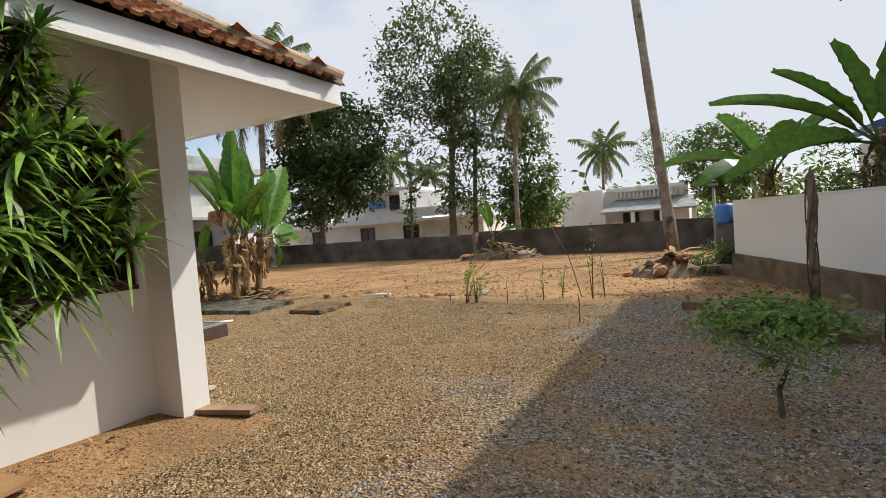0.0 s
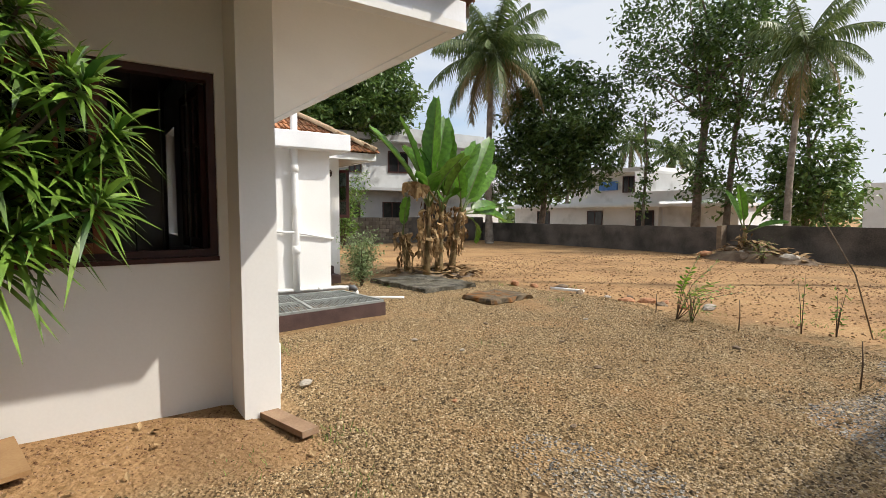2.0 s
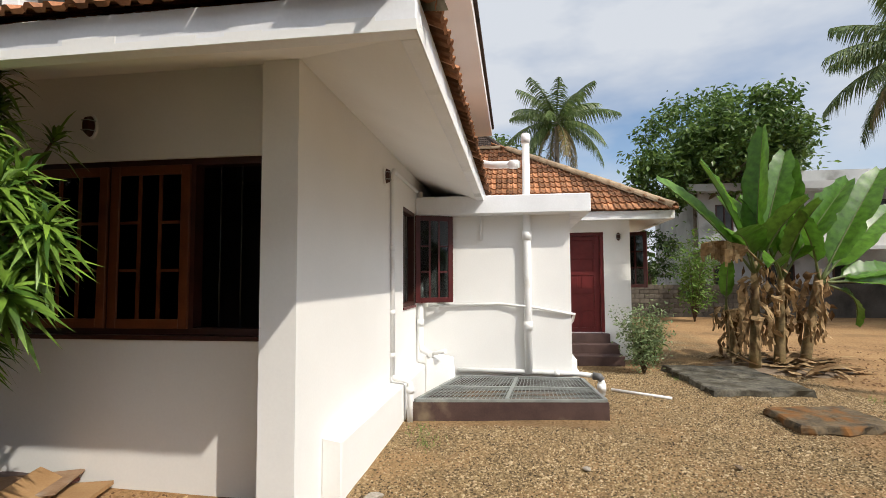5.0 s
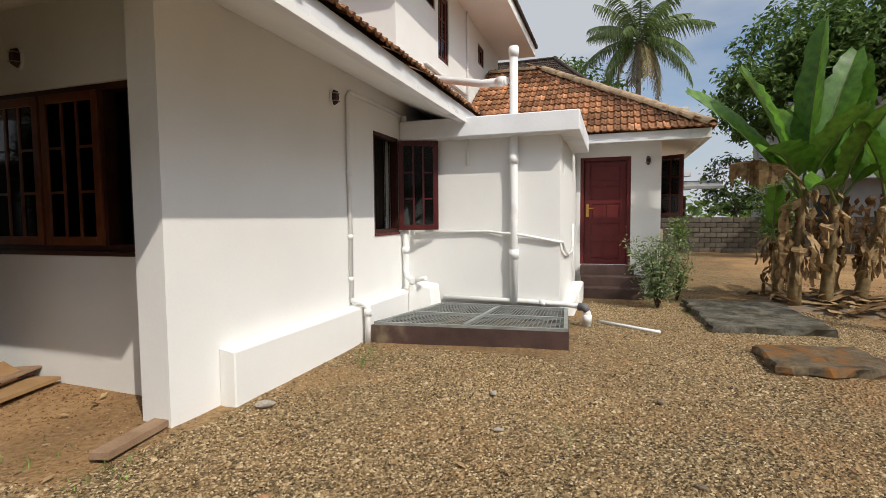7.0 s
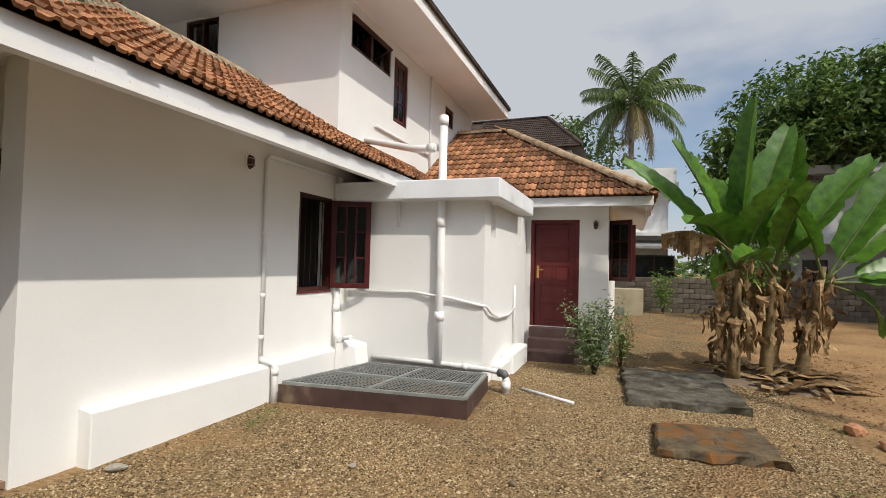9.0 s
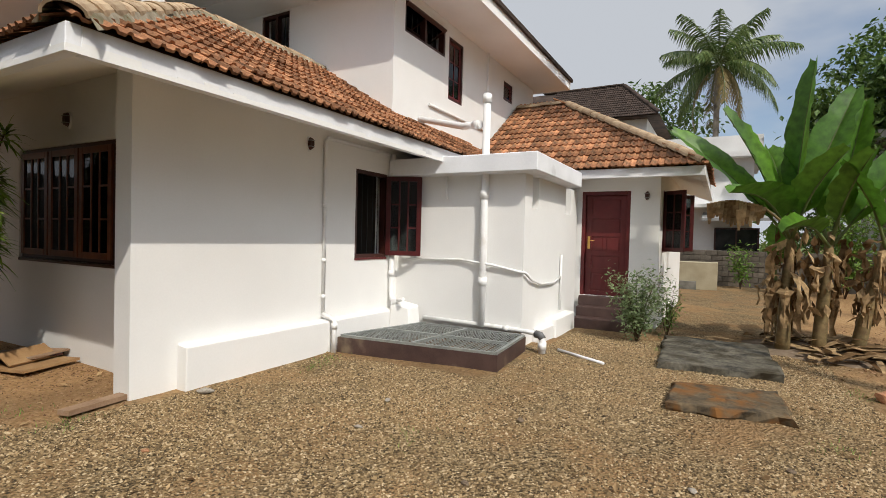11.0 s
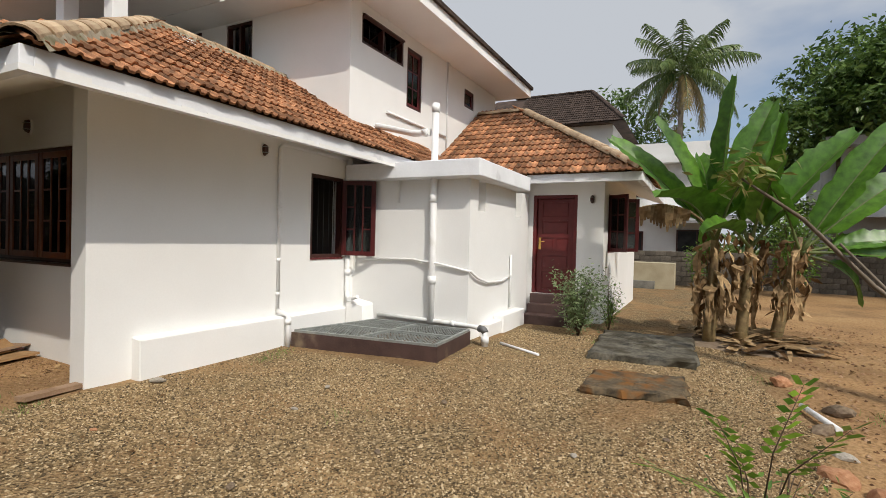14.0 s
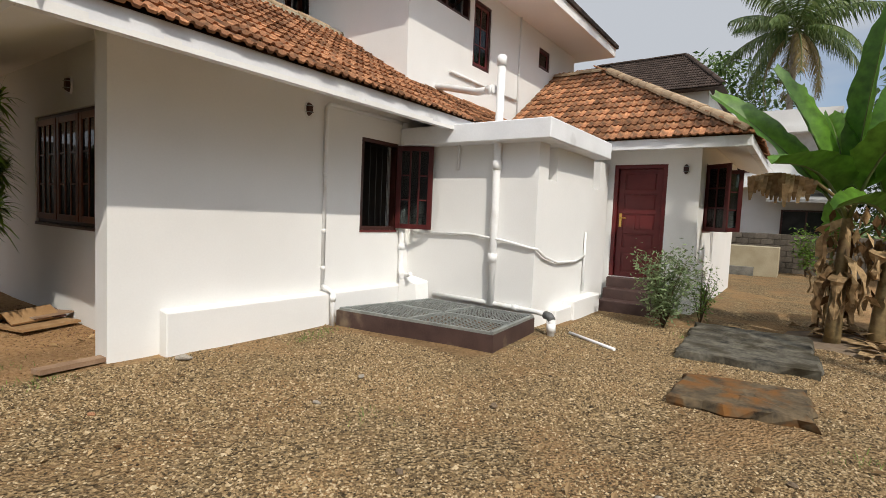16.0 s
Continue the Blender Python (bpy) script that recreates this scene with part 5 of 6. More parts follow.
# saplings, sticks and bed in the yard
for p, h, s, st, lv, lab in (((-1.52, 9.35, 0), 1.45, 0.16, 3, 70, "thin sapling with few leaves in the earth"), ((-3.65, 8.85, 0), 0.55, 0.35, 8, 130, "low sapling with small light leaves"), ((-2.4, 9.2, 0), 0.8, 0.12, 2, 26, "thin sapling with few leaves in the earth"), ((-2.08, 9.35, 0), 0.75, 0.14, 3, 40, "thin sapling with few leaves in the earth"), ((-1.3, 9.35, 0), 1.1, 0.12, 2, 40, "thin sapling with few leaves in the earth"), ((-7.0, 19.2, 0), 0.9, 0.5, 7, 160, "low light green plant by the wall")):
    shrub("sapling", lab, p, h, s, st, lv, 0.07, LEAF_LIGHT, int(p[0] * -10) + 40, "sapling", "yard saplings")
for p, h in (((-1.28, 7.3, 0), 0.42), ((-2.98, 8.8, 0), 0.4), ((-4.3, 9.0, 0), 0.3), ((2.0, 6.6, 0.0), 0.6)):
    bm = bmesh.new()
    tube(bm, [(0, 0, -0.05), (0.01, 0, h * 0.5), (-0.005, 0.01, h)], [0.008, 0.007, 0.005], 5)
    ob = new("stick", mesh("stick", bm, TWIG))
    ob.location = p
    tagged(ob, "thin dry stick standing in the ground", "stick", "sticks")
post = thing("tree_stump_post", (1.66, 8.35, 0), "dark dead trunk post wound with dry vines", "post")
bm = bmesh.new()
tube(bm, [(0, 0, -0.1), (0.02, 0, 0.5), (-0.02, 0.02, 1.0), (0.03, 0, 1.5), (0.0, 0, 1.85), (0.02, 0, 1.93)], [0.065, 0.056, 0.052, 0.06, 0.052, 0.015], 9)
part("trunk", bm, BARK, post)
bm = bmesh.new()
for k in range(4):
    tube(bm, [(0.064 * math.cos(k * 1.6 + z * 2.2), 0.064 * math.sin(k * 1.6 + z * 2.2), z) for z in np.linspace(0.1, 1.8, 14)], 0.009, 5)
part("vine", bm, TWIG, post)
tree("small feathery shrub on the gravel in shade", (0.9, 4.2, 0), (-0.08, 0.05, 0.6), 0.02, [((-0.12, 0, 0.66), (0.36, 0.36, 0.2)), ((0.1, 0.1, 0.42), (0.4, 0.4, 0.14))], 700, 0.045, LEAF_LIGHT, 61, 0.1, 9, 22, "shrub")
rand = random.Random(62)
root = thing("creeper_bush", (1.05, 6.95, 0), "low spreading light green leafy bush", "bush")
v, f = leaf_soup(rand, [Vector((rand.gauss(0, 0.36), rand.gauss(0, 0.42), abs(rand.gauss(0.12, 0.12)) + 0.05)) for _ in range(1300)], 0.11, 1.7)
mesh_part("leaves", flat_mesh("leaves", v, f, LEAF_LIGHT), root)
bm = bmesh.new()
for k in range(14):
    a = k * 0.45
    tube(bm, [(0, 0, -0.03), (math.cos(a) * 0.3, math.sin(a) * 0.35, 0.16), (math.cos(a) * 0.6, math.sin(a) * 0.7, 0.1)], [0.008, 0.006, 0.003], 4)
part("stem", bm, TWIG, root)


def rock_mesh(seed, material, flat=0.6):
    rand = random.Random(seed)
    bm = bmesh.new()
    bmesh.ops.create_icosphere(bm, subdivisions=2, radius=1.0)
    for q in bm.verts:
        k = 1 + 0.35 * noise.noise(q.co * 1.3 + Vector((seed, 0, 0)))
        q.co = Vector((q.co.x * k, q.co.y * k * 0.8, q.co.z * k * flat))
    return mesh("rock", bm, material)


ROCKS = [rock_mesh(s, m) for s, m in ((1, STONE), (2, surface("pale_stone", (0.26, 0.23, 0.19), (0.42, 0.38, 0.32), 4, 0.95, 0.4, 25)), (3, surface("orange_laterite", (0.3, 0.13, 0.06), (0.45, 0.24, 0.13), 4, 0.95, 0.5, 25)), (4, STONE))]
rand = random.Random(70)
spots = [(-5.1, 9.4), (-4.85, 9.62), (-4.5, 9.5), (-5.6, 9.55), (-6.2, 9.5), (-4.2, 9.7), (-4.65, 9.85), (-5.35, 9.85), (-3.95, 9.95), (-6.9, 9.75), (-7.4, 9.5), (-7.9, 9.4)]
for k, (x, y) in enumerate(spots):
    s = rand.uniform(0.08, 0.16)
    ob = new("rock", ROCKS[(2, 2, 0, 1, 3)[k % 5]])
    ob.matrix_basis = pose(x, y, s * 0.2, rand.uniform(-15, 15), rand.uniform(-15, 15), rand.uniform(0, 360)) @ Matrix.Diagonal((s, s * 0.8, s * 0.8, 1))
    tagged(ob, "broken orange and grey stone at the gravel edge", "rock", "edge stones")
for x, y, s, k in ((-3.0, 5.9, .07, 0), (-2.55, 7.8, .09, 3), (-4.3, 5.2, .06, 1), (-5.2, 6.3, .07, 0), (-4.2, 3.35, .13, 1), (-3.9, 6.4, .06, 3), (-5.0, 5.0, .07, 1), (-2.2, 4.6, .05, 0), (0.9, 5.6, .09, 3), (-3.1, 4.2, .05, 2), (-4.6, 7.7, .06, 1), (-20.2, 19.2, .3, 1), (-5.3, 8.3, .06, 0)):
    ob = new("stone", ROCKS[k])
    ob.matrix_basis = pose(x, y, s * 0.14, 0, 0, rand.uniform(0, 360)) @ Matrix.Diagonal((s * 0.62, s * 0.5, s * 0.4, 1))
    tagged(ob, "single stone lying on the ground", "stone", "loose stones")
pipe("loose_pipe", [(-6.9, 9.45, 0.04), (-6.2, 9.62, 0.05)], 0.028, "short white pipe lying by the gravel edge")
for k, (x, y, yaw) in enumerate(((0.2, 8.5, 5), (0.75, 8.6, -8), (1.75, 6.6, 10), (2.1, 6.2, 20), (1.2, 8.9, 0), (0.45, 7.9, 80))):
    bm = bmesh.new()
    box(bm, -0.2, -0.1, -0.05, 0.2, 0.1, 0.12)
    ob = new("kerb_block", mesh("kerb_block", bm, STONE, 0.02))
    ob.matrix_basis = pose(x, y, 0, rand.uniform(-4, 4), rand.uniform(-4, 4), yaw)
    tagged(ob, "dark stone block edging the planting bed", "block", "bed edging")


def debris(name, label, at, rx, ry, h, seed, rocks=16, strips=70):
    rand = random.Random(seed)
    root = thing(name, at, label, "debris")
    bm = bmesh.new()
    n, rings = 26, []
    for r in (1.0, 0.75, 0.5, 0.25):
        rings.append([bm.verts.new((math.cos(a) * rx * r * rand.uniform(.88, 1.1), math.sin(a) * ry * r * rand.uniform(.88, 1.1), h * (1 - r) ** 0.7 * rand.uniform(.6, 1.1) - (0.06 if r == 1 else 0))) for a in (6.2832 * i / n for i in range(n))])
    top = bm.verts.new((0, 0, h))
    for a, b in zip(rings, rings[1:]):
        for i in range(n):
            bm.faces.new((a[i], a[(i + 1) % n], b[(i + 1) % n], b[i]))
    for i in range(n):
        bm.faces.new((rings[-1][i], rings[-1][(i + 1) % n], top))
    part("mound", bm, STONE, root)
    for k in range(rocks):
        a, r = rand.uniform(0, 6.28), rand.uniform(0.1, 1.0)
        s = rand.uniform(0.1, 0.24)
        piece("rock", ROCKS[rand.randrange(4)], pose(math.cos(a) * rx * r, math.sin(a) * ry * r, h * (1 - r) * 0.8 + 0.04, rand.uniform(-25, 25), rand.uniform(-25, 25), rand.uniform(0, 360)) @ Matrix.Diagonal((s * 1.4, s, s, 1)), root)
    v, f = [], []
    for k in range(strips):
        a, r = rand.uniform(0, 6.28), rand.uniform(0, 0.9)
        p = Vector((math.cos(a) * rx * r, math.sin(a) * ry * r, h * (1 - r) + 0.05))
        b = rand.uniform(0, 6.28)
        d = Vector((math.cos(b), math.sin(b), rand.uniform(-.35, .25)))
        L, W = rand.uniform(0.3, 0.9), rand.uniform(0.03, 0.08)
        s = Vector((-d.y, d.x, 0.1)) * W
        q = len(v)
        v += [tuple(p - s), tuple(p + s), tuple(p + d * L * .5 + s + Vector((0, 0, .06))), tuple(p + d * L * .5 - s + Vector((0, 0, .06))), tuple(p + d * L)]
        f += [(q, q + 1, q + 2, q + 3), (q + 3, q + 2, q + 4)]
    mesh_part("dry_fronds", flat_mesh("dry_fronds", v, f, LEAF_DRY), root)["kind"] = "stuff"
    return root


debris("debris_heap", "heap of stones, dry fronds and rubble", (-0.4, 13.2, 0), 1.2, 1.0, 0.42, 81)
debris("leaf_litter_heap", "dark heap of rotting banana leaves and soil", (-10.6, 9.25, 0), 1.25, 1.3, 0.09, 86, 0, 100)
debris("debris_mound", "mound of earth and dry palm fronds at the wall", (-7.6, 20.0, 0), 2.0, 0.85, 0.55, 82, 10, 130)
banana("young banana plant on the debris mound", (-8.0, 20.2, 0.25), 0.9, (0, 0), [(200, 70, 1.2, 0.36, 0.2, 10, -30), (340, 55, 1.1, 0.34, 0.3, 10, 40), (270, 75, 1.3, 0.36, 0.2, 10, 0), (10, 25, 0.9, 0.3, 0.4, 10, 40)], 83, 3, radius=0.06)
shrub("sprout", "bright green sprout beside the debris heap", (0.25, 12.6, 0), 0.7, 0.2, 6, 50, 0.25, LEAF_LIGHT, 84, "plant", aspect=5)
shrub("wall_shrub", "dark green bush at the wall's foot", (0.7, 13.6, 0), 0.75, 0.5, 10, 700, 0.1, LEAF_MID, 85)

# ---- palms ----
palm("coconut palm with a full drooping crown", (-20.7, 19.6, 0), (0.3, -0.1, 9.9), 0.19, 36, 3.9, 91, 0.95, 9)
palm("very tall leaning coconut trunk", (-0.75, 18.6, 0), (-2.55, 0.3, 28.0), 0.155, 20, 3.6, 92, 0.8, 3)
palm("slim coconut palm behind the boundary wall", (-8.75, 25.6, 0), (0.3, 0.3, 8.3), 0.15, 24, 2.8, 93, 0.7, 4)
palm("coconut palm behind the neighbouring house", (-33.0, 7.2, 0), (0.3, 0, 11.6), 0.2, 26, 3.9, 94, 0.9, 5)
palm("distant coconut palm above the roofs", (-10.3, 59.0, 0), (0, 0, 8.8), 0.2, 20, 4.0, 95, 0.9, 2, n=20)
palm("distant coconut palm beyond the white house", (-33.0, 50.0, 0), (0, 0, 9.2), 0.2, 18, 3.6, 96, 0.9, 2, n=20)
palm("distant coconut palm beyond the white house", (-28.0, 50.0, 0), (0, 0, 7.4), 0.2, 18, 3.2, 97, 0.9, 2, n=20)
palm("coconut palm with a full drooping crown", (-27.0, 33.0, 0), (0.3, 0.2, 8.0), 0.18, 20, 3.4, 98, 0.8, 3, n=24)

# ---- trees ----
tree("tall airy tree with small dark leaves", (-13.4, 27.0, 0), (0.3, 0.2, 11.0), 0.2, [((-0.6, 0, 11.4), (3.6, 3.2, 3.6)), ((1.6, 0.5, 9.2), (2.4, 2.4, 3.2)), ((-2.6, 0, 9.0), (2.2, 2.0, 2.0)), ((0.2, 0, 5.6), (1.7, 1.7, 2.8)), ((1.0, 0, 3.0), (1.3, 1.3, 1.4))], 8000, 0.3, LEAF_DARK, 101, 0.75, 18, 20)
tree("tall airy tree with small dark leaves", (-12.2, 27.6, 0), (0.5, 0.2, 8.5), 0.15, [((0.3, 0, 8.8), (2.3, 2.2, 3.4)), ((0.1, 0, 4.2), (1.3, 1.3, 2.4))], 4200, 0.3, LEAF_MID, 102, 0.6, 22, 10)
tree("dense broad-leaved tree behind the wall", (-9.2, 28.6, 0), (0, 0, 5.5), 0.14, [((0, 0, 4.6), (1.7, 1.7, 3.2)), ((0.3, 0, 2.4), (2.0, 1.8, 1.6)), ((0.1, 0, 7.2), (0.8, 0.8, 1.1))], 6500, 0.3, LEAF_MID, 103, 0.5, 22, 8)
tree("dark spreading tree by the boundary wall", (-20.4, 23.0, 0), (0.6, 0.2, 6.2), 0.17, [((1.2, 0.6, 7.0), (3.3, 3.0, 2.6)), ((0.0, 0, 4.4), (2.9, 2.6, 2.2)), ((2.4, 0.8, 4.6), (2.0, 2.0, 1.8)), ((1.0, 0, 9.0), (1.6, 1.6, 1.2))], 15000, 0.33, LEAF_DARK, 104, 0.6, 24, 12)
tree("thin pole tree wrapped in leaves", (-15.0, 24.9, 0), (0, 0, 6.6), 0.07, [((0, 0, 6.3), (0.55, 0.55, 0.7)), ((0.1, 0, 4.2), (0.4, 0.4, 1.4)), ((0, 0, 2.4), (0.35, 0.35, 1.0))], 900, 0.22, LEAF_MID, 105, 0.3, 14, 4)
tree("large rounded dark green tree", (-27.5, 13.6, 0), (0, 0, 7.0), 0.3, [((0, 1.4, 7.8), (2.6, 2.2, 2.1)), ((0, -1.7, 6.5), (1.7, 1.5, 1.5)), ((0.4, 3.4, 8.4), (2.0, 1.7, 1.8)), ((0, 2.2, 10.2), (1.4, 1.3, 1.1)), ((0.6, 0.2, 8.6), (1.2, 1.1, 0.9)), ((0.5, 3.6, 10.4), (1.0, 0.9, 0.9)), ((0.6, -2.3, 7.6), (0.8, 0.8, 0.6))], 15000, 0.34, LEAF_MID, 106, 0.6, 24, 10)
tree("dense dark tree behind the grey house", (-33.5, 16.5, 0), (0, 0, 8.0), 0.3, [((0, 0, 9.5), (4.0, 4.6, 3.6)), ((0, 3, 8), (3, 3, 3))], 9000, 0.36, LEAF_MID, 107, 0.8, 24, 8)
tree("small leafy tree by the west wall", (-23.0, 21.6, 0), (0.2, 0, 3.4), 0.07, [((0.3, 0, 3.6), (1.5, 1.5, 1.4))], 2200, 0.18, LEAF_MID, 108, 0.4, 20, 8)
tree("rounded green tree beyond the side wall", (1.0, 38.0, 0), (0, 0, 4.2), 0.2, [((0, 0, 5.0), (2.8, 2.6, 2.2)), ((0.8, 0, 3.2), (2.4, 2.2, 1.6))], 5500, 0.34, LEAF_MID, 109, 0.6, 22, 8)
tree("bare thin-leaved tree far behind", (-5.0, 62.0, 0), (0, 0, 6.5), 0.15, [((0, 0, 8.5), (2.6, 2.4, 2.4))], 900, 0.3, LEAF_LIGHT, 110, 0.7, 12, 14)
tree("leafy tree behind the back house", (-38.0, 2.5, 0), (0, 0, 6), 0.2, [((0, 0, 9.5), (3.5, 4.5, 2.8))], 4200, 0.36, LEAF_MID, 111, 0.8, 22, 6)
tree("small dark tree beside the neighbouring terrace", (-27.8, 11.3, 0), (0, 0, 2.2), 0.08, [((0, 0, 2.8), (1.0, 1.5, 1.5))], 2200, 0.2, LEAF_DARK, 112, 0.4, 20, 6)

# far belt of bushes and trees, continued unseen all round to darken window reflections
rand = random.Random(120)
centres = []
for k in range(1000):
    a = rand.uniform(0, 6.2832)
    d = rand.uniform(56, 85)
    x, y = 5 - d * math.sin(a), d * math.cos(a)
    h = rand.uniform(1.5, 5.5)
    for _ in range(26):
        centres.append(Vector((x + rand.gauss(0, 1.6), y + rand.gauss(0, 1.6), max(0.1, h * rand.uniform(0.0, 1.15) + rand.gauss(0, .4)))))
v, f = leaf_soup(rand, centres, 1.0, 1.6)
tagged(new("far_woods", flat_mesh("far_woods", v, f, LEAF_MID)), "distant belt of green bushes and trees", "woods", kind="stuff")
v, f = [], []
for k in range(46):
    m = Matrix.Translation((rand.uniform(-14, 4), rand.uniform(47, 52), rand.uniform(1.6, 2.6))) @ Matrix.Rotation(rand.uniform(0, 6.28), 4, "Z") @ Matrix.Rotation(-radians(rand.uniform(35, 80)), 4, "Y")
    banana_leaf(rand, m, rand.uniform(1.6, 2.4), 0.6, 0.3, 0.2, v, f, steps=6)
tagged(new("far_banana_grove", flat_mesh("far_banana_grove", v, f, LEAF_BANANA)), "distant grove of banana leaves", "grove", kind="stuff")

# ---- neighbouring houses ----
GREY_WALL = surface("grey_weathered_wall", (0.4, 0.41, 0.42), (0.52, 0.53, 0.53), 1.2, 0.85, 0.2, 30, (0.25, 0.25, 0.24), 0.15)
FAR_WHITE = surface("far_white_wall", (0.66, 0.66, 0.65), (0.78, 0.78, 0.77), 0.8, 0.85, 0.1, 30, (0.4, 0.39, 0.36), 0.16)
DARK_GLASS = surface("dark_window_opening", (0.012, 0.013, 0.015), (0.03, 0.03, 0.032), 3, 0.15, 0.0)
TARP = surface("blue_sheet", (0.05, 0.16, 0.45), (0.09, 0.24, 0.6), 4, 0.45, 0.1)
BLACK_TANK = surface("black_plastic", (0.015, 0.015, 0.016), (0.03, 0.03, 0.03), 5, 0.4, 0.05)
SHEET_ROOF = surface("grey_sheet_roof", (0.2, 0.2, 0.2), (0.33, 0.33, 0.32), 2, 0.7, 0.3, 20)


def slab_part(house, name, a, b, material, label="", bevel=0.0):
    bm = bmesh.new()
    box(bm, *a, *b)
    return part(name, bm, material, house, label, bevel)


def far_window(house, at, w, h, facing="x", trim=None):
    """A framed window let into a far wall; facing x or y."""
    bm = bmesh.new()
    x, y, z = at
    t = 0.07
    for a in ((0, 0, t, h), (w - t, 0, w, h), (t, 0, w - t, t), (t, h - t, w - t, h), (w / 2 - t / 2, t, w / 2 + t / 2, h - t)):
        if facing == "x":
            box(bm, x - 0.05, y + a[0], z + a[1], x + 0.05, y + a[2], z + a[3])
        else:
            box(bm, x + a[0], y - 0.05, z + a[1], x + a[2], y + 0.05, z + a[3])
    win = part("window", bm, trim or DARK_OR_SHADED_WOOD, house)
    bm = bmesh.new()
    if facing == "x":
        box(bm, x - 0.04, y + t, z + t, x + 0.015, y + w - t, z + h - t)
    else:
        box(bm, x + t, y - 0.015, z + t, x + w - t, y + 0.04, z + h - t)
    part("pane", bm, DARK_GLASS, win)


# grey two-storey house beyond the west wall
h = thing("grey_house", (0, 0, 0), "grey weathered two-storey concrete house", "house", "neighbouring houses")
slab_part(h, "wall", (-35, 13.6, -0.3), (-27.2, 24.5, 5.9), GREY_WALL)
slab_part(h, "roof", (-35.5, 12.9, 5.9), (-26.4, 25.2, 6.25), GREY_WALL)
slab_part(h, "parapet", (-35.2, 15.4, 6.25), (-27.2, 24.6, 6.9), GREY_WALL)
slab_part(h, "sunshade", (-27.2, 12.9, 2.95), (-26.2, 25.2, 3.12), GREY_WALL)
slab_part(h, "balcony", (-27.2, 18.5, 3.12), (-26.3, 25.2, 3.8), FAR_WHITE)
slab_part(h, "porch_wall", (-27.2, 21.5, -0.2), (-26.3, 25.2, 2.0), FAR_WHITE)
for y, z, w, hh in ((14.2, 1.2, 0.9, 1.1), (16.6, 1.0, 1.3, 1.3), (19.6, 0.9, 1.3, 1.4), (14.4, 4.0, 0.8, 1.3), (17.0, 4.1, 1.4, 1.3), (21.4, 4.0, 1.4, 1.4)):
    far_window(h, (-27.18, y, z), w, hh)

# back house with blackened tile roof and terrace
h = thing("back_house", (0, 0, 0), "white two-storey house with a blackened tile roof", "house", "neighbouring houses")
slab_part(h, "wall", (-34, -5, -0.3), (-27.6, 4.3, 7.75), FAR_WHITE)
bm = bmesh.new()
prism(bm, [(-34.7, -5.7, 7.72), (-26.9, -5.7, 7.72), (-26.9, 4.95, 7.72), (-34.7, 4.95, 7.72)], [(-31.5, -3.0, 10.2), (-30.2, -3.0, 10.2), (-30.2, 2.7, 10.2), (-31.5, 2.7, 10.2)])
back_roof = part("roof", bm, OLD_TILE, h)
slab_part(h, "terrace_wall", (-34, 4.3, -0.3), (-27.8, 8.9, 5.6), FAR_WHITE)
slab_part(h, "terrace_slab", (-34, 4.3, 5.6), (-27.2, 9.3, 5.85), FAR_WHITE)
slab_part(h, "parapet", (-34, 4.35, 5.85), (-27.3, 9.2, 6.55), FAR_WHITE)
slab_part(h, "sunshade", (-27.8, 4.3, 3.3), (-26.9, 9.3, 3.45), FAR_WHITE)
bm = bmesh.new()
prism(bm, [(-27.8, 6.9, 3.0), (-26.6, 6.9, 2.68), (-26.6, 10.6, 2.68), (-27.8, 10.6, 3.0)], [(-27.8, 6.9, 3.12), (-26.6, 6.9, 2.8), (-26.6, 10.6, 2.8), (-27.8, 10.6, 3.12)])
part("awning", bm, SHEET_ROOF, h)
for y, z, w, hh in ((7.4, 0.9, 1.8, 1.5), (5.0, 1.0, 0.9, 1.3), (5.2, 4.0, 1.1, 1.2)):
    far_window(h, (-27.78, y, z), w, hh)
tank = thing("water_trough", (-21.6, 6.8, 0), "low cream cement trough by the west wall", "trough")
slab_part(tank, "trough_body", (-0.8, -0.95, -0.1), (0.5, 0.85, 0.95), surface("cream_cement", (0.34, 0.29, 0.19), (0.45, 0.39, 0.27), 2, 0.9, 0.3, 30))
slab_part(tank, "foot", (0.5, -1.0, -0.1), (0.75, 0.2, 0.28), CONCRETE)

# white house beyond the back wall
h = thing("white_house", (0, 0, 0), "low white house with roof terrace and blue sheet", "house", "neighbouring houses")
slab_part(h, "wall", (-31, 31.2, -0.3), (-18.0, 40, 2.35), FAR_WHITE)
slab_part(h, "ledge", (-31.4, 30.7, 2.02), (-13.2, 40.3, 2.2), FAR_WHITE)
slab_part(h, "upper_room", (-25.4, 31.6, 2.35), (-20.0, 38, 4.35), FAR_WHITE)
slab_part(h, "upper_roof", (-24.0, 31.0, 4.35), (-18.6, 38.5, 4.6), FAR_WHITE)
slab_part(h, "roof_edge", (-25.6, 31.3, 4.35), (-22.2, 36, 4.85), WALL_OLD, "blackened parapet")
slab_part(h, "parapet", (-20.0, 31.2, 2.35), (-13.6, 31.4, 3.0), FAR_WHITE)
slab_part(h, "low_wall", (-18.0, 31.6, -0.3), (-13.4, 38, 2.02), FAR_WHITE)
slab_part(h, "blue_sheet", (-22.7, 31.4, 3.2), (-21.3, 31.58, 3.8), TARP, "bright blue plastic sheet")
far_window(h, (-20.9, 31.58, 3.0), 0.9, 1.1, "y")
for x in (-28.4, -23.5, -19.6):
    far_window(h, (x, 31.18, 0.7), 1.3, 1.1, "y")
tank = thing("water_tank", (-25.4, 32.4, 4.85), "black plastic roof water tank", "tank")
bm = bmesh.new()
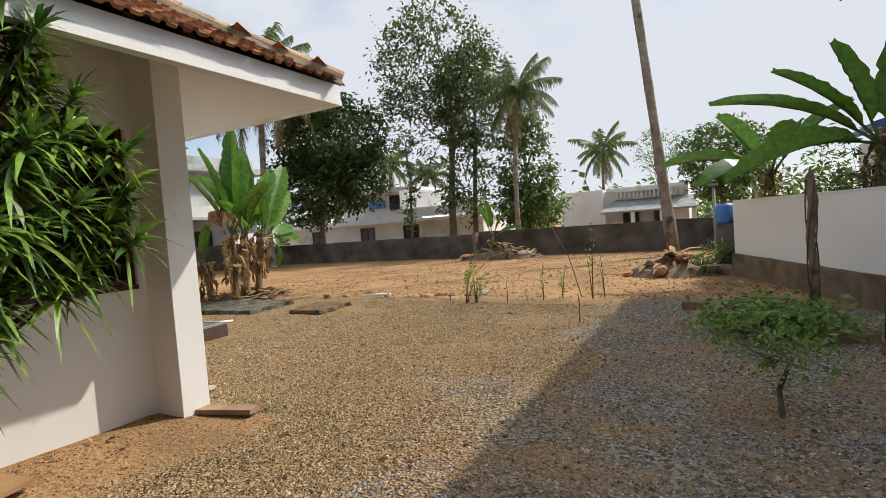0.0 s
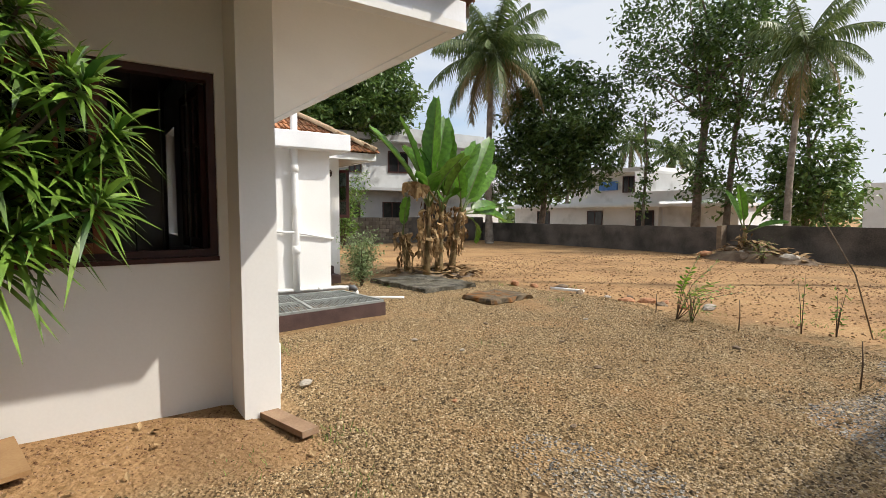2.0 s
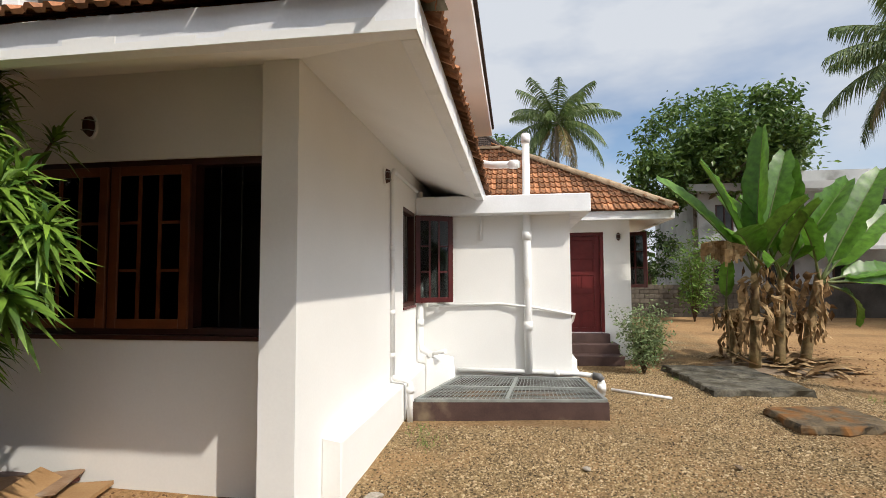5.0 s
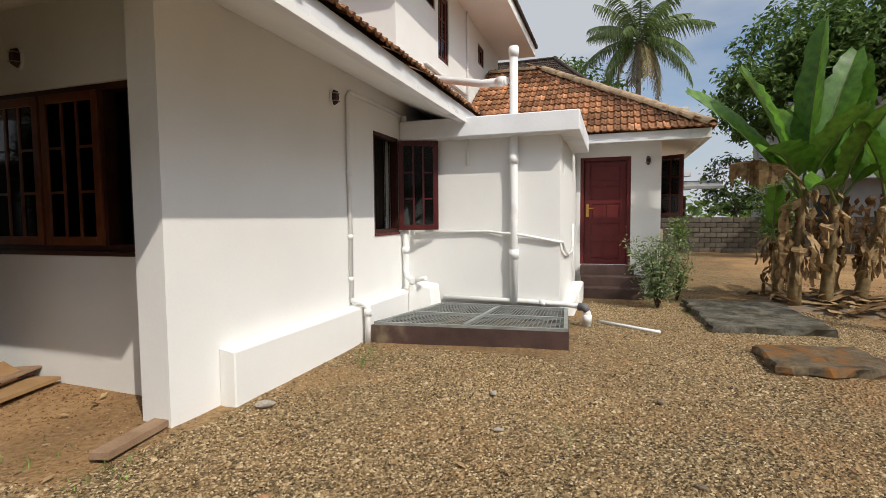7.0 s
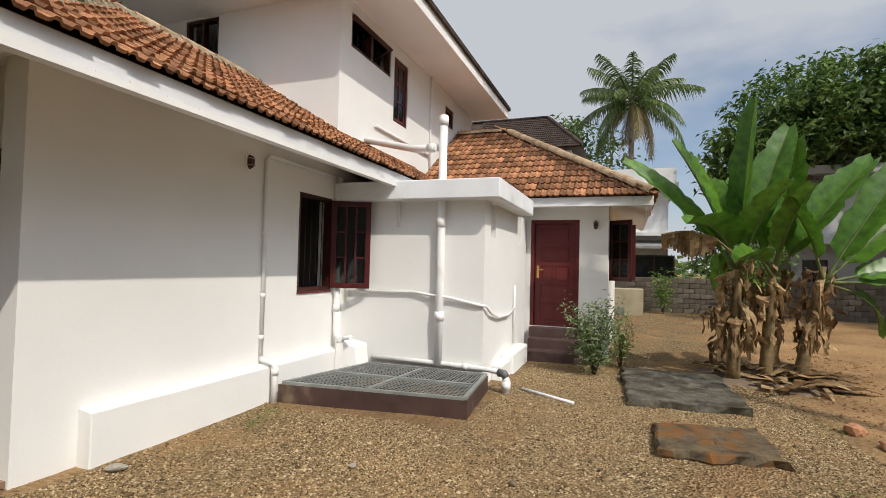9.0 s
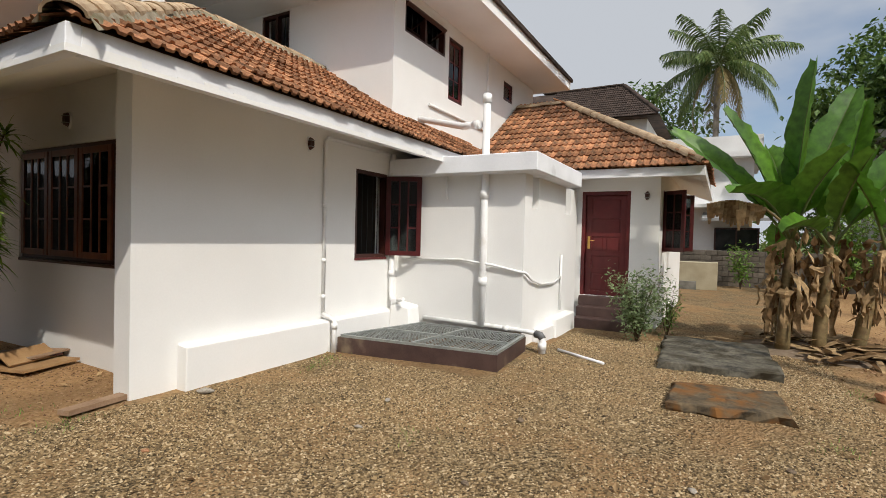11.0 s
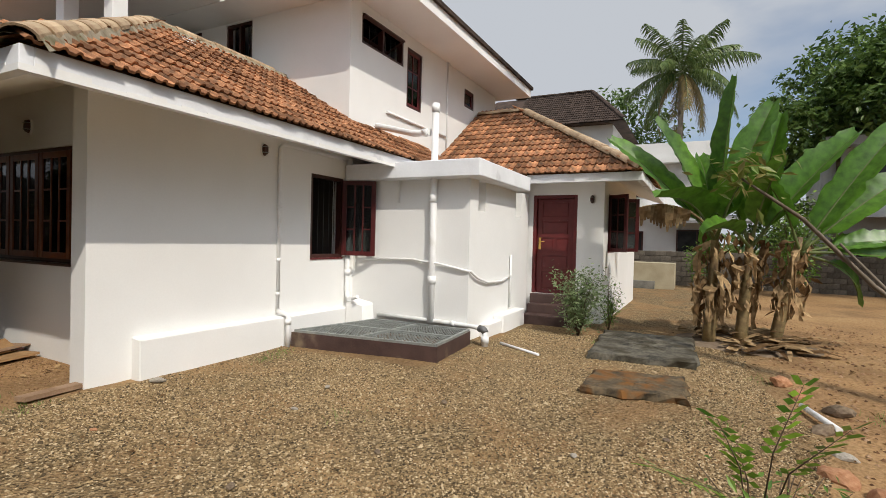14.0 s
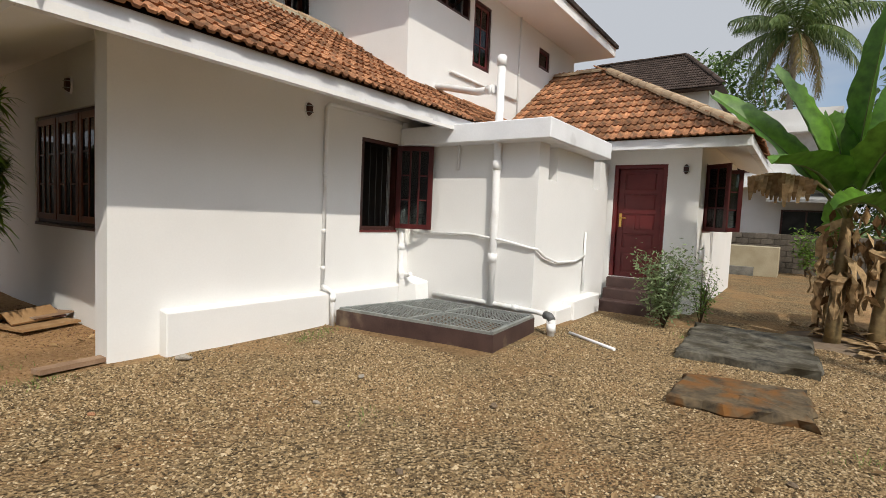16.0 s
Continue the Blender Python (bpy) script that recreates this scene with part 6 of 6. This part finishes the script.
tube(bm, [(0, 0, 0), (0, 0, 0.08), (0, 0, 0.3), (0, 0, 0.34), (0, 0, 0.6), (0, 0, 0.64), (0, 0, 0.95), (0, 0, 1.15)], [0.55, 0.56, 0.56, 0.53, 0.56, 0.53, 0.56, 0.2], 18)
part("tank_body", bm, BLACK_TANK, tank)

# low white house at the right of the back wall
h = thing("low_house", (0, 0, 0), "single-storey white house with a tiled porch", "house", "neighbouring houses")
slab_part(h, "wall", (-9.8, 41.8, -0.3), (-1.2, 50, 3.3), FAR_WHITE)
slab_part(h, "parapet", (-7.0, 41.5, 3.3), (-1.2, 49.9, 3.5), FAR_WHITE)
slab_part(h, "block", (-10.4, 41.0, -0.3), (-7.2, 49, 3.45), FAR_WHITE)
bm = bmesh.new()
prism(bm, [(-7.2, 39.6, 1.55), (-0.6, 39.6, 1.55), (-0.9, 41.78, 2.4), (-6.4, 41.78, 2.4)], [(-7.2, 39.6, 1.68), (-0.6, 39.6, 1.68), (-0.9, 41.78, 2.55), (-6.4, 41.78, 2.55)])
part("porch_roof", bm, SHEET_ROOF, h, "grey tiled porch roof")
for i in range(16):
    bm = bmesh.new()
    x = -6.2 + i * 0.3
    tube(bm, [(x, 41.4, 2.62), (x, 41.4, 2.8), (x, 41.4, 3.0), (x, 41.4, 3.14)], [0.06, 0.1, 0.05, 0.07], 6)
    part("baluster", bm, FAR_WHITE, h)
slab_part(h, "balustrade_rail", (-6.5, 41.3, 3.14), (-1.4, 41.5, 3.28), FAR_WHITE)
for x in (-7.0, -4.9, -2.9, -0.8):
    slab_part(h, "porch_post", (x - 0.14, 39.7, -0.2), (x + 0.14, 40.0, 1.55), FAR_WHITE)
for x in (-5.9, -3.6):
    far_window(h, (x, 41.78, 0.3), 1.2, 1.3, "y")

# tall neighbouring house behind the white wall, which shades the gravel
PURPLE = surface("purple_trim", (0.11, 0.03, 0.12), (0.15, 0.05, 0.16), 4, 0.5, 0.05)
h = thing("tall_house", (0, 0, 0), "tall white house with purple window trim", "house", "neighbouring houses")
slab_part(h, "wall", (3.75, -12, -0.3), (12, 13.2, 7.0), FAR_WHITE)
slab_part(h, "roof", (3.05, -12.5, 7.0), (12.5, 15.1, 7.2), FAR_WHITE)
slab_part(h, "sunshade", (3.1, 11.6, 5.75), (12, 13.9, 5.95), FAR_WHITE, "white slab with purple edge")
slab_part(h, "sunshade_edge", (3.06, 11.6, 5.73), (3.1, 13.94, 5.97), PURPLE)
far_window(h, (3.73, 11.6, 4.3), 1.3, 1.4, "x", PURPLE)
bm = bmesh.new()
prism(bm, [(3.3, 12.8, 2.85), (3.3, 16.0, 2.85), (4.6, 16.0, 3.25), (4.6, 12.8, 3.25)], [(3.3, 12.8, 2.95), (3.3, 16.0, 2.95), (4.6, 16.0, 3.35), (4.6, 12.8, 3.35)])
part("awning", bm, TARP, h, "faded blue sheet awning")
slab_part(h, "porch_room", (4.0, 13.2, -0.3), (9, 17.5, 2.9), FAR_WHITE)
banana("large torn banana plant behind the white wall", (2.95, 10.7, 0), 2.6, (0.0, 0.0), [
    (195, 32, 2.3, 0.6, 0.45, 8, -30), (180, 72, 1.5, 0.55, 0.1, 10, -50), (10, 78, 1.6, 0.6, 0.1, 10, 60), (215, 8, 2.1, 0.62, 0.6, 10, -35), (290, 15, 2.0, 0.62, 0.5, 10, 0),
    (20, 40, 1.9, 0.6, 0.35, 10, 40), (340, 25, 1.8, 0.6, 0.5, 10, 30), (190, 50, 1.7, 0.5, 0.3, 10, -40), (350, 60, 1.7, 0.58, 0.25, 10, 50)], 141, 8)
banana("banana plant leaning over the white wall", (1.65, 12.6, 0), 2.3, (-0.1, -0.2), [
    (200, 30, 1.7, 0.6, 0.6, 10, -30), (240, 20, 1.7, 0.6, 0.7, 10, -20), (170, 60, 1.4, 0.5, 0.3, 10, -50), (330, 50, 1.5, 0.55, 0.4, 10, 40), (280, 40, 1.5, 0.6, 0.5, 10, 0)], 142, 8)
shrub("garden_shrub", "yellow-green garden shrub behind the white wall", (2.2, 12.4, 0), 2.9, 0.8, 12, 900, 0.16, LEAF_LIGHT, 143, group="garden shrubs")
shrub("garden_shrub", "dark leafy shrub behind the white wall", (2.7, 10.2, 0), 2.5, 0.7, 10, 700, 0.16, LEAF_MID, 144, group="garden shrubs")
shrub("garden_shrub", "dark leafy shrub behind the white wall", (3.1, 11.6, 0), 2.6, 0.8, 10, 700, 0.16, LEAF_MID, 145, group="garden shrubs")
drum = thing("blue_drum", (0.74, 15.6, 0), "blue plastic drum on a stand beyond the wall", "drum")
bm = bmesh.new()
tube(bm, [(0, 0, 1.05), (0, 0, 1.1), (0, 0, 1.5), (0, 0, 1.58)], [0.2, 0.22, 0.22, 0.18], 14)
part("drum_body", bm, TARP, drum)
slab_part(drum, "stand", (-0.2, -0.2, -0.1), (0.2, 0.2, 1.05), CONCRETE)
pole = thing("lamp_pole", (0.5, 16.0, 0), "thin grey pole with a small shade", "pole")
bm = bmesh.new()
tube(bm, [(0, 0, -0.1), (0, 0, 2.1)], 0.04, 8)
part("pole_shaft", bm, METAL, pole)
slab_part(pole, "shade", (-0.12, -0.35, 2.1), (0.12, 0.1, 2.16), METAL)
# ---- small litter and gravel ----


def gravel_at(x, y):
    """Where gravel lies: the strip round the house, thinning out at its edges."""
    edge = 9.0 + 0.2 * math.sin(x * 0.9) + 0.3 * min(1.0, max(0.0, (-4.0 - x) / 2))
    if y > edge or (x < -2.95 + 0.15 * math.sin(y * 3) and y < 3.05):
        return False
    if PY < y < PY + 0.17 and x < PX:
        return False
    if y < BY + 0.3 and x < -6.2 and y > PY:
        return x > -6.25
    if x < -10.3 and y < 6.8:
        return False
    return True


def pebbles(name, count, area, size, material, label, seed, test):
    r = np.random.RandomState(seed)
    base = np.array([(1, 0, 0), (-1, 0, 0), (0, 1, 0), (0, -1, 0), (0, 0, 1), (0, 0, -1)], float)
    tri = np.array([(0, 2, 4), (2, 1, 4), (1, 3, 4), (3, 0, 4), (2, 0, 5), (1, 2, 5), (3, 1, 5), (0, 3, 5)])
    pts = []
    while len(pts) < count:
        x, y = r.uniform(area[0], area[1]), r.uniform(area[2], area[3])
        if test(x, y) and noise.noise((x * 0.7, y * 0.7, 2.0)) > r.uniform(-0.65, 0.42):
            pts.append((x, y, ground_height(x, y)))
    pts = np.array(pts)
    n = len(pts)
    s = size * r.uniform(0.55, 1.5, (n, 1, 1)) * np.stack([np.ones(n), r.uniform(.6, 1, n), r.uniform(.4, .75, n)], 1)[:, None, :]
    v = base[None] * s * r.uniform(0.7, 1.25, (n, 6, 1))
    a = r.uniform(0, 6.2832, n)
    c, d = np.cos(a)[:, None], np.sin(a)[:, None]
    v = np.stack([v[..., 0] * c - v[..., 1] * d, v[..., 0] * d + v[..., 1] * c, v[..., 2] + v[..., 0] * r.uniform(-.4, .4, (n, 1))], -1)
    v += pts[:, None, :] + np.array([0, 0, size * 0.12])
    f = (tri[None] + (np.arange(n) * 6)[:, None, None]).reshape(-1, 3)
    me = bpy.data.meshes.new(name)
    me.from_pydata(v.reshape(-1, 3), [], f)
    me.materials.append(material)
    return tagged(new(name, me), label, "gravel", kind="stuff")


def island_surface(name, stops, rough=0.9):
    m = bpy.data.materials.new(name)
    m.use_nodes = True
    n, l = m.node_tree.nodes, m.node_tree.links
    b = n["Principled BSDF"]
    b.inputs["Roughness"].default_value, b.inputs["Specular IOR Level"].default_value = rough, 0.25
    gi, r = n.new("ShaderNodeNewGeometry"), n.new("ShaderNodeValToRGB")
    e = r.color_ramp.elements
    e[0].position, e[0].color = stops[0][0], (*stops[0][1], 1)
    e[1].position, e[1].color = stops[-1][0], (*stops[-1][1], 1)
    for p, c in stops[1:-1]:
        x = e.new(p)
        x.color = (*c, 1)
    l.new(gi.outputs["Random Per Island"], r.inputs["Fac"])
    l.new(r.outputs["Color"], b.inputs["Base Color"])
    return m


GRAVEL = island_surface("crushed_stone", [(0.0, (0.05, 0.036, 0.021)), (0.35, (0.205, 0.14, 0.07)), (0.75, (0.355, 0.25, 0.128)), (1.0, (0.55, 0.43, 0.27))])
LITTER = island_surface("soil_crumbs", [(0.0, (0.09, 0.045, 0.022)), (0.5, (0.24, 0.13, 0.065)), (1.0, (0.38, 0.25, 0.15))])
# grey stone, its tone also set to the gravel in the house shadow
GREY_GRAVEL = island_surface("grey_crushed_stone", [(0.0, (0.05, 0.047, 0.043)), (0.35, (0.165, 0.153, 0.135)), (0.75, (0.3, 0.282, 0.25)), (1.0, (0.5, 0.47, 0.42))])


def grey_at(x, y):
    """Clean grey stone lies thick on the side away from the house, partly as the house shadow's grey tone, and in
    patches elsewhere.
    """
    return gravel_at(x, y) and x + 1.2 + 1.3 * noise.noise((x * 0.6, y * 0.6, 9.0)) > 0


pebbles("gravel", 135000, (-9.9, 2.0, -0.4, 9.9), 0.0104, GRAVEL, "loose crushed brown gravel", 1, lambda x, y: gravel_at(x, y) and not grey_at(x, y))
pebbles("grey_gravel", 44000, (-4.0, 2.6, -0.6, 9.6), 0.0106, GREY_GRAVEL, "loose crushed grey gravel", 5, grey_at)
pebbles("coarse_gravel", 3500, (-10.5, 2.2, -0.4, 9.9), 0.02, GRAVEL, "larger stones among the gravel", 2, gravel_at)
pebbles("soil_crumbs", 2200, (-4.0, -2.6, -0.6, 3.0), 0.01, LITTER, "crumbs of red soil by the wall", 3, lambda x, y: not gravel_at(x, y))
pebbles("yard_crumbs", 9000, (-14, 2.0, 9.4, 20), 0.022, LITTER, "crumbs of earth and leaf litter in the yard", 4, lambda x, y: True)

rand = random.Random(150)
v, f = leaf_soup(rand, [Vector((x, y, ground_height(x, y) + 0.012)) for x, y in ((rand.uniform(-12, 1.5), rand.uniform(-0.3, 21) if rand.random() < 0.4 else rand.uniform(9, 21)) for _ in range(4200)) if not (x < -4 and y < 6.8)], 0.07, 2.0, 0.0)
tagged(new("fallen_leaves", flat_mesh("fallen_leaves", v, f, LEAF_DRY)), "scattered dry fallen leaves on the ground", "leaves", kind="stuff")
v, f = [], []
for cx, cy, n in ((-3.1, 3.15, 60), (-2.4, 3.0, 40), (-5.6, 3.5, 90), (-3.0, 2.55, 30), (-6.0, 8.7, 50), (-4.4, 5.6, 25), (-8.0, 9.2, 60), (-1.7, 10.1, 90), (-2.6, 10.0, 60), (-3.9, 9.6, 80), (-6.0, 3.35, 60), (-9.3, 7.0, 40), (-6.9, 10.1, 50)):
    for _ in range(n):
        x, y = cx + rand.gauss(0, .13), cy + rand.gauss(0, .1)
        a, h = rand.uniform(0, 6.28), rand.uniform(.02, .07)
        q = len(v)
        z = ground_height(x, y)
        v += [(x, y, z), (x + 0.006 * math.cos(a + 1.57), y + 0.006 * math.sin(a + 1.57), z), (x + h * math.cos(a) * .8, y + h * math.sin(a) * .8, z + h)]
        f.append((q, q + 1, q + 2))
tagged(new("grass_tufts", flat_mesh("grass_tufts", v, f, LEAF_LIGHT)), "small tufts of green weeds in the gravel", "grass", kind="stuff")

# ---- roof tiles, piece by piece ----
k = 1 / math.cos(math.atan(PITCH))
north_a = thing("roof_tiles_north", (0, 0, 0), "weathered terracotta interlocking tiles on the lean-to roof", "roof", kind="structure")
# courses run along the eave; cut at the hip


def lay_face(roof, corner, along, up, length, height, cut0, cut1, me=TILE_ME):
    """Tiles from corner along the eave; cut0 and cut1 bound a course at height v."""
    lay_tiles(roof, corner, along, up, length, height, lambda u, v: cut0(v) < u < cut1(v), me)


lay_face(north_a, (EX, EY, EZ + 0.012), (-1, 0, 0), (0, -1, PITCH), 5.5, TOP_A * k, lambda v: v / k + 0.02, lambda v: 5.46)
lay_face(north_a, (UX, EY, EZ + 0.012), (-1, 0, 0), (0, -1, PITCH), 2.7, 1.1 * k, lambda v: 0, lambda v: 2.65)
east_a = thing("roof_tiles_east", (0, 0, 0), "weathered terracotta interlocking tiles on the front slope", "roof", kind="structure")
lay_face(east_a, (EX, EY - 6.0, EZ + 0.012), (0, 1, 0), (-1, 0, PITCH), 6.0, TOP_A * k, lambda v: 0, lambda v: 6.0 - v / k - 0.02)
lay_ridge(east_a, (EX, EY, EZ + 0.02), (EX - TOP_A, EY - TOP_A, za + 0.02))
MORTAR = surface("old_mortar", (0.2, 0.165, 0.11), (0.38, 0.33, 0.25), 6, 0.95, 0.6, 30, (0.13, 0.125, 0.06), 0.25, spec=0.1)
for roof, foot, head in ((east_a, Vector((EX, EY, EZ + 0.02)), Vector((EX - TOP_A, EY - TOP_A, za + 0.02))), (east_a, Vector((EX - TOP_A, EY - TOP_A, za)), Vector((UX, EY - TOP_A, za)))):
    bm = bmesh.new()
    d = (head - foot).normalized()
    side = d.cross(Vector((0, 0, 1))).normalized()
    rows, steps = [], 60
    for i in range(steps + 1):
        c = foot.lerp(head, i / steps)
        w = 0.19 + 0.035 * noise.noise((i * 0.35, 2.0, 0.0)), 0.19 + 0.035 * noise.noise((i * 0.35, 7.0, 0.0))
        rows.append([bm.verts.new(c - side * w[0] + Vector((0, 0, -0.05))), bm.verts.new(c - side * 0.13 + Vector((0, 0, 0.055))), bm.verts.new(c + side * 0.13 + Vector((0, 0, 0.055))), bm.verts.new(c + side * w[1] + Vector((0, 0, -0.05)))])
    for a, b in zip(rows, rows[1:]):
        for i in range(3):
            bm.faces.new((a[i], a[i + 1], b[i + 1], b[i]))
    part("mortar", bm, MORTAR, roof, "mossy mortar bedding under the ridge tiles")
rand = random.Random(171)
bm = bmesh.new()
for k in range(9):
    u, v = 3.05 + rand.uniform(-0.22, 0.22), 2.5 + rand.uniform(-0.13, 0.13)
    c = Vector((EX - u, EY - v, EZ + v * PITCH + 0.075))
    ring = []
    for q in range(7):
        a, w = 0.9 * q, rand.uniform(0.05, 0.1)
        ring.append(c + Vector((math.cos(a) * w * 1.5, math.sin(a) * w, -math.sin(a) * w * PITCH)))
    prism(bm, [p - Vector((0, 0, 0.03)) for p in ring], ring)
part("mortar_splash", bm, FAR_WHITE, north_a, "white mortar splashed on the tiles")
lay_ridge(north_a, (EX - TOP_A, EY - TOP_A, za), (UX, EY - TOP_A, za), gauge=0.33)
kit = thing("roof_tiles_kitchen", (0, 0, 0), "orange-brown clay tiles on the kitchen roof", "roof", kind="structure")
ue = Vector((RX - FX, 0, RZ - FZ))
he = ue.length
run = (FY - RY)
lay_face(kit, (FX, 2.85, FZ + 0.012), (0, 1, 0), tuple(ue), FY - 2.85, he, lambda v: 0, lambda v: FY - 2.85 - run * v / he)
un = Vector((0, RY - FY, RZ - FZ))
hn = un.length
lay_face(kit, (FX, FY, FZ + 0.012), (-1, 0, 0), tuple(un), 4.0, hn, lambda v: (FX - RX) * v / hn, lambda v: 4.0)
lay_ridge(kit, (FX, FY, FZ + 0.02), (RX, RY, RZ + 0.02))
lay_ridge(kit, (RX, RY, RZ), (RX, 2.85, RZ))

# blackened tiles on the back house
ub = Vector((-30.2 + 26.9, 0, 10.2 - 7.72))
hb = ub.length
lay_face(back_roof, (-26.9, -1.0, 7.74), (0, 1, 0), tuple(ub), 5.95, hb, lambda v: 0, lambda v: 5.95 - 2.25 * v / hb, OLD_ME)
lay_ridge(back_roof, (-26.9, 4.95, 7.76), (-30.2, 2.7, 10.24), OLD_RIDGE_ME)
lay_ridge(back_roof, (-30.2, 2.7, 10.22), (-30.2, -2.0, 10.22), OLD_RIDGE_ME)

# ---- west boundary wall, block by block ----
bm = bmesh.new()
box(bm, 0, 0.006, 0.006, 0.045, 0.394, 0.194)
BLOCK_ME = mesh("block", bm, BLOCK, 0.01)
for j in range(8):
    for i in range(30):
        y = 4.2 + i * 0.4 + (0.2 if j % 2 else 0)
        z = -0.22 + j * 0.2
        if z + 0.2 < 1.4:
            piece("block", BLOCK_ME, pose(-23.53 + rng.uniform(-0.012, 0.012), y, z, rng.uniform(-1, 1), 0, rng.uniform(-1, 1)), wall_c)
